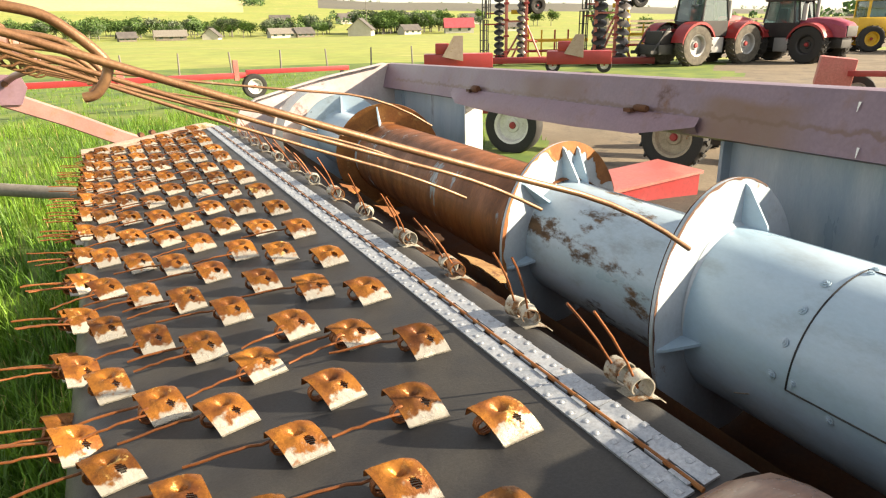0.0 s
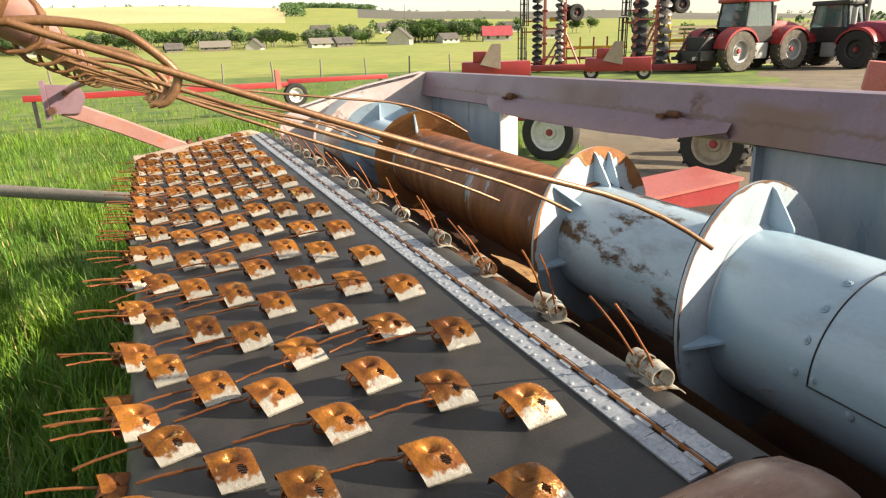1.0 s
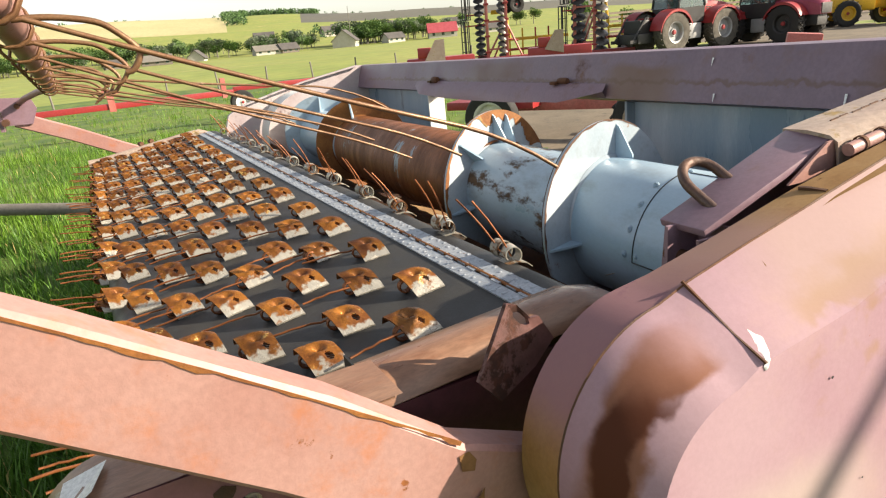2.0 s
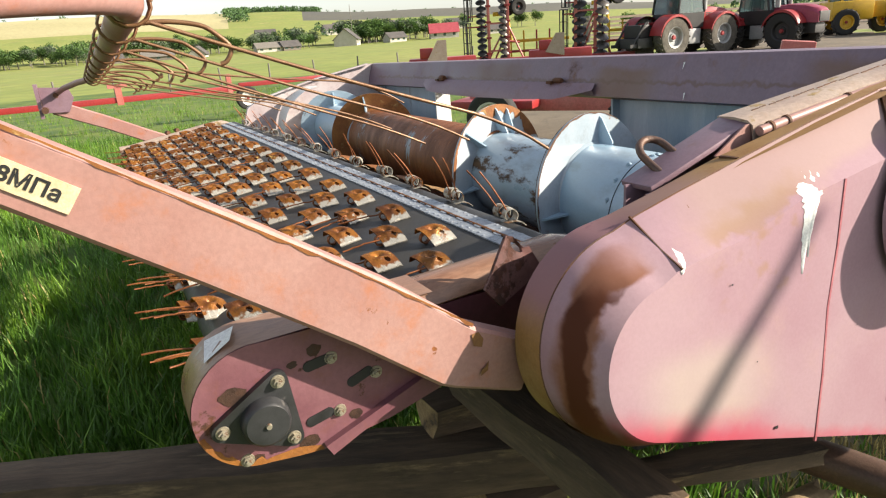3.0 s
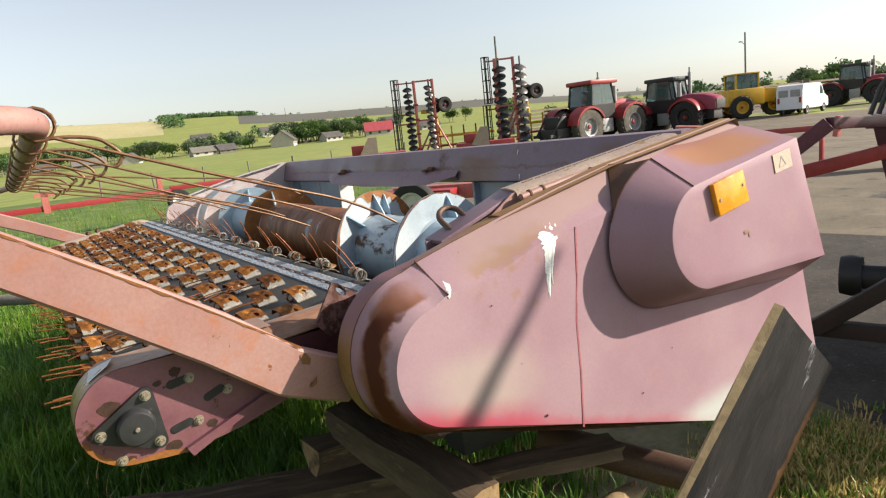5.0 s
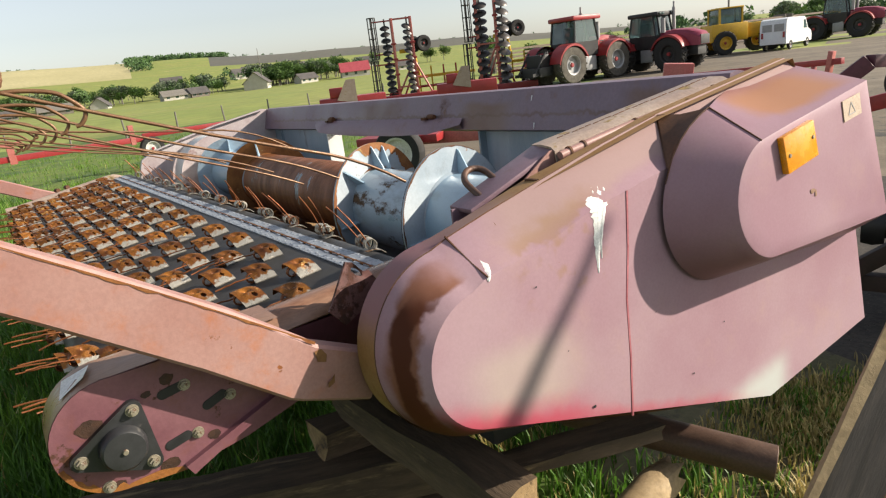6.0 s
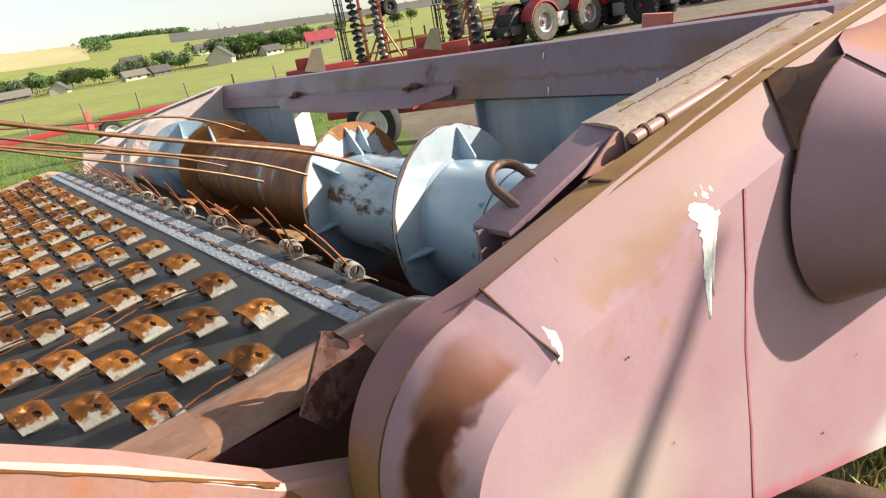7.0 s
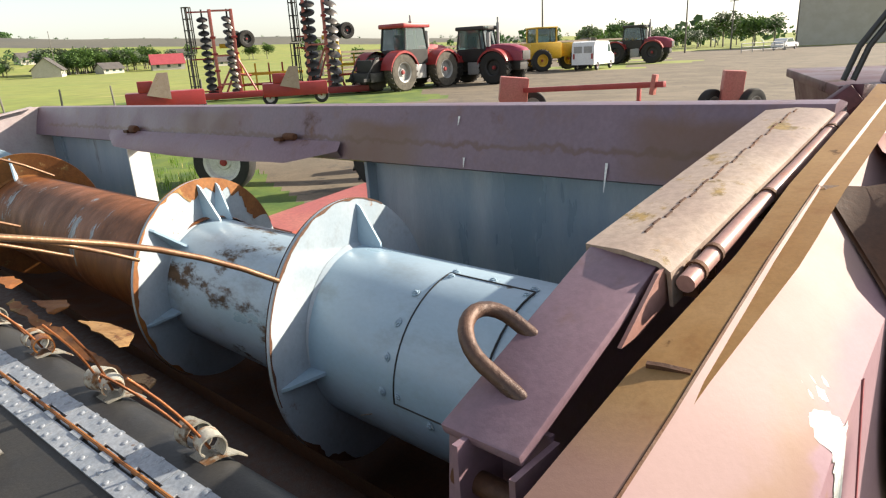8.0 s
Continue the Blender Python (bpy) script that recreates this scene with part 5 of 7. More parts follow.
# the cover over the belt's near end
g = Geo()
covx = [0.45, 0.56, 0.68, 0.80, 0.92, 1.00, 1.05, 1.08, 1.092]
rings = []
for x in covx:
    zt = 1.196 + 0.06 * (min(x, 1.0) - 0.63) - (0.0 if x < 1.0 else (x - 1.0) ** 2 * 4.5)
    rings.append([(x, 0.962, zt - 0.040), (x, 0.957, zt - 0.018), (x, 0.942, zt - 0.004), (x, 0.915, zt + 0.004), (x, 0.895, zt + 0.006), (x, 0.876, zt + 0.003), (x, 0.860, zt - 0.005), (x, 0.848, zt - 0.016), (x, 0.843, zt - 0.030), (x, 0.847, zt - 0.034), (x, 0.87, zt - 0.02), (x, 0.95, zt - 0.042)])
g.loft(rings, True, (True, True))
part("end_cover", g, "cover", pickup, "rusty rounded cover over the belt end", 40)
g = Geo()
g.box(0.628, 0.631, 0.858, 0.955, 1.15, 1.2035)
part("cover_joint", g, "ink", pickup, "", 0)
# hook plate with its hole
g = Geo()
tl, tr_, rr1, bt, lf = Vector((0.806, 0.794, 1.288)), Vector((0.853, 0.790, 1.258)), Vector((0.880, 0.795, 1.215)), Vector((0.775, 0.772, 1.165)), Vector((0.742, 0.770, 1.205))
outp = [tl, tl + (tr_ - tl) * 0.30 + Vector((0, 0, 0.004)), tl + (tr_ - tl) * 0.72 - Vector((0, 0, 0.008)), tr_, rr1, (rr1 + bt) / 2 + Vector((0.012, 0, 0)), bt, lf]
hc = tl + (tr_ - tl) * 0.42 + Vector((0, 0.0, -0.014))
ax_u, ax_v = (tr_ - tl).normalized(), Vector((0.0, 0.25, 0.97)).normalized()
inn = [hc + ax_u * 0.015 * math.cos(radians(t)) + ax_v * 0.0085 * math.sin(radians(t)) for t in (150, 110, 70, 25, -20, -60, -110, 200)]
nrm = (tr_ - tl).cross(bt - tl).normalized() * 0.004
vs = [p - nrm for p in outp + inn] + [p + nrm for p in outp + inn]
fs = []
for i in range(8):
    j = (i + 1) % 8
    fs += [(i, j, 8 + j, 8 + i), (16 + i, 24 + i, 24 + j, 16 + j), (i, 16 + i, 16 + j, j), (8 + i, 8 + j, 24 + j, 24 + i)]
g.add(vs, fs)
part("hook_plate", g, "hookplate", pickup, "rust-blotched plate with a hook hole", 20)
# side frame between the end plate and the shield, its shade put into dark maroon
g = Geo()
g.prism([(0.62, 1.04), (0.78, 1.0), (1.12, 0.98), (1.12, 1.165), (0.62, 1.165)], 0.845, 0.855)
part("side_frame", g, "mach_maroon", pickup, "inner side frame with shade put into its dark maroon")
# far end bar and its clamp
g = Geo()
rings = []
for i, x in enumerate([0.29, 0.36, 0.5, 0.65, 0.80, 0.90, 0.96, 1.0, 1.03]):
    zt = belt_top(max(0.34, min(x, 0.95))) + 0.030 - (0.0 if x < 0.92 else (x - 0.92) ** 2 * 3.0)
    rings.append([(x, Y1 + 0.0, zt - 0.01), (x, Y1 + 0.01, zt), (x, Y1 + 0.035, zt + 0.006), (x, Y1 + 0.07, zt), (x, Y1 + 0.075, zt - 0.06), (x, Y1 + 0.005, zt - 0.06)])
g.loft(rings, True, (True, True))
part("end_bar", g, "cream", pickup, "bleached rounded bar at the belt's far end", 40)
g = Geo()
for x in (0.60, 0.66):
    g.lathe([(0, -0.02), (0.014, -0.02), (0.016, 0.0), (0.012, 0.02), (0, 0.02)], 10, pose(x, Y1 + 0.05, belt_top(x) + 0.045, 0, 0, 20))
part("clamp_nut", g, "darkrust", pickup)

# ---- hold-down guard: two arms, a bent tube and spring rods ----
guard = thing("hold_down_guard", PICK, "pink hold-down guard with arms, tube and rusty spring rods", "farm machine")


def arm(pts, w, y, t):
    """A pressed channel arm along (x, z) points, its web facing -y."""
    g = Geo()
    rings = []
    for i, (x, z) in enumerate(pts):
        a, b = pts[max(0, i - 1)], pts[min(len(pts) - 1, i + 1)]
        d = Vector((b[0] - a[0], 0, b[1] - a[1])).normalized()
        n = Vector((-d.z, 0, d.x))
        n = n if n.z > 0 else -n
        c = Vector((x, y[i], z))
        h = w[i] / 2
        e = 0.006
        yy = Vector((0, 1, 0))
        rings.append([c + n * (h - e), c + n * h + yy * e, c + n * h + yy * t, c + n * (h - 0.004) + yy * t, c + n * (h - 0.005) + yy * 0.008, c - n * (h - 0.005) + yy * 0.008,
                      c - n * (h - 0.004) + yy * t, c - n * h + yy * t, c - n * h + yy * e, c - n * (h - e)])
    g.loft(rings, True, (True, True))
    return g


near_arm = part("arm", arm([(0.80, 1.055), (0.755, 1.078), (0.657, 1.127), (0.642, 1.135), (0.506, 1.248), (0.307, 1.394), (0.105, 1.534), (-0.115, 1.685)], [0.10, 0.104, 0.110, 0.112, 0.110, 0.100, 0.086, 0.08], [0.722, 0.714, 0.700, 0.70, 0.70, 0.70, 0.70, 0.70], 0.045), "pink", guard, "faded pink folded steel arm with rust streaks", 25)
for poly in ([(0.672, 1.146), (0.690, 1.138), (0.694, 1.152), (0.684, 1.168), (0.670, 1.168)], [(0.684, 1.085), (0.700, 1.09), (0.703, 1.108), (0.694, 1.098), (0.686, 1.096)]):
    g = Geo()
    g.add([(x, 0.699 + max(0.0, x - 0.657) * 0.15 - 0.003, z) for x, z in poly], [tuple(range(5))])
    part("rust_patch", g, "rustbrown", near_arm, "dark rust patch", 0)
# rusty line along the upper edge
g = Geo()
up_l, lo_l = [], []
for i in range(60):
    x = -0.10 + 0.74 * i / 59
    zc = 1.24 + (0.5 - x) * 0.7225 if x < 0.5 else 1.24 - (x - 0.5) * 0.735
    w = 0.062 if x > 0.4 else 0.062 - (0.4 - x) * 0.03
    n = noise.noise(Vector((i * 0.35, 2.0, 0))) * 0.006 + noise.noise(Vector((i * 1.3, 5.0, 0))) * 0.003
    up_l.append((x + 0.58 * w, 0.6988, zc + 0.81 * w - 0.002))
    lo_l.append((x + 0.58 * (w - 0.002 - 1.3 * abs(n)), 0.6988, zc + 0.81 * (w - 0.002 - 1.3 * abs(n)) - 0.002))
g.loft([up_l, lo_l], False)
part("edge_rust", g, "rustorange", near_arm, "orange rust along the folded edge", 0)
# label with a pressure value
g = Geo()
ang = math.atan2(1.385 - 1.527, 0.2)
LB = Matrix.Translation((0.112, 0.6985, 1.523)) @ Matrix.Rotation(-ang, 4, "Y")
g.box(-0.062, 0.062, -0.0012, 0.001, -0.0165, 0.0165, LB)
lab = part("pressure_label", g, "label", near_arm, "cream label with black lettering")
fc = bpy.data.curves.new("lettering", "FONT")
fc.body, fc.size, fc.align_x, fc.align_y, fc.extrude = "0,28МПа", 0.0245, "CENTER", "CENTER", 0.0002
fc.offset = 0.0006
fc.materials.append(M["ink"])
tx = new("lettering", fc)
tx.parent = lab
tx.matrix_local = LB @ Matrix.Translation((0.0, -0.0018, 0)) @ Matrix.Rotation(radians(90), 4, "X")

g = arm([(0.66, 1.07), (0.50, 1.145), (0.25, 1.275), (-0.02, 1.40)], [0.085, 0.085, 0.085, 0.09], [4.68] * 4, 0.045)
far_arm = part("arm", g, "pink", guard, "faded pink far arm", 25)
g = Geo()
g.prism([(-0.08, 1.37), (0.06, 1.365), (0.10, 1.45), (0.08, 1.515), (-0.085, 1.53)], 4.665, 4.675)
g.box(-0.105, -0.085, 4.63, 4.72, 1.34, 1.55)
part("bracket", g, "mauve", guard, "mauve bracket plate", 20)
g = Geo()
g.tube([(0.005, 4.64, 1.475), (0.005, 4.70, 1.475)], 0.016, 12)
g.tube([(-0.07, 4.60, 1.39), (-0.07, 4.73, 1.39)], 0.02, 12)
part("pivot_pin", g, "darkrust", guard)
g = Geo()
path = [(-0.16, 0.74, 1.705), (-0.05, 0.80, 1.718), (0.06, 0.92, 1.731), (0.16, 1.02, 1.739), (0.235, 1.10, 1.743), (0.278, 1.17, 1.743), (0.297, 1.26, 1.740), (0.299, 1.36, 1.735), (0.287, 1.9, 1.705), (0.265, 2.7, 1.655), (0.238, 3.5, 1.602), (0.222, 4.1, 1.565)]
g.tube(path, 0.033, 18, taper=0.92)
g.tube([(0.222, 4.09, 1.565), (0.14, 4.35, 1.545), (0.06, 4.58, 1.515), (0.02, 4.66, 1.49)], 0.017, 12)
part("guard_tube", g, "pink", guard, "bent pink tube with rubbed spots", 50)


def rod_unit(y, tipx, tipz, hook, thick, bend=0.0, seed=0):
    """One spring unit: a coil on the tube, a long rod and a hooked stay that carries it."""
    r = random.Random(seed)
    k = (y - 1.26) / 2.74
    bx, bz = 0.299 - 0.075 * k, 1.740 - 0.175 * k
    g = Geo()
    coil = [(bx + 0.041 * math.cos(a), y - 0.03 + 0.012 * a / 6.283, bz + 0.041 * math.sin(a)) for a in [2 * math.pi * 3.2 * i / 40 for i in range(41)]]
    g.tube(coil, thick * 0.9, 6)
    coil_ob = part("spring_coil", g, "rod", guard, "rusty spring coil", 60)
    g = Geo()
    pts = []
    n = 16
    for i in range(n + 1):
        t = i / n
        sag = -0.010 * math.sin(math.pi * t)
        drop = bend * max(0.0, (t - 0.72) / 0.28) ** 2
        pts.append((bx + 0.035 + (tipx - bx - 0.035) * t, y + 0.006 * math.sin(5 * t + seed), bz - 0.035 + (tipz + bend - bz + 0.035) * t + sag - drop))
    g.tube(pts, thick, 8)
    part("spring_rod", g, "rod", guard, "long rusty spring rod", 60)
    g = Geo()
    hx, hz = hook
    rodz = (bz - 0.035) + (tipz - bz + 0.035) * (hx - bx) / (tipx - bx)
    stay = [(bx + 0.02, y + 0.02, bz - 0.034), (bx + (hx - bx) * 0.40, y + 0.02, bz - 0.034), (bx + (hx - bx) * 0.72, y + 0.018, bz - 0.044), (hx - 0.022, y + 0.015, bz - 0.062),
            (hx, y + 0.012, bz - 0.085), (hx + 0.002, y + 0.012, rodz + 0.004), (hx - 0.010, y + 0.014, rodz - 0.014), (hx - 0.022, y + 0.016, rodz - 0.018)]
    sm = []
    P = [Vector(p) for p in stay]
    for i in range(len(P) - 1):
        p0, p1, p2, p3 = P[max(0, i - 1)], P[i], P[i + 1], P[min(len(P) - 1, i + 2)]
        for j in range(5):
            t = j / 5
            sm.append(0.5 * ((2 * p1) + (p2 - p0) * t + (2 * p0 - 5 * p1 + 4 * p2 - p3) * t * t + (3 * p1 - p0 - 3 * p2 + p3) * t ** 3))
    sm.append(P[-1])
    g.tube(sm, thick * 1.15, 8)
    part("hooked_stay", g, "rod", guard, "rusty hooked stay", 60)


for k, (tipx, tipz, bend) in enumerate(((1.275, 1.325, 0.05), (1.215, 1.325, 0.03), (1.22, 1.28, 0.02), (1.23, 1.305, 0.03), (1.44, 1.37, 0.09), (1.23, 1.315, 0.04), (1.22, 1.30, 0.04), (1.23, 1.31, 0.05), (1.20, 1.29, 0.04))):
    rod_unit(1.28 + 0.32 * k, tipx, tipz, (0.475 - 0.006 * k, 1.6), 0.0043 if k == 0 else 0.0038, bend, k + 1)

# ---- ground ----
def bearing(x, y):
    return math.degrees(math.atan2(x, y))


def smooth(a, b, v):
    t = max(0.0, min(1.0, (v - a) / (b - a)))
    return t * t * (3 - 2 * t)


def ridge(b):
    return 850 * math.tan(radians(max(0.05, min(2.75, 2.75 - 0.036 * max(0.0, b)))))


def land(x, y):
    r = math.hypot(x, y)
    z = -0.6 * smooth(4, 40, r) - 0.5 * smooth(60, 230, r)
    b = bearing(x, y)
    if r > 230:
        k = smooth(230, 850, r)
        z += (k ** 0.8) * (ridge(b) + 2.5 * noise.noise(Vector((b * 0.13, 2.0, 0)))) + 4 * k * noise.noise(Vector((x * 0.004, y * 0.004, 0)))
    if r > 900:
        z -= (r - 900) * 0.02
    return z + (0.02 * noise.noise(Vector((x * 0.9, y * 0.9, 0))) if r > 3 else 0.0)


def cover(x, y):
    """What grows or lies at a place: 0 grass, 1 dirt, 2 ripe field, 3 ploughed land, 4 meadow, 5 dry turf, 6 trodden dark soil."""
    r, b = math.hypot(x, y), bearing(x, y)
    w = noise.noise(Vector((x * 0.12, y * 0.12, 3.0)))
    if r < 150:
        lim = 2.7 + w * 0.5 + 0.42 * max(0.0, y - 1.0) + 0.10 * max(0.0, y - 14)
        if y < 3 and 1.7 + 0.5 * w < x < 3.1 + w:
            return 5
        if x > lim and y < 5.5 + 3 * w and x < 8 + 3 * w:
            return 6
        if x > lim and r < 28 + 6 * w:
            return 1
        if b > 47 + 5 * w and 10 < r < 120 and abs(b - 62 - 6 * w) > 3.5 * (r > 55):
            return 1
        return 0 if r < 45 else 4
    wb = b + 1.5 * noise.noise(Vector((r * 0.01, b * 0.2, 1.0)))
    if r < 330:
        return 4
    if wb < 7.9 and r > 430:
        return 2
    if wb > 13.6 and r > 520 and wb < 55:
        return 3
    return 4


g = Geo()
radii = [0.0]
rr_ = 0.7
while rr_ < 3200:
    radii.append(rr_)
    rr_ *= 1.05
SEG = 420
vs = [(0.8, 1.5, land(0.8, 1.5))]
for r in radii[1:]:
    for j in range(SEG):
        a = 2 * math.pi * j / SEG
        x, y = 0.8 + r * math.sin(a), 1.5 + r * math.cos(a)
        vs.append((x, y, land(x, y)))
fs, mi = [], []
for j in range(SEG):
    fs.append((0, 1 + j, 1 + (j + 1) % SEG))
for k in range(len(radii) - 2):
    for j in range(SEG):
        fs.append((1 + k * SEG + j, 1 + (k + 1) * SEG + j, 1 + (k + 1) * SEG + (j + 1) % SEG, 1 + k * SEG + (j + 1) % SEG))
g.v, g.f = vs, fs
for f in fs:
    cx = sum(vs[i][0] for i in f) / len(f)
    cy = sum(vs[i][1] for i in f) / len(f)
    g.mi.append(cover(cx, cy))
M["turf"] = mat("green_turf", (0.050, 0.105, 0.012), (0.15, 0.205, 0.022), 0.9, 0.95, 0, 0.5, 18, (0.24, 0.235, 0.055), 0.35, 0.58, 0.15)
M["dirt"] = mat("packed_dirt", (0.19, 0.148, 0.10), (0.13, 0.103, 0.07), 0.5, 0.95, 0, 0.6, 22, (0.055, 0.047, 0.038), 1.6, 0.53, 0.16, streak=((0.20, 0.165, 0.115), 0.5))
M["ripe"] = mat("ripe_field", (0.42, 0.37, 0.17), (0.50, 0.44, 0.22), 0.01, 0.95, 0, 0.0, 0.4)
M["plough"] = mat("ploughed_land", (0.0936, 0.09, 0.072), (0.122, 0.115, 0.0864), 0.012, 0.95, 0, 0.0, 0.3)
M["meadow"] = mat("meadow", (0.20, 0.25, 0.04), (0.27, 0.29, 0.06), 0.05, 0.95, 0, 0.0, 0.5, (0.34, 0.32, 0.09), 0.06, 0.50, 0.2)
M["dryturf"] = mat("dry_turf", (0.16, 0.13, 0.065), (0.085, 0.085, 0.035), 3.0, 0.95, 0, 0.6, 30, (0.06, 0.05, 0.035), 4, 0.55, 0.12)
M["soil"] = mat("trodden_dark_soil", (0.048, 0.036, 0.027), (0.028, 0.022, 0.018), 2.6, 0.95, 0, 1.0, 34, (0.15, 0.12, 0.09), 22, 0.60, 0.05, grain=0.5, streak=((0.085, 0.062, 0.042), 0.7))
ground = part("ground", g, ["turf", "dirt", "ripe", "plough", "meadow", "dryturf", "soil"], None, "", 80)
tagged(ground, "grassy field and packed dirt yard rising to distant fields", "ground", "", "structure")


# ---- grass ----
def blades(name, spots, label, colours):
    """Tufts of tapered blades, in one mesh."""
    vs, fs, mi = [], [], []
    r = random.Random(7)
    for x, y, h, n, col in spots:
        z0 = land(x, y)
        for _ in range(n):
            a = r.uniform(0, 6.283)
            bx, by = x + r.gauss(0, 0.035), y + r.gauss(0, 0.035)
            hh = h * r.uniform(0.55, 1.15)
            lx, ly = math.cos(a) * hh * r.uniform(0.15, 0.6), math.sin(a) * hh * r.uniform(0.15, 0.6)
            w = r.uniform(0.0022, 0.0045) * (1 + h)
            px, py = -math.sin(a) * w, math.cos(a) * w
            o = len(vs)
            vs += [(bx - px, by - py, z0 - 0.01), (bx + px, by + py, z0 - 0.01), (bx + lx * 0.35 + px * 0.8, by + ly * 0.35 + py * 0.8, z0 + hh * 0.6),
                   (bx + lx * 0.35 - px * 0.8, by + ly * 0.35 - py * 0.8, z0 + hh * 0.6), (bx + lx, by + ly, z0 + hh * r.uniform(0.8, 1.0))]
            fs += [(o, o + 1, o + 2, o + 3), (o + 3, o + 2, o + 4)]
            c = col if r.random() < 0.88 else (0, 1, 2, 0, 1)[r.randrange(5)]
            mi += [c, c]
    g = Geo()
    g.v, g.f, g.mi = vs, fs, mi
    me = bpy.data.meshes.new(name)
    me.from_pydata(g.v, [], g.f)
    for c in colours:
        me.materials.append(M[c])
    me.polygons.foreach_set("material_index", mi)
    ob = new(name, me)
    return tagged(ob, label, "grass", "", "stuff")


def leaf_mat(name, col, trans=0.35):
    m = bpy.data.materials.new(name)
    m.use_nodes = True
    nd, ln = m.node_tree.nodes, m.node_tree.links
    bs = nd["Principled BSDF"]
    geo = nd.new("ShaderNodeNewGeometry")
    hs = nd.new("ShaderNodeHueSaturation")
    mr = nd.new("ShaderNodeMapRange")
    mr.inputs["To Min"].default_value, mr.inputs["To Max"].default_value = 0.6, 1.45
    ln.new(geo.outputs["Random Per Island"], mr.inputs["Value"])
    ln.new(mr.outputs["Result"], hs.inputs["Value"])
    hs.inputs["Color"].default_value = (*col, 1)
    ln.new(hs.outputs["Color"], bs.inputs["Base Color"])
    bs.inputs["Roughness"].default_value = 0.55
    tr = nd.new("ShaderNodeBsdfTranslucent")
    ln.new(hs.outputs["Color"], tr.inputs["Color"])
    mx = nd.new("ShaderNodeMixShader")
    mx.inputs[0].default_value = trans
    ln.new(bs.outputs[0], mx.inputs[1])
    ln.new(tr.outputs[0], mx.inputs[2])
    ln.new(mx.outputs[0], nd["Material Output"].inputs["Surface"])
    M[name] = m


leaf_mat("blade_green", (0.082, 0.182, 0.020))
leaf_mat("blade_lime", (0.125, 0.235, 0.020))
leaf_mat("blade_straw", (0.44, 0.345, 0.13))
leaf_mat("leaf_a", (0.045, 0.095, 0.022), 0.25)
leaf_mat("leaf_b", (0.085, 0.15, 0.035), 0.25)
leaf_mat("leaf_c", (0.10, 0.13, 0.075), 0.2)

gr = random.Random(11)
spots = []
for _ in range(12500):
    y = gr.uniform(-0.4, 9.0) if gr.random() < 0.6 else gr.uniform(0.0, 16.0)
    x = gr.uniform(-3.2, 2.2) if y < 5 else gr.uniform(-6.0, 2.5)
    if y < 0.35 and x > -0.6 or (y < 1.7 and x > 0.5 and gr.random() < 0.75):
        continue
    k = noise.noise(Vector((x * 0.8, y * 0.8, 0)))
    spots.append((x, y, gr.uniform(0.10, 0.24) * (1.15 + 0.5 * k), 10 if y < 6 else 7, 1 if k > 0.05 else 0))
blades("grass", spots, "tall green meadow grass beside the header", ["blade_green", "blade_lime", "blade_straw"])
spots = []
for _ in range(3400):
    x, y = gr.uniform(1.3, 4.2), gr.uniform(-0.3, 2.2)
    if gr.random() < 0.68 or (x > 2.2 and y > 1.15):
        continue
    if x > 2.9 + 1.5 * noise.noise(Vector((x * 1.3, y * 1.3, 0))):
        continue
    spots.append((x, y, gr.uniform(0.05, 0.11) if x > 2.2 else gr.uniform(0.06, 0.13), 11, 2 if gr.random() < (0.75 if x > 2.3 else 0.25) else 0))
for _ in range(520):
    x, y = gr.gauss(2.95, 0.22), gr.gauss(0.78, 0.18)
    spots.append((x, y, gr.uniform(0.025, 0.065), 15, 2 if gr.random() < 0.8 else 1))
blades("grass", spots, "short dry and green turf under the shield", ["blade_green", "blade_lime", "blade_straw"])
spots = []
for _ in range(5200):
    x, y = gr.uniform(-9, 15), 9 + 26 * gr.random() ** 1.4
    if cover(x, y) != 0:
        continue
    spots.append((x, y, gr.uniform(0.10, 0.22), 6, 1))
blades("grass", spots, "sunlit meadow grass", ["blade_green", "blade_lime", "blade_straw"])


# ---- timber and pipes under the header ----
def beam_geo(L, w, h, seed, chip):
    """A rough sawn timber along x, from 0 to L, worn on its edges."""
    r = random.Random(seed)
    g = Geo()
    n = 22
    rings = []
    for i in range(n + 1):
        x = L * i / n
        sec = []
        for (a, b) in ((-1, -1), (0, -1.0), (1, -1), (1.0, 0), (1, 1), (0, 1.0), (-1, 1), (-1.0, 0)):
            q = 0.93 if abs(a) + abs(b) == 2 else 1.0
            nz = noise.noise(Vector((x * 4 + seed * 9, a * 1.7, b * 1.3))) * chip
            sec.append((x + (r.uniform(-chip, chip) * 1.4 if i in (0, n) else 0), a * w / 2 * q + nz, b * h / 2 * q + nz * 0.8))
        rings.append(sec)
    g.loft(rings, True)
    g.mi = [2 if k % 8 in (2, 3, 6, 7) else 0 for k in range(len(g.f))]
    for i in (0, n):
        ring = rings[i]
        c = (sum(p[0] for p in ring) / 8 + (0.004 if i else -0.004), 0, 0)
        o = len(g.v)
        g.add([c] + ring, [(0, k + 1, (k + 1) % 8 + 1) for k in range(8)], None, 1)
    return g


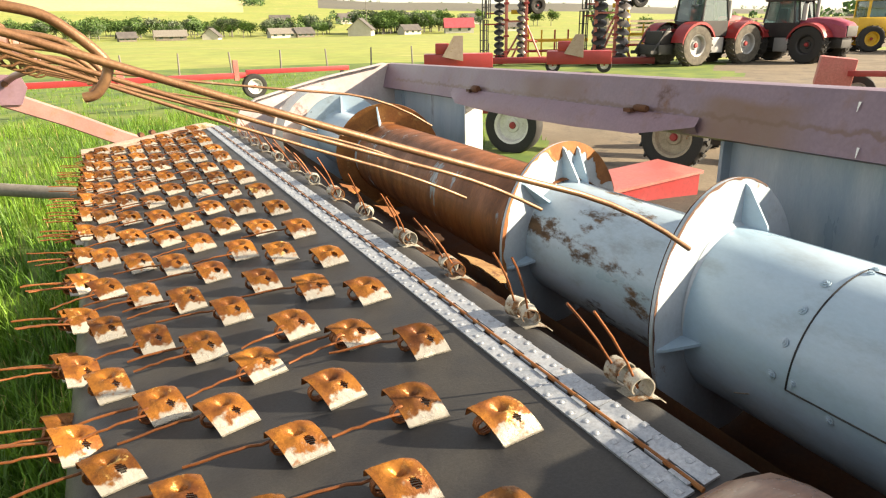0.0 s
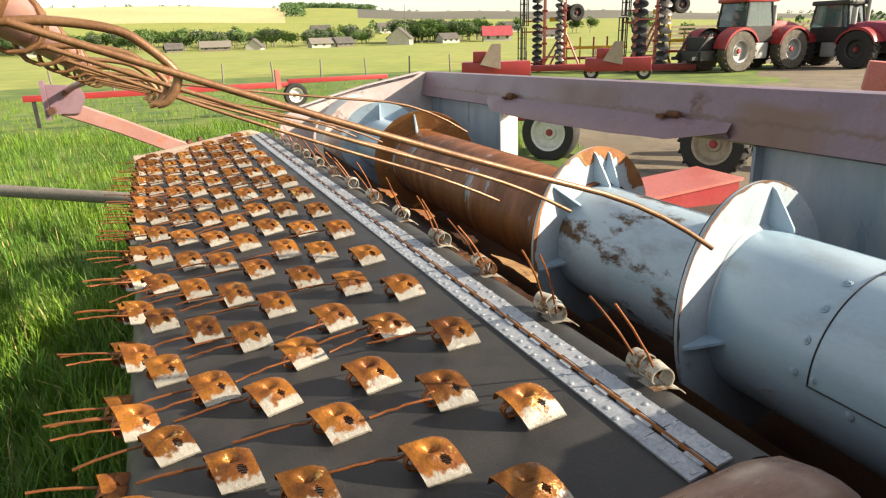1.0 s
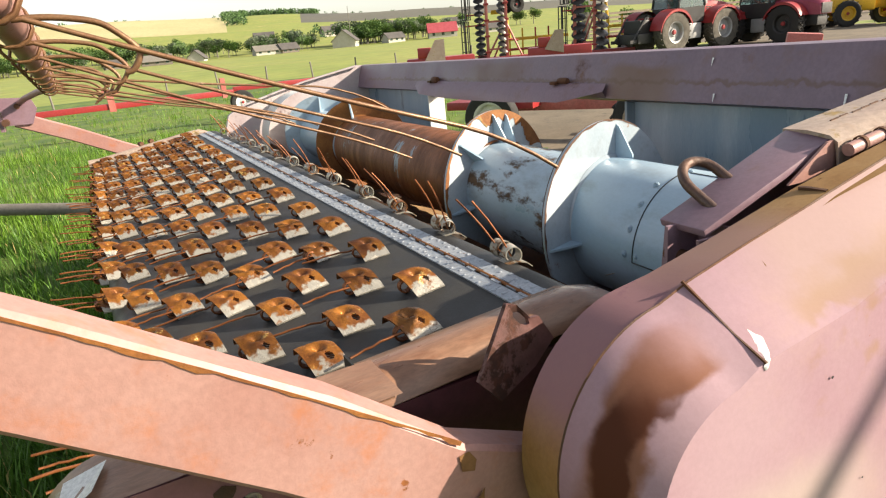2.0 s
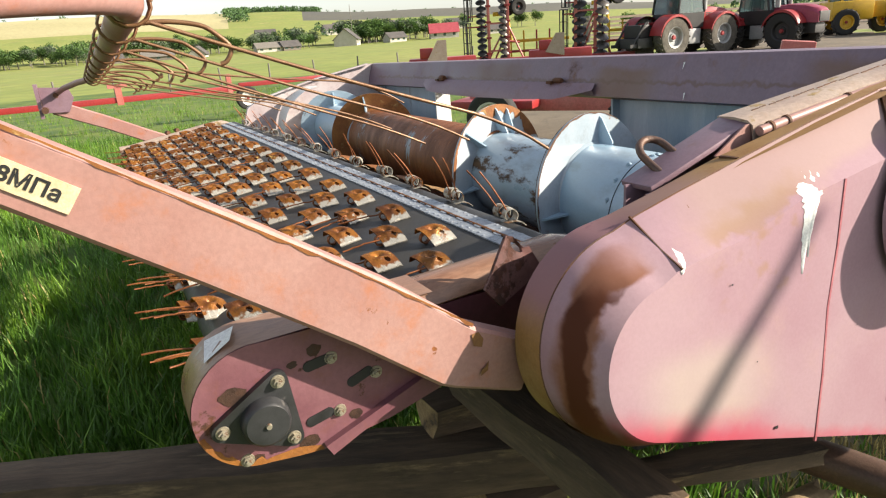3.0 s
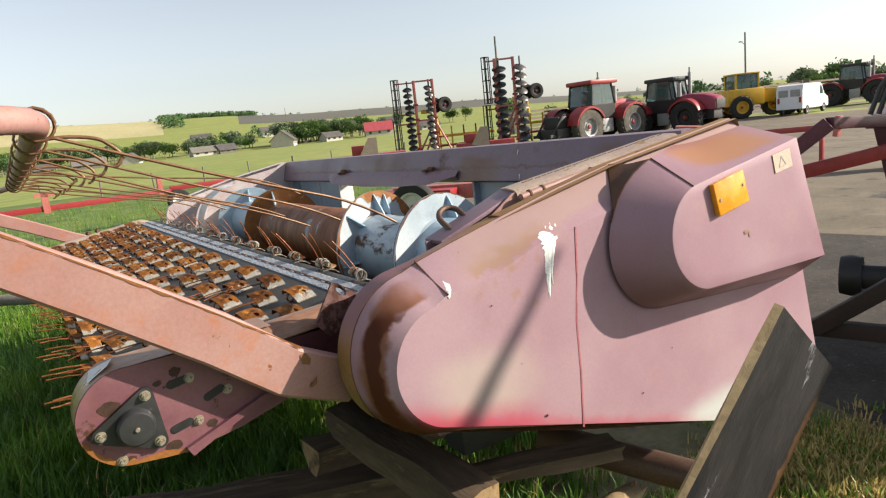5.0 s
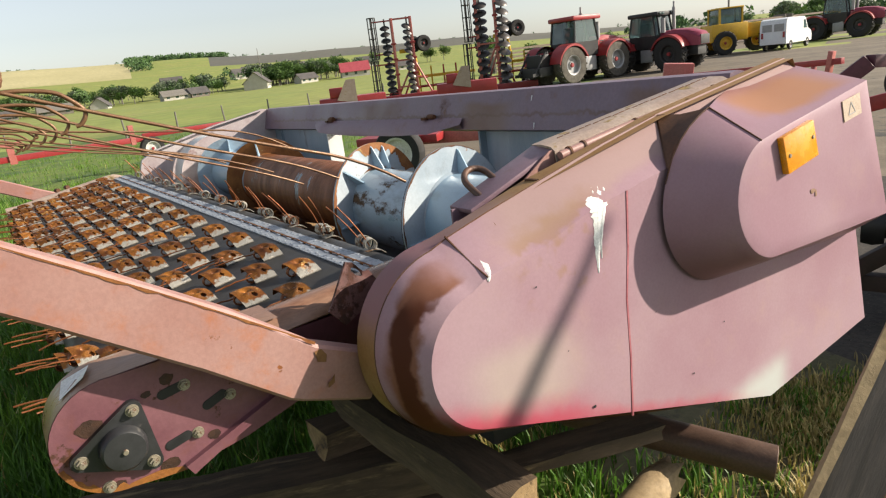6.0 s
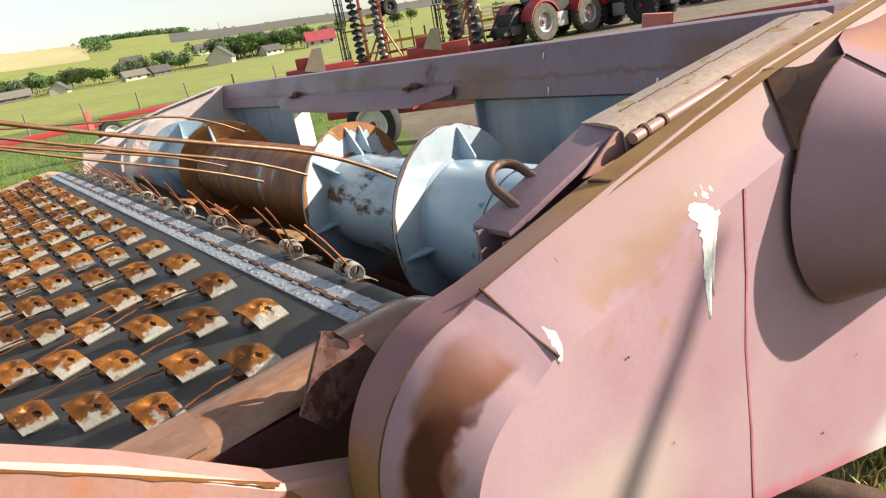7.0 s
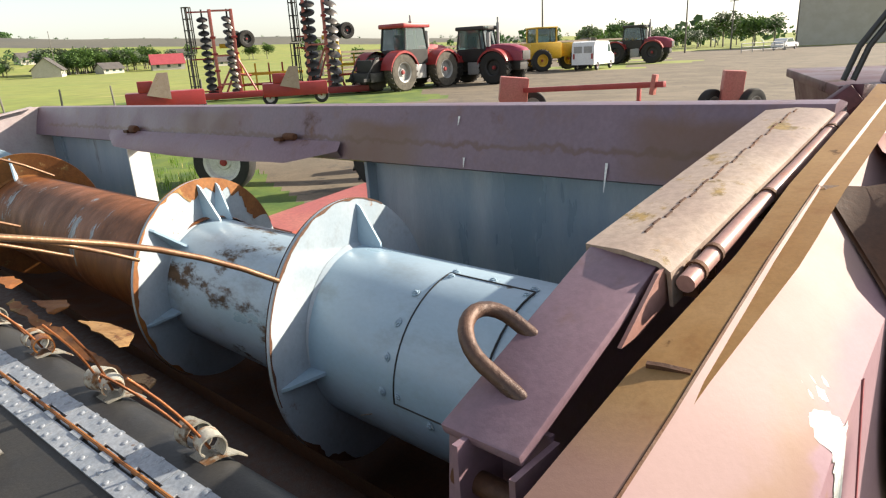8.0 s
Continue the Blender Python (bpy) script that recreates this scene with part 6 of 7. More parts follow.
def timber(name, p0, p1, w, h, seed, label, roll=0.0, mats=("wood", "woodcut"), chip=0.012):
    p0, p1 = Vector(p0), Vector(p1)
    d = p1 - p0
    q = d.to_track_quat("X", "Z").to_matrix().to_4x4()
    ob = part(name, beam_geo(d.length, w, h, seed, chip), list(mats) if len(mats) > 2 else [mats[0], mats[1], mats[0]], None, "", 40)
    ob.matrix_world = Matrix.Translation(p0) @ q @ Matrix.Rotation(radians(roll), 4, "X")
    return tagged(ob, label, "timber")


timber("timber_beam", (-0.75, 2.05, 0.43), (1.30, 1.18, 0.43), 0.17, 0.15, 1, "weathered grey timber beam lying under the header")
timber("timber_beam", (1.03, 1.42, 0.655), (1.10, 0.63, 0.66), 0.115, 0.12, 2, "split weathered timber block with a sawn end")
timber("timber_board", (1.17, 0.77, 0.675), (1.64, 0.71, 0.61), 0.10, 0.035, 3, "thin weathered board under the shield")
timber("timber_beam", (0.9, 1.42, 0.54), (2.35, 1.30, 0.54), 0.14, 0.11, 4, "dark weathered beam across the timber blocks")
timber("timber_plank", (1.458, 0.025, 1.183), (0.258, 0.025, 0.0), 0.25, 0.02, 5, "tarred black timber plank with pale sawn edges, leaning on end", 90, ("woodtar", "woodtar", "woodpale"), 0.004)
# unseen pole, added so that its shadow line crosses the shield
timber("leaning_pole", (3.96, -0.95, 2.75), (1.14, -0.95, 0.0), 0.032, 0.032, 6, "unseen thin pole added to cast a slanting shadow on the shield")
timber("timber_beam", (0.3, 3.9, 0.36), (2.4, 3.9, 0.36), 0.18, 0.2, 7, "weathered grey timber beam lying under the header")
for i, (x, y) in enumerate(((-0.2, 1.82), (1.1, 1.26), (0.6, 3.9), (2.1, 3.9))):
    timber("timber_block", (x - 0.12, y, 0.12), (x + 0.12, y, 0.12), 0.2, 0.47 if i < 2 else 0.27, 20 + i, "weathered timber block on the grass")
timber("timber_post", (2.12, 3.9, 0.44), (2.12, 3.92, 0.66), 0.14, 0.14, 26, "short timber prop under the frame")
g = Geo()
ax = Vector((-0.22, 0.39, 0.05)).normalized()
rot = ax.to_track_quat("Y", "Z").to_matrix().to_4x4()
g.lathe([(0.046, 0.62), (0.052, 0.62), (0.052, 0.002), (0.050, 0.0), (0.043, 0.0), (0.042, 0.004), (0.042, 0.62)], 24, Matrix.Translation((1.92, 0.51, 0.45)) @ rot)
tagged(part("pipe", g, "pipe", None), "rusty brown steel pipe end under the shield", "pipe")
g = Geo()
rings = []
for i in range(13):
    k = i / 12
    c = Vector((1.75, 0.74, 0.38)).lerp(Vector((0.75, 0.58, 0.30)), k)
    rr3 = 0.058 * (1 + 0.12 * noise.noise(Vector((k * 5, 0, 0)))) * (0.75 if i == 0 else 1)
    rings.append([c + Vector((0.03 * math.sin(9 * a) * (i == 0), rr3 * math.cos(a), rr3 * math.sin(a))) for a in [2 * math.pi * q / 14 for q in range(14)]])
g.loft(rings, True, (True, True))
tagged(part("log", g, "woodpale", None), "peeled pale log lying on blocks in the grass", "log")
for x, y in ((1.6, 0.72), (0.9, 0.60)):
    timber("timber_block", (x - 0.09, y, 0.15), (x + 0.09, y, 0.15), 0.16, 0.34, 30 + int(x * 10), "weathered timber block on the grass")
g = Geo()
g.tube([(-1.55, 7.4, 0.47), (-0.2, 6.6, 0.40), (0.3, 6.2, 0.38)], 0.055, 14)
g.tube([(-1.5, 7.38, 0.0), (-1.5, 7.38, 0.45)], 0.05, 8)
g.tube([(0.2, 6.3, 0.0), (0.2, 6.3, 0.36)], 0.05, 8)
tagged(part("log_rail", g, "greywood", None), "bleached grey pole lying in the meadow grass", "log")


# ---- wheels ----
def wheel(parent, m, R, w, tyre="tyre", rim="rimwhite", lugs=0, rimr=0.55):
    g = Geo()
    prof = [(R * rimr, -w / 2 * 0.86), (R * 0.80, -w / 2), (R * 0.94, -w / 2 * 0.94), (R, -w / 2 * 0.66), (R * 1.005, 0), (R, w / 2 * 0.66), (R * 0.94, w / 2 * 0.94), (R * 0.80, w / 2), (R * rimr, w / 2 * 0.86)]
    g.lathe(prof, 36)
    t = part("wheel", g, tyre, parent, "", 40)
    t.matrix_local = m
    lug = None
    for i in range(lugs):
        for s in (-1, 1):
            a = 2 * math.pi * (i + (0.5 if s > 0 else 0)) / lugs
            lm = Matrix.Rotation(a, 4, "Y") @ Matrix.Rotation(s * 0.5, 4, "Z") @ (Matrix.Identity(4) if s > 0 else Matrix.Translation((0, -w * 0.5, 0)))
            if lug is None:
                g = Geo()
                g.box(-R * 0.028, R * 0.028, 0, w * 0.5, R * 0.97, R * 1.045)
                lug = part("lug", g, tyre, t, "", 0)
                lug.matrix_local = lm
            else:
                again(lug, lm)
    g = Geo()
    for s in (-1, 1):
        g.lathe([(0, s * w * 0.20), (R * rimr * 0.35, s * w * 0.22), (R * rimr * 0.42, s * w * 0.12), (R * rimr * 0.82, s * w * 0.14), (R * rimr * 0.90, s * w * 0.40), (R * rimr * 1.02, s * w * 0.45), (R * rimr * 1.02, s * w * 0.40)], 28)
    part("rim", g, rim, t, "", 40)
    for s in (-1, 1):
        g = Geo()
        g.lathe([(0, s * w * 0.34), (R * 0.10, s * w * 0.33), (R * 0.13, s * w * 0.2)], 16)
        part("hub", g, "mach_red", t)
    return t


def place(x, y, heading):
    """A pose on the ground; heading: the compass of local +x."""
    return pose(x, y, land(x, y), 0, 0, heading)


# ---- articulated tractor ----
# dark: darker tyres, rims, grille and hood stand for a shaded side
def tractor(m, label, dark=False):
    t = thing("tractor", m, label, "tractor", "parked tractors")
    R = 0.93
    for x in (-1.65, 1.65):
        for y in (-1.0, 1.0):
            wheel(t, pose(x, y, R), R, 0.62, "tyre" if dark else "tyredust", "mach_black" if dark else "mach_grey", 22, 0.52)
    g = Geo()
    g.box(-2.6, -0.35, -0.45, 0.45, 0.75, 1.35, None, 0.05)
    g.box(-3.0, -2.5, -0.5, 0.5, 0.55, 1.2, None, 0.04)
    g.box(-0.5, 0.4, -0.3, 0.3, 0.7, 1.2, None, 0.05)
    g.box(0.3, 3.0, -0.42, 0.42, 0.75, 1.3, None, 0.05)
    g.tube([(-3.1, -0.45, 0.5), (-2.7, -0.45, 1.5), (-2.5, -0.3, 1.7)], 0.05, 8)
    g.tube([(-3.1, 0.45, 0.5), (-2.7, 0.45, 1.5), (-2.5, 0.3, 1.7)], 0.05, 8)
    part("chassis", g, "mach_black", t)
    g = Geo()
    rings = []
    for x, w, z0, z1 in ((0.75, 0.62, 1.32, 2.18), (1.6, 0.62, 1.32, 2.24), (2.4, 0.60, 1.30, 2.16), (3.0, 0.55, 1.26, 1.98), (3.15, 0.50, 1.28, 1.85)):
        rings.append([(x, -w, z0), (x, -w, z1 - 0.22), (x, -w + 0.12, z1 - 0.05), (x, -w * 0.5, z1), (x, w * 0.5, z1), (x, w - 0.12, z1 - 0.05), (x, w, z1 - 0.22), (x, w, z0)])
    g.loft(rings, True, (True, True))
    hood = part("hood", g, "mach_plum" if dark else "mach_red", t, "red hood", 30)
    for s in (-1, 1):
        for k in range(5):
            g = Geo()
            g.box(1.0, 1.7, s * 0.62 - 0.008, s * 0.62 + 0.008, 1.55 + k * 0.09, 1.60 + k * 0.09)
            part("vent_slat", g, "mach_black", hood)
    g = Geo()
    g.box(3.10, 3.19, -0.44, 0.44, 1.30, 1.80, None, 0.02)
    part("grille", g, "mach_black" if dark else "mach_grey", hood)
    for x in (-1.65, 1.65):
        for s in (-1, 1):
            g = Geo()
            prof = circle(0, 0, R * 1.13, 20, 165 if x > 0 else 172, 14)
            inner_p = circle(0, 0, R * 1.10, 20, 165 if x > 0 else 172, 14)
            y0, y1 = s * 0.62, s * 1.36
            rings = [[(x + a, y, R + b) for a, b in prof] for y in (y0, y1)] + [[(x + a, y, R + b) for a, b in inner_p] for y in (y1, y0)]
            g.loft(rings, False)
            g.loft([[(x + a, y1, R + b) for a, b in prof], [(x + a, y1, R + b - 0.10) for a, b in inner_p]], False)
            part("fender", g, "mach_red", t, "red fender", 40)
    g = Geo()
    for s in (-1, 1):
        g.box(-2.4, -0.75, s * 0.85 - 0.25, s * 0.85 + 0.25, 1.52, 1.66, None, 0.03)
    part("side_step", g, "mach_red", t)
    g = Geo()
    rings = []
    for z, a, b, w in ((1.30, -1.05, 0.78, 0.82), (2.0, -1.08, 0.80, 0.86), (3.05, -0.95, 0.62, 0.80)):
        rings.append([(a, -w, z), (b - 0.15, -w, z), (b, -w + 0.2, z), (b, w - 0.2, z), (b - 0.15, w, z), (a, w, z)])
    g.loft(rings[:2], True, (True, False))
    part("cab_base", g, "mach_black", t)
    g = Geo()
    g.loft([[(x * 0.985, y * 0.985, z) for x, y, z in r] for r in rings[1:]], True, (True, True))
    part("cab_glass", g, "glass", t, "greenish cab glass", 0)
    for i in range(6):
        g = Geo()
        g.tube([rings[1][i], rings[2][i]], 0.05, 6)
        part("cab_post", g, "mach_black", t)
    g = Geo()
    g.box(-0.55, -0.05, -0.25, 0.25, 2.0, 2.7, None, 0.06)
    part("driver_seat", g, "mach_black", t)
    g = Geo()
    g.box(-1.15, 0.85, -0.92, 0.92, 3.05, 3.28, None, 0.08)
    part("cab_roof", g, "mach_red" if not dark else "mach_black", t, "", 40)
    for y in (-0.7, -0.45, 0.45, 0.7):
        g = Geo()
        g.box(0.83, 0.92, y - 0.09, y + 0.09, 3.12, 3.24, None, 0.01)
        part("work_lamp", g, "glass", t)
    g = Geo()
    g.tube([(0.95, 0.55, 2.1), (0.95, 0.55, 3.45)], 0.10, 12)
    g.tube([(0.95, 0.55, 3.4), (0.95, 0.55, 3.75)], 0.055, 10)
    part("exhaust", g, "mach_grey", t)
    g = Geo()
    g.tube([(0.95, -0.55, 2.1), (0.95, -0.55, 2.9)], 0.13, 12)
    part("air_filter", g, "mach_grey", t)
    for s in (-1, 1):
        g = Geo()
        g.box(-0.35, 0.45, s * 0.75 - 0.12, s * 0.75 + 0.12, 0.55, 1.25, None, 0.03)
        part("fuel_tank", g, "mach_grey", t)
    # rear linkage
    g = Geo()
    g.box(-3.5, -2.6, -0.75, 0.75, 0.55, 1.0, None, 0.04)
    g.box(-3.2, -2.6, -0.55, 0.55, 1.0, 1.6, None, 0.05)
    for y in (-0.6, 0.6):
        g.box(-3.9, -2.8, y - 0.07, y + 0.07, 0.6, 0.75)
        g.tube([(-3.7, y, 0.7), (-2.9, y, 1.7)], 0.05, 6)
    part("rear_linkage", g, "mach_black", t)
    return t


tractor(place(29.0, 28.75, 2) @ Matrix.Scale(1.14, 4), "red articulated tractor with dusty tyres parked in the yard")
tractor(place(34.0, 27.2, -84) @ Matrix.Scale(1.06, 4), "red articulated tractor with dark tyres parked in the yard", True)
tractor(place(60.9, 29.5, -80) @ Matrix.Scale(1.06, 4), "red articulated tractor parked beside a white van", True)


# ---- folded disc harrow ----
def harrow(m, ups, cols, cage, tall, rd, step, label):
    """ups: x of two uprights; cols: x of the disc columns; cage: x of the cage rollers."""
    h = thing("disc_harrow", m, label, "farm machine", "folded disc harrows")
    for u in ups:
        g = Geo()
        g.box(u - 0.09, u + 0.09, -0.09, 0.09, 0.3, tall, None, 0.015)
        part("upright", g, "mach_pink", h)
        n = int((tall - 0.6) / 0.9)
        for k in range(n):
            g = Geo()
            g.box(u - 0.16, u + 0.16, -0.13, 0.13, 0.7 + 0.9 * k, 0.82 + 0.9 * k, None, 0.01)
            part("clamp", g, "mach_red", h)
    for z in (0.9, tall * 0.5, tall - 0.08):
        g = Geo()
        g.box(ups[0], ups[1], -0.06, 0.06, z - 0.05, z + 0.05)
        part("crossbar", g, "mach_pink", h)
    for a, b in (((ups[0], 0.1, 0.5), (ups[1], 0.1, tall * 0.5)), ((ups[1], 0, tall * 0.48), (ups[1] + 0.9, 0.25, 0.4)), ((ups[1], 0.1, tall * 0.42), (ups[0] + 0.3, 0.3, 0.3)), ((ups[1] + 0.1, 0.3, 1.4), (ups[1] + 0.7, 0.4, 1.3))):
        g = Geo()
        g.tube([a, b], 0.06, 6)
        part("brace", g, "mach_pink", h)
    n = int((tall - 0.5) / step)
    for q, c in enumerate(cols):
        gg = Geo()
        gg.lathe([(0, 0.07), (rd * 0.3, 0.06), (rd * 0.65, 0.02), (rd, -0.06), (rd * 1.01, -0.066), (rd * 0.65, 0.01), (0, 0.055)], 18)
        disc = part("disc", gg, "disc_dark" if q == 0 else "disc_steel", h, "", 40)
        for i in range(n):
            mm = pose(c + rnd.uniform(-0.03, 0.03), rnd.uniform(-0.05, 0.05), 0.5 + step * i, 90 + (30 if q else 34) + rnd.uniform(-5, 5), (16 if q else -3) + rnd.uniform(-5, 5), 0)
            if i == 0:
                disc.matrix_local = mm
            else:
                again(disc, mm)
        g = Geo()
        g.tube([(c, 0, 0.3), (c, 0, tall)], 0.05, 6)
        part("disc_shaft", g, "mach_black", h)
    for z0, z1, off in ((0.3, tall * 0.52, -0.06), (tall * 0.54, tall + 0.12, 0.06)):
        g = Geo()
        g.tube([(0, 0, z0), (0, 0, z1)], 0.05, 8)
        cg = part("cage_roller", g, "mach_black", h, "black cage roller")
        cg.matrix_local = pose(cage + off, 0, 0)
        g = Geo()
        g.tube([(0.24, 0, z0), (0.24, 0, z1)], 0.032, 6)
        bar = part("bar", g, "mach_black", cg)
        for i in range(1, 7):
            again(bar, pose(0, 0, 0, 0, 0, 360 * i / 7))
        g = Geo()
        g.lathe([(0.05, -0.02), (0.26, -0.02), (0.26, 0.02), (0.05, 0.02)], 14, pose(0, 0, 0, 90))
        disc_ring = part("ring", g, "mach_black", cg)
        disc_ring.matrix_local = pose(0, 0, z0)
        for k in range(1, 5):
            again(disc_ring, pose(0, 0, z0 + (z1 - z0) * k / 4))
        for z in (z0 + 0.25, z1 - 0.25):
            g = Geo()
            g.box(cage + off, ups[0], -0.04, 0.04, z - 0.04, z + 0.04)
            part("roller_arm", g, "mach_red", h)
    g = Geo()
    g.box(cage - 0.2, ups[1] + 2.2, -0.5, 0.5, 0.1, 0.45, None, 0.03)
    part("base_frame", g, "mach_red", h)
    for x_ in (ups[0] - 0.3, ups[1] + 1.7):
        wheel(h, pose(x_, 0.75, 0.38), 0.38, 0.24)
    return h


# discs of the first column: shade put into a darker steel
M["disc_dark"] = mat("disc_shaded_steel", (0.028, 0.025, 0.024), (0.05, 0.044, 0.04), 3, 0.5, 0.3, 0.1, 30)
M["disc_steel"] = mat("disc_worn_steel", (0.14, 0.125, 0.115), (0.07, 0.06, 0.055), 3, 0.4, 0.5, 0.1, 30)
harrow(place(20.1, 35.2, -29), (0.0, 1.15), (-0.42, 0.92), -1.25, 4.95, 0.30, 0.36, "red disc harrow folded upright in the yard")
harrow(place(23.8, 31.6, -35), (0.0, 1.10), (0.22, 1.50), -0.62, 5.65, 0.42, 0.455, "tall red disc harrow folded upright in the yard")


def seeder(m, label):
    """A light yellow and red frame with twin wheels raised on an arm."""
    t = thing("seeder", m, label, "farm machine")
    for y in (-0.5, 0.5):
        g = Geo()
        g.box(-0.3, 3.4, y - 0.07, y + 0.07, 1.5, 1.66, None, 0.01)
        part("beam", g, "mach_yellow", t)
        g = Geo()
        g.box(-0.3, 3.4, y - 0.06, y + 0.06, 0.9, 1.02, None, 0.01)
        part("beam", g, "mach_red", t)
    for x in (-0.2, 0.6, 1.4, 2.2, 3.0):
        g = Geo()
        g.box(x - 0.05, x + 0.05, -0.55, -0.45, 0.3, 2.2 if x < 2.5 else 1.6)
        part("tine", g, "mach_red" if x > 1 else "mach_yellow", t)
    g = Geo()
    g.box(-1.3, -0.2, -0.12, 0.12, 3.15, 3.4, None, 0.02)
    g.tube([(-0.2, 0, 1.6), (-0.4, 0, 3.3)], 0.09, 8)
    part("arm", g, "mach_yellow", t)
    for x in (-0.35, 0.30):
        wheel(t, pose(x, -0.2 - x * 0.1, 3.62, 0, 0, 25), 0.50, 0.30, "tyre", "mach_black")
    for y in (-0.7, 0.7):
        wheel(t, pose(1.6, y, 0.45), 0.45, 0.3)
    return t


seeder(place(28.1, 33.6, -38), "yellow and red seeder frame with raised twin wheels")
seeder(place(22.6, 36.4, -32) @ Matrix.Translation((0, 0, -0.25)), "yellow and red seeder frame with raised twin wheels")

# yellow wheeled machine
ym = thing("grader", place(48.8, 31.4, -30) @ Matrix.Scale(1.1, 4), "yellow wheeled machine parked beside the yard", "farm machine")
g = Geo()
g.box(-2.2, 0.4, -1.0, 1.0, 0.9, 2.1, None, 0.1)
g.box(0.3, 3.0, -0.7, 0.7, 1.0, 2.0, None, 0.08)
part("body", g, "mach_yellow", ym)
g = Geo()
g.box(-1.6, 0.0, -0.85, 0.85, 2.1, 3.1, None, 0.05)
part("cab", g, "glass", ym)
g = Geo()
g.box(-1.7, 0.1, -0.95, 0.95, 3.1, 3.2, None, 0.03)
part("cab_roof", g, "mach_yellow", ym)
for x in (-1.6, 0.0):
    for y in (-0.85, 0.85):
        g = Geo()
        g.box(x - 0.06, x + 0.06, y - 0.06, y + 0.06, 2.1, 3.1)
        part("cab_post", g, "mach_yellow", ym)
for x in (-1.3, 2.0):
    for y in (-1.0, 1.0):
        wheel(ym, pose(x, y, 0.8), 0.8, 0.5, "tyre", "mach_yellow", 16)

# van
van = thing("van", place(49.75, 27.9, 10), "white panel van parked on the yard's edge", "van")
g = Geo()
side = [(-2.5, 0.45), (-2.5, 1.75), (-2.35, 2.15), (-2.0, 2.25), (0.9, 2.2), (1.25, 2.05), (1.75, 1.35), (2.45, 1.1), (2.6, 0.85), (2.6, 0.4)]
g.prism(side, -0.92, 0.92)
part("body", g, "vanwhite", van, "", 25)
for y in (-0.925, 0.925):
    g = Geo()
    g.prism([(0.85, 1.35), (0.85, 1.95), (1.15, 1.95), (1.55, 1.35)], y - 0.01, y + 0.01)
    part("window", g, "glass", van)
for y in (-0.75, 0.08):
    g = Geo()
    g.box(-2.52, -2.49, y, y + 0.67, 1.35, 1.85)
    part("window", g, "mach_grey", van)
for y in (-0.75, 0.75):
    g = Geo()
    g.box(-2.53, -2.49, y - 0.07, y + 0.07, 0.9, 1.3)
    part("tail_lamp", g, "mach_red", van)
for x in (-1.6, 1.7):
    for y in (-0.85, 0.85):
        wheel(van, pose(x, y, 0.33), 0.33, 0.2, "tyre", "mach_grey")


def car(m, mcol, label):
    c = thing("car", m, label, "car")
    g = Geo()
    body = [(-2.1, 0.35), (-2.15, 0.85), (-1.5, 0.95), (-1.1, 1.42), (0.3, 1.45), (0.95, 0.95), (2.0, 0.82), (2.15, 0.6), (2.1, 0.35)]
    g.prism(body, -0.82, 0.82)
    part("body", g, mcol, c, "", 25)
    for s in (-1, 1):
        g = Geo()
        g.prism([(-1.2, 0.97), (-0.95, 1.36), (0.25, 1.38), (0.72, 0.97)], s * 0.825 - 0.01, s * 0.825 + 0.01)
        part("window", g, "glass", c)
    for x in (-1.35, 1.35):
        for y in (-0.75, 0.75):
            wheel(c, pose(x, y, 0.31), 0.31, 0.19, "tyre", "mach_grey")
    return c


car(place(80.0, 40.0, -20), "mach_grey", "small grey car parked far across the yard")
car(place(97.0, 26.0, -10), "vanwhite", "white car parked beside a grey building")

# ---- red implement behind the header, seen under the beam ----
imp = thing("cultivator", place(5.9, 8.6, -52), "red trailed cultivator with white-rimmed wheels behind the header", "farm machine")
g = Geo()
g.box(-1.0, 3.6, -0.12, 0.12, 0.42, 0.66, None, 0.01)
part("frame", g, "mach_pink", imp)
g = Geo()
g.box(-1.2, 0.2, -0.5, 0.5, 0.5, 0.62, None, 0.01)
part("deck", g, "mach_red", imp)
wheel(imp, pose(-0.35, -0.75, 0.40), 0.40, 0.24, "tyre", "rimwhite", 0, 0.62)
wheel(imp, pose(1.85, -0.95, 0.40, 0, 0, -12), 0.40, 0.26, "tyre", "disc_rim", 18, 0.6)
wheel(imp, pose(2.05, 0.75, 0.36), 0.36, 0.24, "tyre", "mach_red", 18, 0.6)
blade = thing("mower_deck", pose(-0.25, 0, -0.20), "bright red sheet deck lying behind the header", "farm machine")
g = Geo()
g.prism([(4.25, 0.12), (4.25, 0.34), (5.75, 0.46), (5.75, 0.12)], 5.35, 5.40, Matrix.Translation((0, 0, -0.05)))
part("side_plate", g, "mach_red", blade)
g = Geo()
g.prism([(4.22, 0.34), (4.22, 0.37), (5.78, 0.49), (5.78, 0.46)], 5.33, 6.0, Matrix.Translation((0, 0, -0.05)))
part("top_plate", g, "mach_pink", blade, "sun-bleached red top plate")
g = Geo()
g.box(4.3, 5.7, 5.5, 5.95, -0.2, 0.2)
part("base", g, "mach_black", blade)

# ---- long red drawbar over the meadow ----
db = thing("trailed_boom", pose(0.4, 18.0, 0, 0, 0, 4), "long red trailed boom with a small wheel standing in the meadow", "farm machine")
g = Geo()
g.box(-3.6, 2.4, -0.07, 0.07, 0.50, 0.64, None, 0.01)
g.box(2.4, 5.2, -0.06, 0.06, 0.58, 0.70, None, 0.01)
part("beam", g, "mach_red", db)
g = Geo()
g.box(2.1, 2.22, -0.08, 0.08, 0.45, 0.95)
part("post", g, "mach_pink", db)
g = Geo()
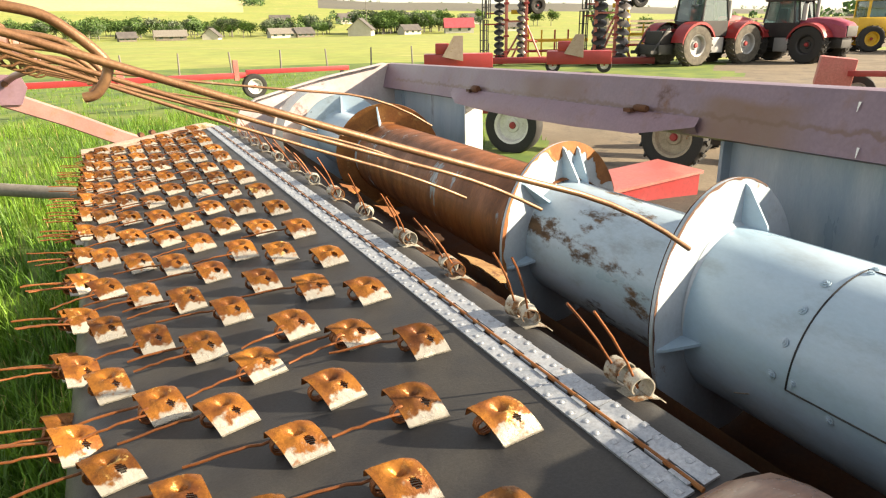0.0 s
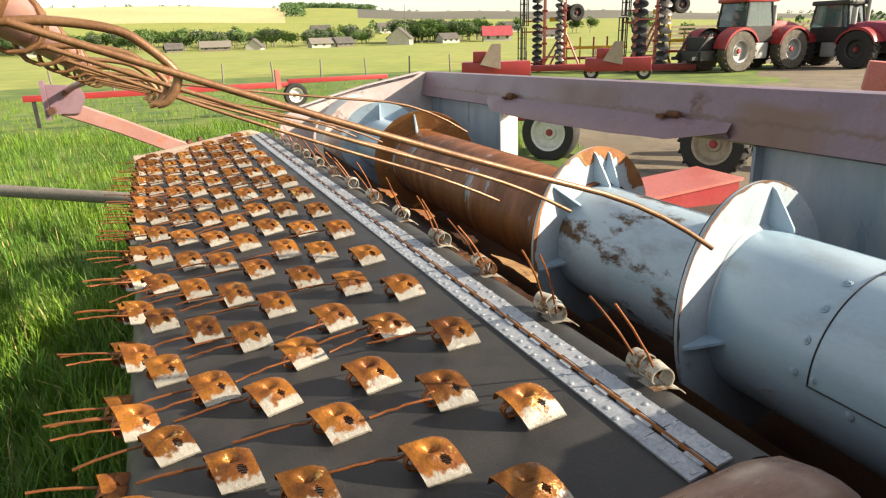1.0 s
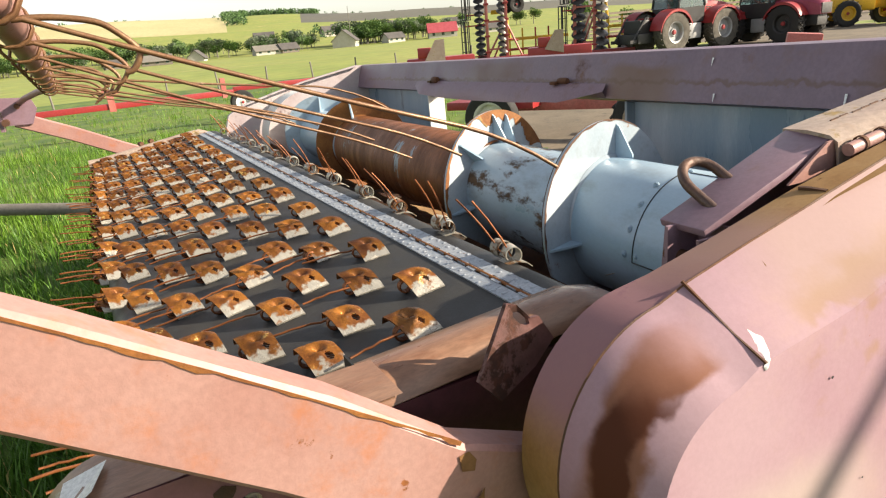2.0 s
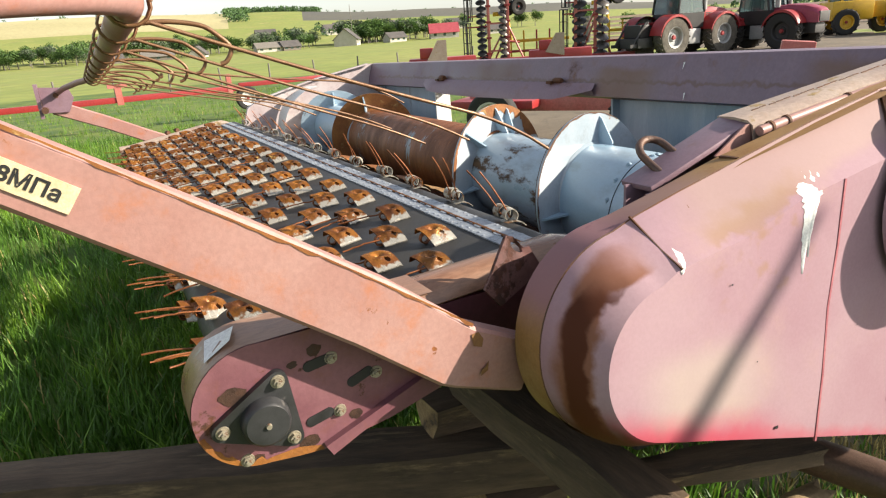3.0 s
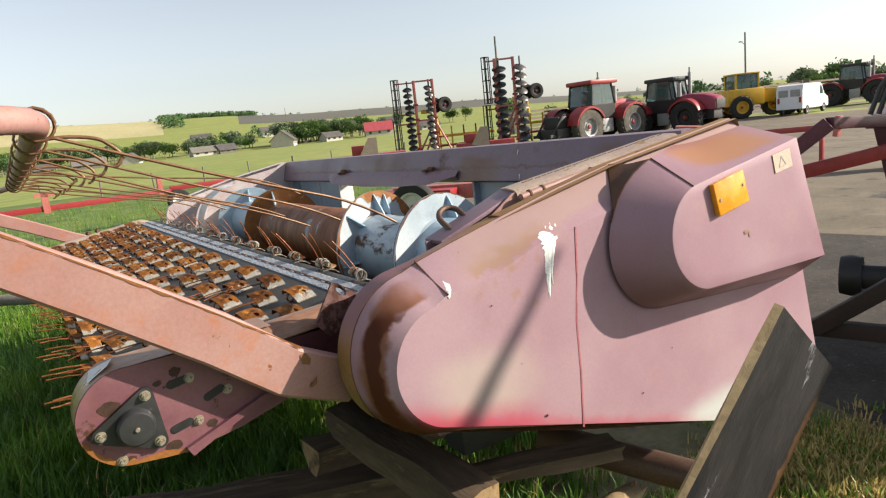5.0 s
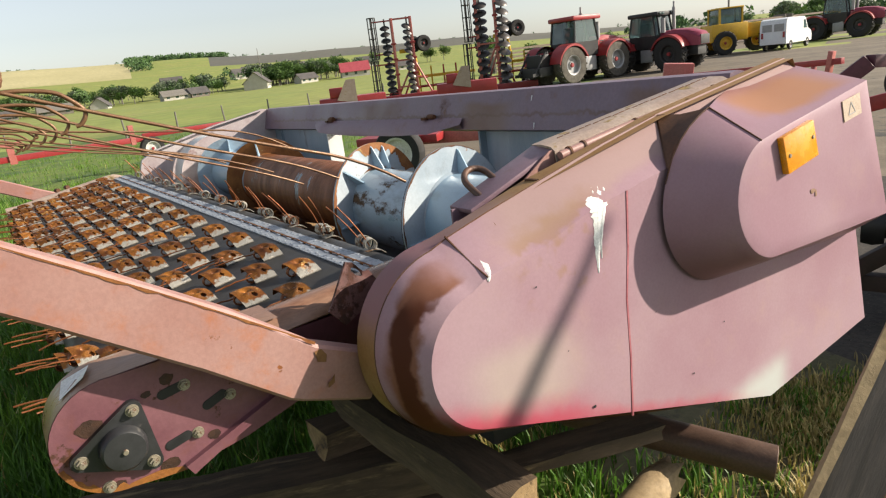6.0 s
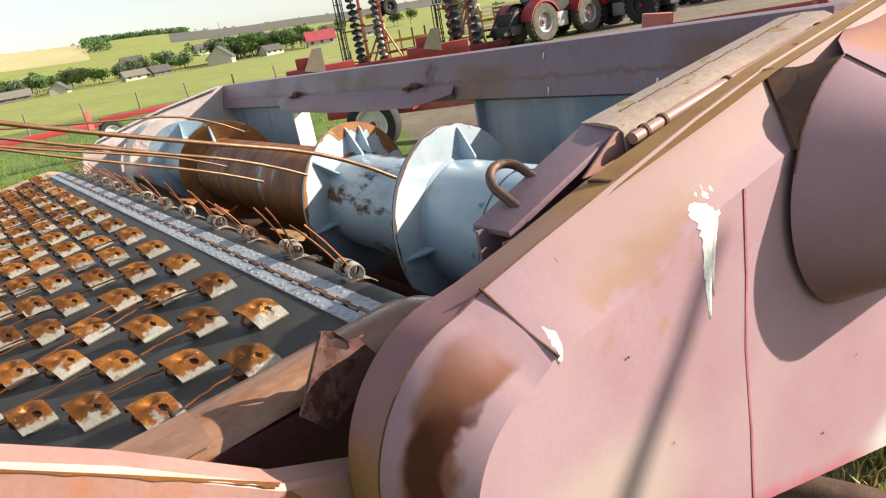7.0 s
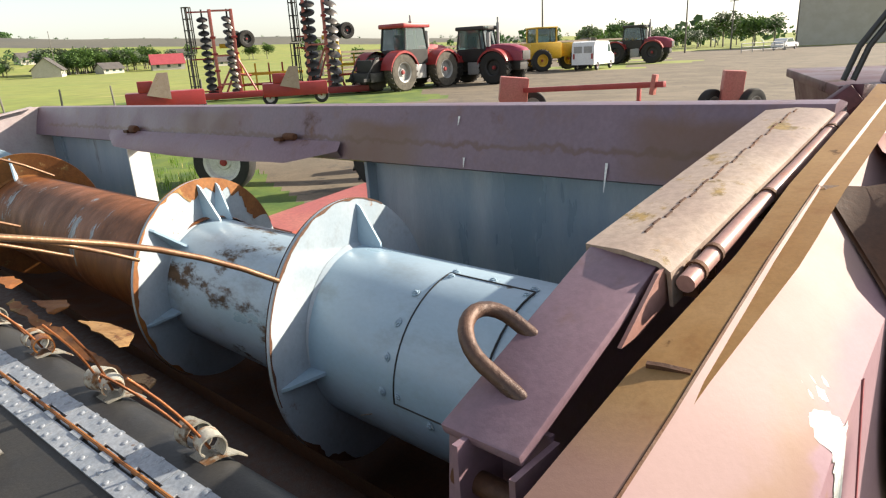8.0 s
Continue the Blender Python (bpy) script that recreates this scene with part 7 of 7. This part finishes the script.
g.box(-0.6, -0.45, -0.1, 0.1, 0.45, 0.95)
g.box(-0.75, -0.3, -0.1, 0.1, 0.86, 0.95)
part("post", g, "mach_pink", db)
g = Geo()
for x in (-3.4, 5.0):
    g.box(x - 0.04, x + 0.04, -0.04, 0.04, -0.1, 0.6)
part("stand", g, "mach_black", db)
wheel(db, pose(2.55, -0.2, 0.30), 0.31, 0.2, "tyre", "rimwhite", 0, 0.6)

# ---- maroon trailer with its sign ----
tr = thing("trailer", pose(4.0, 0.81, 0, 0, 0, 21.7), "maroon farm trailer with a round speed sign, standing on dirt", "trailer")
g = Geo()
g.loft([[(0.07, 0.10, 0.54), (1.5, 0.10, 0.54), (1.5, -1.2, 0.54), (0.07, -1.2, 0.54)], [(0.0, 0.29, 1.40), (1.5, 0.29, 1.40), (1.5, -1.3, 1.40), (0.0, -1.3, 1.40)]], True, (True, True))
part("body", g, "mach_maroon", tr, "maroon sheet steel body", 20)
g = Geo()
g.box(-0.03, 1.54, -1.33, 0.32, 1.38, 1.43, None, 0.01)
part("rim", g, "mach_maroon", tr)
for y in (0.09, -0.30, -0.70):
    g = Geo()
    g.tube([(0.03, y - 0.05, 0.60), (-0.015, y + 0.03, 1.38)], 0.022, 8)
    part("rib", g, "mach_maroon", tr)
g = Geo()
g.box(-0.035, 0.0, -1.2, 0.2, 0.98, 1.02)
part("rail", g, "mach_maroon", tr)
g = Geo()
g.lathe([(0, -0.004), (0.099, -0.004), (0.10, -0.002), (0.10, 0.004)], 40, Matrix.Translation((-0.052, 0.03, 0.785)) @ Matrix.Rotation(radians(-90), 4, "Z"))
sign = part("speed_sign", g, "white", tr, "round white sign with black numerals")
fc = bpy.data.curves.new("numerals", "FONT")
fc.body, fc.size, fc.align_x, fc.align_y, fc.extrude, fc.offset = "20", 0.125, "CENTER", "CENTER", 0.0004, 0.0025
fc.materials.append(M["ink"])
tx = new("numerals", fc)
tx.parent = sign
tx.matrix_local = Matrix.Translation((-0.0575, 0.03, 0.785)) @ Matrix.Rotation(radians(-90), 4, "Z") @ Matrix.Rotation(radians(90), 4, "X")
g = Geo()
g.box(0.06, 0.16, -0.04, 0.04, 0.0, 0.46, Matrix.Translation((0, 0.10, 1.42)) @ Matrix.Rotation(radians(18), 4, "X"), 0.01)
g.box(0.06, 0.16, -0.9, 0.0, -0.06, 0.06, Matrix.Translation((0, 0.02, 1.76)) @ Matrix.Rotation(radians(-14), 4, "X"), 0.01)
part("loader_arm", g, "mauve", tr, "faded maroon loader arm")
g = Geo()
for o in (0.0, 0.035):
    g.tube([(0.0, 0.30 - o, 1.45), (0.0, 0.26 - o, 1.58), (0.0, 0.16 - o, 1.74), (0.0, 0.0 - o, 1.86), (0.0, -0.25, 1.95 - o), (0.0, -0.7, 2.08 - o)], 0.012, 8)
part("hose", g, "black", tr, "black hydraulic hoses")
g = Geo()
g.tube([(-0.08, 0.40, 0.62), (-0.03, -0.1, 0.60), (-0.03, -0.5, 0.58)], 0.065, 14)
g.lathe([(0, -0.05), (0.10, -0.05), (0.11, 0.0), (0.10, 0.05), (0, 0.05)], 18, pose(-0.06, 0.36, 0.62))
part("axle_drum", g, "mach_black", tr)
g = Geo()
g.box(-0.35, -0.28, -1.3, 0.55, 0.36, 0.44, None, 0.008)
g.box(-0.06, 0.0, -0.04, 0.04, 0, 0.75, Matrix.Translation((-0.32, 0.5, 0.40)) @ Matrix.Rotation(radians(52), 4, "X"), 0.008)
part("drawbar", g, "mach_stand", tr, "dark drawbar")
for y in (0.0, -1.0):
    for x0, x1, h in ((-0.36, -0.26, 0.36), (0.5, 0.65, 0.56)):
        g = Geo()
        g.box(x0, x1, y - 0.05, y + 0.05, 0.0, h, None, 0.01)
        part("stand", g, "mach_stand", tr)
wheel(tr, pose(0.9, -0.35, 0.36), 0.36, 0.24, "tyre", "mach_grey")

def bar_between(p, q, w, h, up="Z"):
    """A square bar from p to q."""
    p, q = Vector(p), Vector(q)
    g = Geo()
    g.box(0, (q - p).length, -w / 2, w / 2, -h / 2, h / 2, Matrix.Translation(p) @ (q - p).to_track_quat("X", up).to_matrix().to_4x4(), 0.006)
    return g


# red hitch beams at the trailer's front
UNTRAILER = pose(4.0, 0.81, 0, 0, 0, 21.7).inverted()
for name, p, q, w, h, mm, lb in (("hitch_beam", (2.95, 1.45, 0.98), (3.20, 0.92, 1.46), 0.05, 0.065, "mach_maroon", "dark red square hitch beam"),
                                 ("hitch_plate", (3.02, 1.75, 1.06), (4.02, 0.70, 1.345), 0.02, 0.07, "mach_red", "bright red hitch plate"),
                                 ("hitch_strut", (3.20, 0.92, 1.46), (4.02, 0.78, 1.40), 0.045, 0.05, "mach_maroon", "")):
    g = bar_between(p, q, w, h)
    g.v = [tuple(UNTRAILER @ Vector(v)) for v in g.v]
    part(name, g, mm, tr, lb)

# red swather with its long drawbar
sw = thing("swather", Matrix.Identity(4), "red hitch unit with a long red drawbar and a black wheel", "farm machine")
g = Geo()
g.box(-0.33, 0.33, -0.25, 0.25, 0.40, 0.98, pose(13.4, 9.75, -0.05, 0, 6, -50), 0.03)
part("post", g, "mach_pink", sw, "sun-bleached red housing")
part("drawbar", bar_between((13.45, 9.45, 0.62), (12.9, 5.75, 0.80), 0.10, 0.11), "mach_red", sw)
part("drawbar_eye", bar_between((12.92, 6.0, 0.60), (12.92, 5.95, 0.98), 0.09, 0.12, "Y"), "mach_pink", sw)
part("stand", bar_between((12.98, 6.3, -0.3), (12.98, 6.3, 0.80), 0.07, 0.07, "Y"), "mach_red", sw)
wheel(sw, pose(13.75, 9.38, 0.24, 0, 0, -50), 0.35, 0.24, "tyre", "mach_grey")
unit = thing("swather", Matrix.Identity(4), "short red hitch unit with two black wheels in the yard", "farm machine")
g = Geo()
g.box(-0.20, 0.20, -0.18, 0.18, 0.20, 1.0, pose(14.56, 5.10, -0.05, 0, 4, -62), 0.03)
part("post", g, "mach_pink", unit, "sun-bleached red housing")
g = Geo()
g.tube([(14.46, 5.42, 0.26), (14.70, 4.68, 0.26)], 0.05, 8)
part("axle", g, "mach_black", unit)
for x, y in ((14.46, 5.42), (14.70, 4.68)):
    wheel(unit, pose(x, y, 0.26, 0, 0, -20), 0.33, 0.2, "tyre", "mach_grey")
# tilted grey-and-red plates beside the harrows
for x, y, a in ((18.4, 26.7, -34), (12.2, 26.8, -24)):
    im = thing("seed_drill", place(x, y, a), "red drill frame with a pale side plate", "farm machine")
    g = Geo()
    g.prism([(0, 0.9), (0.5, 1.75), (0.9, 1.75), (0.9, 0.7)], -0.03, 0.03)
    part("side_plate", g, "cream", im, "", 0)
    g = Geo()
    g.box(-0.8, 2.2, 0.1, 1.2, 0.4, 1.0, None, 0.04)
    g.box(-0.3, 0.3, 0.1, 0.5, 1.0, 1.45, None, 0.04)
    part("frame", g, "mach_red", im)
    for xx in (-0.5, 1.9):
        wheel(im, pose(xx, 0.4, 0.35), 0.35, 0.22)

# ---- stacked pale boards in the far yard ----
for i in range(5):
    st = thing("board_stack", place(50 + i * 9.5, 58 - i * 3.0, -18), "stack of pale boards at the yard's far side", "stack", "board stacks")
    bd = None
    for k in range(6):
        if bd is None:
            g = Geo()
            g.box(-4.5, 4.5, -0.9, 0.9, 0.2, 0.42)
            bd = part("board", g, "cream", st)
        else:
            again(bd, Matrix.Translation((rnd.uniform(-0.2, 0.2), rnd.uniform(-0.1, 0.1), 0.42 * k)))
    for x in (-4.4, 4.4):
        g = Geo()
        g.box(x - 0.1, x + 0.1, -0.95, 0.95, 0, 2.75)
        part("stake", g, "greywood", st)


# ---- village ----
def house(x, y, w, d, h, rh, heading, wall, roof, label, name="house"):
    hs = thing(name, place(x, y, heading), label, "house")
    g = Geo()
    g.box(-w / 2, w / 2, -d / 2, d / 2, -0.5, h)
    g.add([(-w / 2, -d / 2, h), (-w / 2, d / 2, h), (-w / 2, 0, h + rh), (w / 2, -d / 2, h), (w / 2, d / 2, h), (w / 2, 0, h + rh)], [(0, 1, 2), (3, 5, 4)])
    part("wall", g, wall, hs, "", 0)
    g = Geo()
    for s in (-1, 1):
        g.add([(-w / 2 - 0.4, s * (d / 2 + 0.5), h - 0.3), (w / 2 + 0.4, s * (d / 2 + 0.5), h - 0.3), (w / 2 + 0.4, 0, h + rh + 0.1), (-w / 2 - 0.4, 0, h + rh + 0.1),
               (-w / 2 - 0.4, s * (d / 2 + 0.5), h - 0.45), (w / 2 + 0.4, s * (d / 2 + 0.5), h - 0.45), (w / 2 + 0.4, 0, h + rh - 0.05), (-w / 2 - 0.4, 0, h + rh - 0.05)],
              [(0, 1, 2, 3), (4, 7, 6, 5), (0, 4, 5, 1), (2, 6, 7, 3), (0, 3, 7, 4), (1, 5, 6, 2)])
    part("roof", g, roof, hs, "", 0)
    for i in range(3):
        g = Geo()
        xx = -w / 3 + i * w / 3
        g.box(xx - 0.5, xx + 0.5, -d / 2 - 0.03, -d / 2 + 0.05, h * 0.35, h * 0.8)
        part("window", g, "glass", hs)
    return hs


V = 1.75
for bx_, w, d, h, rh, hd, wall, roof, lab in (
        (40.4, 7.5, 8.0, 2.4, 3.4, 62, "concrete", "roofdark", "small house with a pale gable and dark roof"),
        (62.0, 10.5, 8.0, 2.2, 3.0, -20, "concrete", "roofred", "long low house with a red roof"),
        (11.8, 4.5, 5.0, 1.3, 2.2, 70, "concrete", "roofdark", "small hut with a dark gable roof"),
        (4.8, 9.0, 5.0, 1.6, 1.5, 0, "barn", "greywood", "low grey wooden shed"),
        (24.5, 8.5, 5.0, 1.7, 1.4, 5, "concrete", "greywood", "low pale shed with grey roof"),
        (50.7, 7.0, 5.0, 1.8, 1.6, 10, "concrete", "roofdark", "low house among trees"),
        (75.0, 8.0, 5.0, 1.8, 1.8, -10, "concrete", "roofdark", "low house among trees"),
        (28.6, 6.0, 5.0, 1.6, 1.6, 10, "barn", "roofdark", "dark shed among trees"),
        (-24.0, 8.0, 5.0, 1.8, 1.8, 0, "concrete", "roofdark", "pale house among trees"),
        (-2.4, 5.0, 4.0, 1.4, 1.4, 10, "barn", "roofdark", "dark shed among trees")):
    house(bx_ * V, 130 * V, w, d, h, rh, hd, wall, roof, lab)
for bx_, yy in ((95, 330), (130, 330), (60, 320), (150, 300), (105, 345)):
    house(bx_, yy, 9, 6, 2.5, 2.4, rnd.uniform(-30, 30), "concrete", "roofdark", "small far house on the hillside")
gb_ = thing("farm_building", place(131, 24, -76), "large grey building at the edge of the yard", "building")
g = Geo()
g.box(-9, 9, -7, 7, -1, 9.5)
part("wall", g, "concrete", gb_, "", 0)
g = Geo()
g.box(-9.5, 9.5, -7.5, 7.5, 9.5, 10.0)
part("roof", g, "roofdark", gb_, "", 0)


# ---- trees ----
def tree(name, x, y, h, w, seed, label, dense=1.0, kind="tree"):
    r = random.Random(seed)
    t = thing(name, place(x, y, r.uniform(0, 360)), label, kind, "village trees")
    g = Geo()
    g.tube([(0, 0, -0.3), (0.05 * h * 0.2, 0, h * 0.3), (0.02 * h, 0.02 * h, h * 0.72)], h * 0.028, 8, taper=0.4)
    limbs = []
    for i in range(6):
        a = r.uniform(0, 6.283)
        z0 = h * r.uniform(0.25, 0.6)
        e = Vector((math.cos(a) * w * 0.38, math.sin(a) * w * 0.38, z0 + h * r.uniform(0.12, 0.3)))
        g.tube([(0, 0, z0), (e.x * 0.5, e.y * 0.5, (z0 + e.z) / 2 + 0.1), e], h * 0.012, 6, taper=0.4)
        limbs.append(e)
    part("trunk", g, "greywood", t, "", 50)
    g = Geo()
    lobes = [(e, w * r.uniform(0.20, 0.30)) for e in limbs] + [(Vector((r.uniform(-0.1, 0.1) * w, r.uniform(-0.1, 0.1) * w, h * r.uniform(0.55, 0.9))), w * r.uniform(0.18, 0.32)) for _ in range(6)]
    if kind == "bush":
        lobes = [(Vector((r.uniform(-0.35, 0.35) * w, r.uniform(-0.35, 0.35) * w, h * r.uniform(0.2, 0.7))), w * r.uniform(0.2, 0.3)) for _ in range(8)]
    vs, fs, mi = [], [], []
    ls = 0.042 * h
    for c, rad in lobes:
        for _ in range(int(90 * dense)):
            d = Vector((r.gauss(0, 1), r.gauss(0, 1), r.gauss(0, 0.8))).normalized() * rad * r.uniform(0.55, 1.1)
            p = c + d
            u = Vector((r.gauss(0, 1), r.gauss(0, 1), r.gauss(0, 1))).normalized()
            v = u.orthogonal().normalized()
            s = ls * r.uniform(0.6, 1.4)
            o = len(vs)
            vs += [p - u * s, p + v * s * 0.6, p + u * s, p - v * s * 0.6]
            fs.append((o, o + 1, o + 2, o + 3))
            # lower leaves of each lobe take the dark colour: shade painted underneath
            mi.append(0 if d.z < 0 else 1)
    me = bpy.data.meshes.new("crown")
    me.from_pydata([tuple(p) for p in vs], [], fs)
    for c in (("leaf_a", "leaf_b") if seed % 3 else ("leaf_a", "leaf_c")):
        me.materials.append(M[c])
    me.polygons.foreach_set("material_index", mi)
    cr = new("crown", me)
    cr.parent = t
    return t


kinds = [tree("tree", 0, 200 + i, 7.0, 6.0, 50 + i, "leafy green tree between village houses") for i in range(4)]
tr_r = random.Random(3)
first = [True] * 4


def grove(n, fx_, fy_, hs):
    for _ in range(n):
        k = tr_r.randrange(4)
        x, y = fx_(), fy_()
        s = tr_r.uniform(*hs) / 7.0
        m = Matrix.Translation((x, y, land(x, y) - 0.1)) @ Matrix.Rotation(tr_r.uniform(0, 6.28), 4, "Z") @ Matrix.Diagonal((s * tr_r.uniform(0.9, 1.3), s * tr_r.uniform(0.9, 1.3), s, 1))
        if first[k]:
            first[k] = False
            kinds[k].matrix_world = m
        else:
            o = copy_thing(kinds[k], Matrix.Identity(4))
            o.matrix_basis = m


grove(150, lambda: tr_r.uniform(-90, 68), lambda: tr_r.uniform(238, 275), (3.5, 7.0))
grove(48, lambda: tr_r.uniform(76, 112), lambda: tr_r.uniform(236, 256), (5.0, 8.5))
grove(14, lambda: tr_r.uniform(99, 172), lambda: tr_r.uniform(240, 300), (4, 7))
grove(24, lambda: tr_r.uniform(70, 190), lambda: tr_r.uniform(40, 120), (3, 5.5))
grove(14, lambda: tr_r.uniform(125, 190), lambda: tr_r.uniform(20, 90), (4, 7))
grove(12, lambda: tr_r.uniform(-38, 112), lambda: tr_r.uniform(280, 340), (3, 5))
# wood on the ridge, one mass
vs, fs = [], []
fr_ = random.Random(9)
def mass(b0, b1, r0, r1, n, h0, h1):
    for _ in range(n):
        b, rr2 = radians(fr_.uniform(b0, b1)), fr_.uniform(r0, r1)
        x, y = rr2 * math.sin(b), rr2 * math.cos(b)
        z, h = land(x, y), fr_.uniform(h0, h1)
        for _ in range(26):
            p = Vector((x + fr_.gauss(0, h * 0.28), y + fr_.gauss(0, h * 0.28), z + h * fr_.uniform(0.1, 1.0)))
            u = Vector((fr_.gauss(0, 1), fr_.gauss(0, 1), fr_.gauss(0, 1))).normalized()
            v = u.orthogonal().normalized()
            s = h * 0.16
            o = len(vs)
            vs.extend([p - u * s, p + v * s, p + u * s, p - v * s])
            fs.append((o, o + 1, o + 2, o + 3))
mass(9.2, 15.2, 780, 852, 190, 3.5, 7)
mass(7.6, 9.4, 520, 760, 90, 3, 6)
mass(-12, 70, 838, 856, 110, 2.5, 5)
mass(14.5, 25, 330, 400, 50, 3, 5)
mass(48, 100, 200, 420, 160, 4, 8)
me = bpy.data.meshes.new("far_wood")
me.from_pydata([tuple(p) for p in vs], [], fs)
me.materials.append(M["leaf_a"])
tagged(new("far_wood", me), "dark green wood and hedges on the far ridge", "trees", "", "stuff")


# ---- poles and fence ----
def pole(x, y, h, lab, lamp=False, cross=False):
    p = thing("utility_pole", place(x, y, rnd.uniform(0, 90)), lab, "pole", "utility poles")
    g = Geo()
    g.tube([(0, 0, -0.3), (0.04, 0, h)], 0.13, 10, taper=0.7)
    part("post", g, "greywood", p)
    if not cross:
        if lamp:
            g = Geo()
            g.tube([(0, 0, h - 1.5), (0.7, 0, h - 1.0)], 0.04, 6)
            g.box(0.6, 1.0, -0.1, 0.1, h - 1.08, h - 0.95)
            part("lamp_arm", g, "mach_grey", p)
        return p
    g = Geo()
    g.box(-0.9, 0.9, -0.05, 0.05, h - 0.7, h - 0.58)
    for xx in (-0.8, 0.0, 0.8):
        g.lathe([(0, 0.0), (0.05, 0.0), (0.05, 0.15), (0, 0.18)], 8, Matrix.Translation((xx, 0, h - 0.58)) @ Matrix.Rotation(radians(90), 4, "X"))
    part("crossarm", g, "greywood", p)
    return p


pole(72.8, 227.5, 13.5, "tall wooden pole in the village")
pole(73.1, 48.3, 9.0, "wooden lamp pole behind the yard", True)
pole(37.5, 50.0, 9.6, "dark wooden pole behind the harrows")
pole(96.0, 39.0, 8.0, "wooden power pole beside the road", False, True)
pole(112.0, 38.0, 8.0, "wooden power pole beside the road", False, True)
pole(118.0, 30.0, 9.0, "wooden power pole beside the road", False, True)
post0 = None
for i in range(14):
    x, y = -9 + i * 2.75, 38.5 + 0.1 * i
    g = Geo()
    ob = None
    if post0 is None:
        g.tube([(0, 0, -0.2), (0.02, 0.01, 1.15)], 0.055, 8, taper=0.85)
        post0 = part("fence_post", g, "greywood", None)
        ob = tagged(post0, "grey wooden fence post in the meadow", "fence post", "fence posts")
    else:
        ob = copy_thing(post0, Matrix.Identity(4))
    ob.matrix_basis = pose(x, y, land(x, y), rnd.uniform(-4, 4), rnd.uniform(-4, 4), rnd.uniform(0, 90))
gate = thing("gate", place(88, 26, -20), "metal tube gate across the far road", "gate")
for z in (0.3, 0.7, 1.1):
    g = Geo()
    g.tube([(-4, 0, z), (4, 0, z)], 0.04, 6)
    part("bar", g, "mach_grey", gate)
for x in (-4, -2, 0, 2, 4):
    g = Geo()
    g.tube([(x, 0, 0), (x, 0, 1.15)], 0.05, 6)
    part("post", g, "mach_grey", gate)
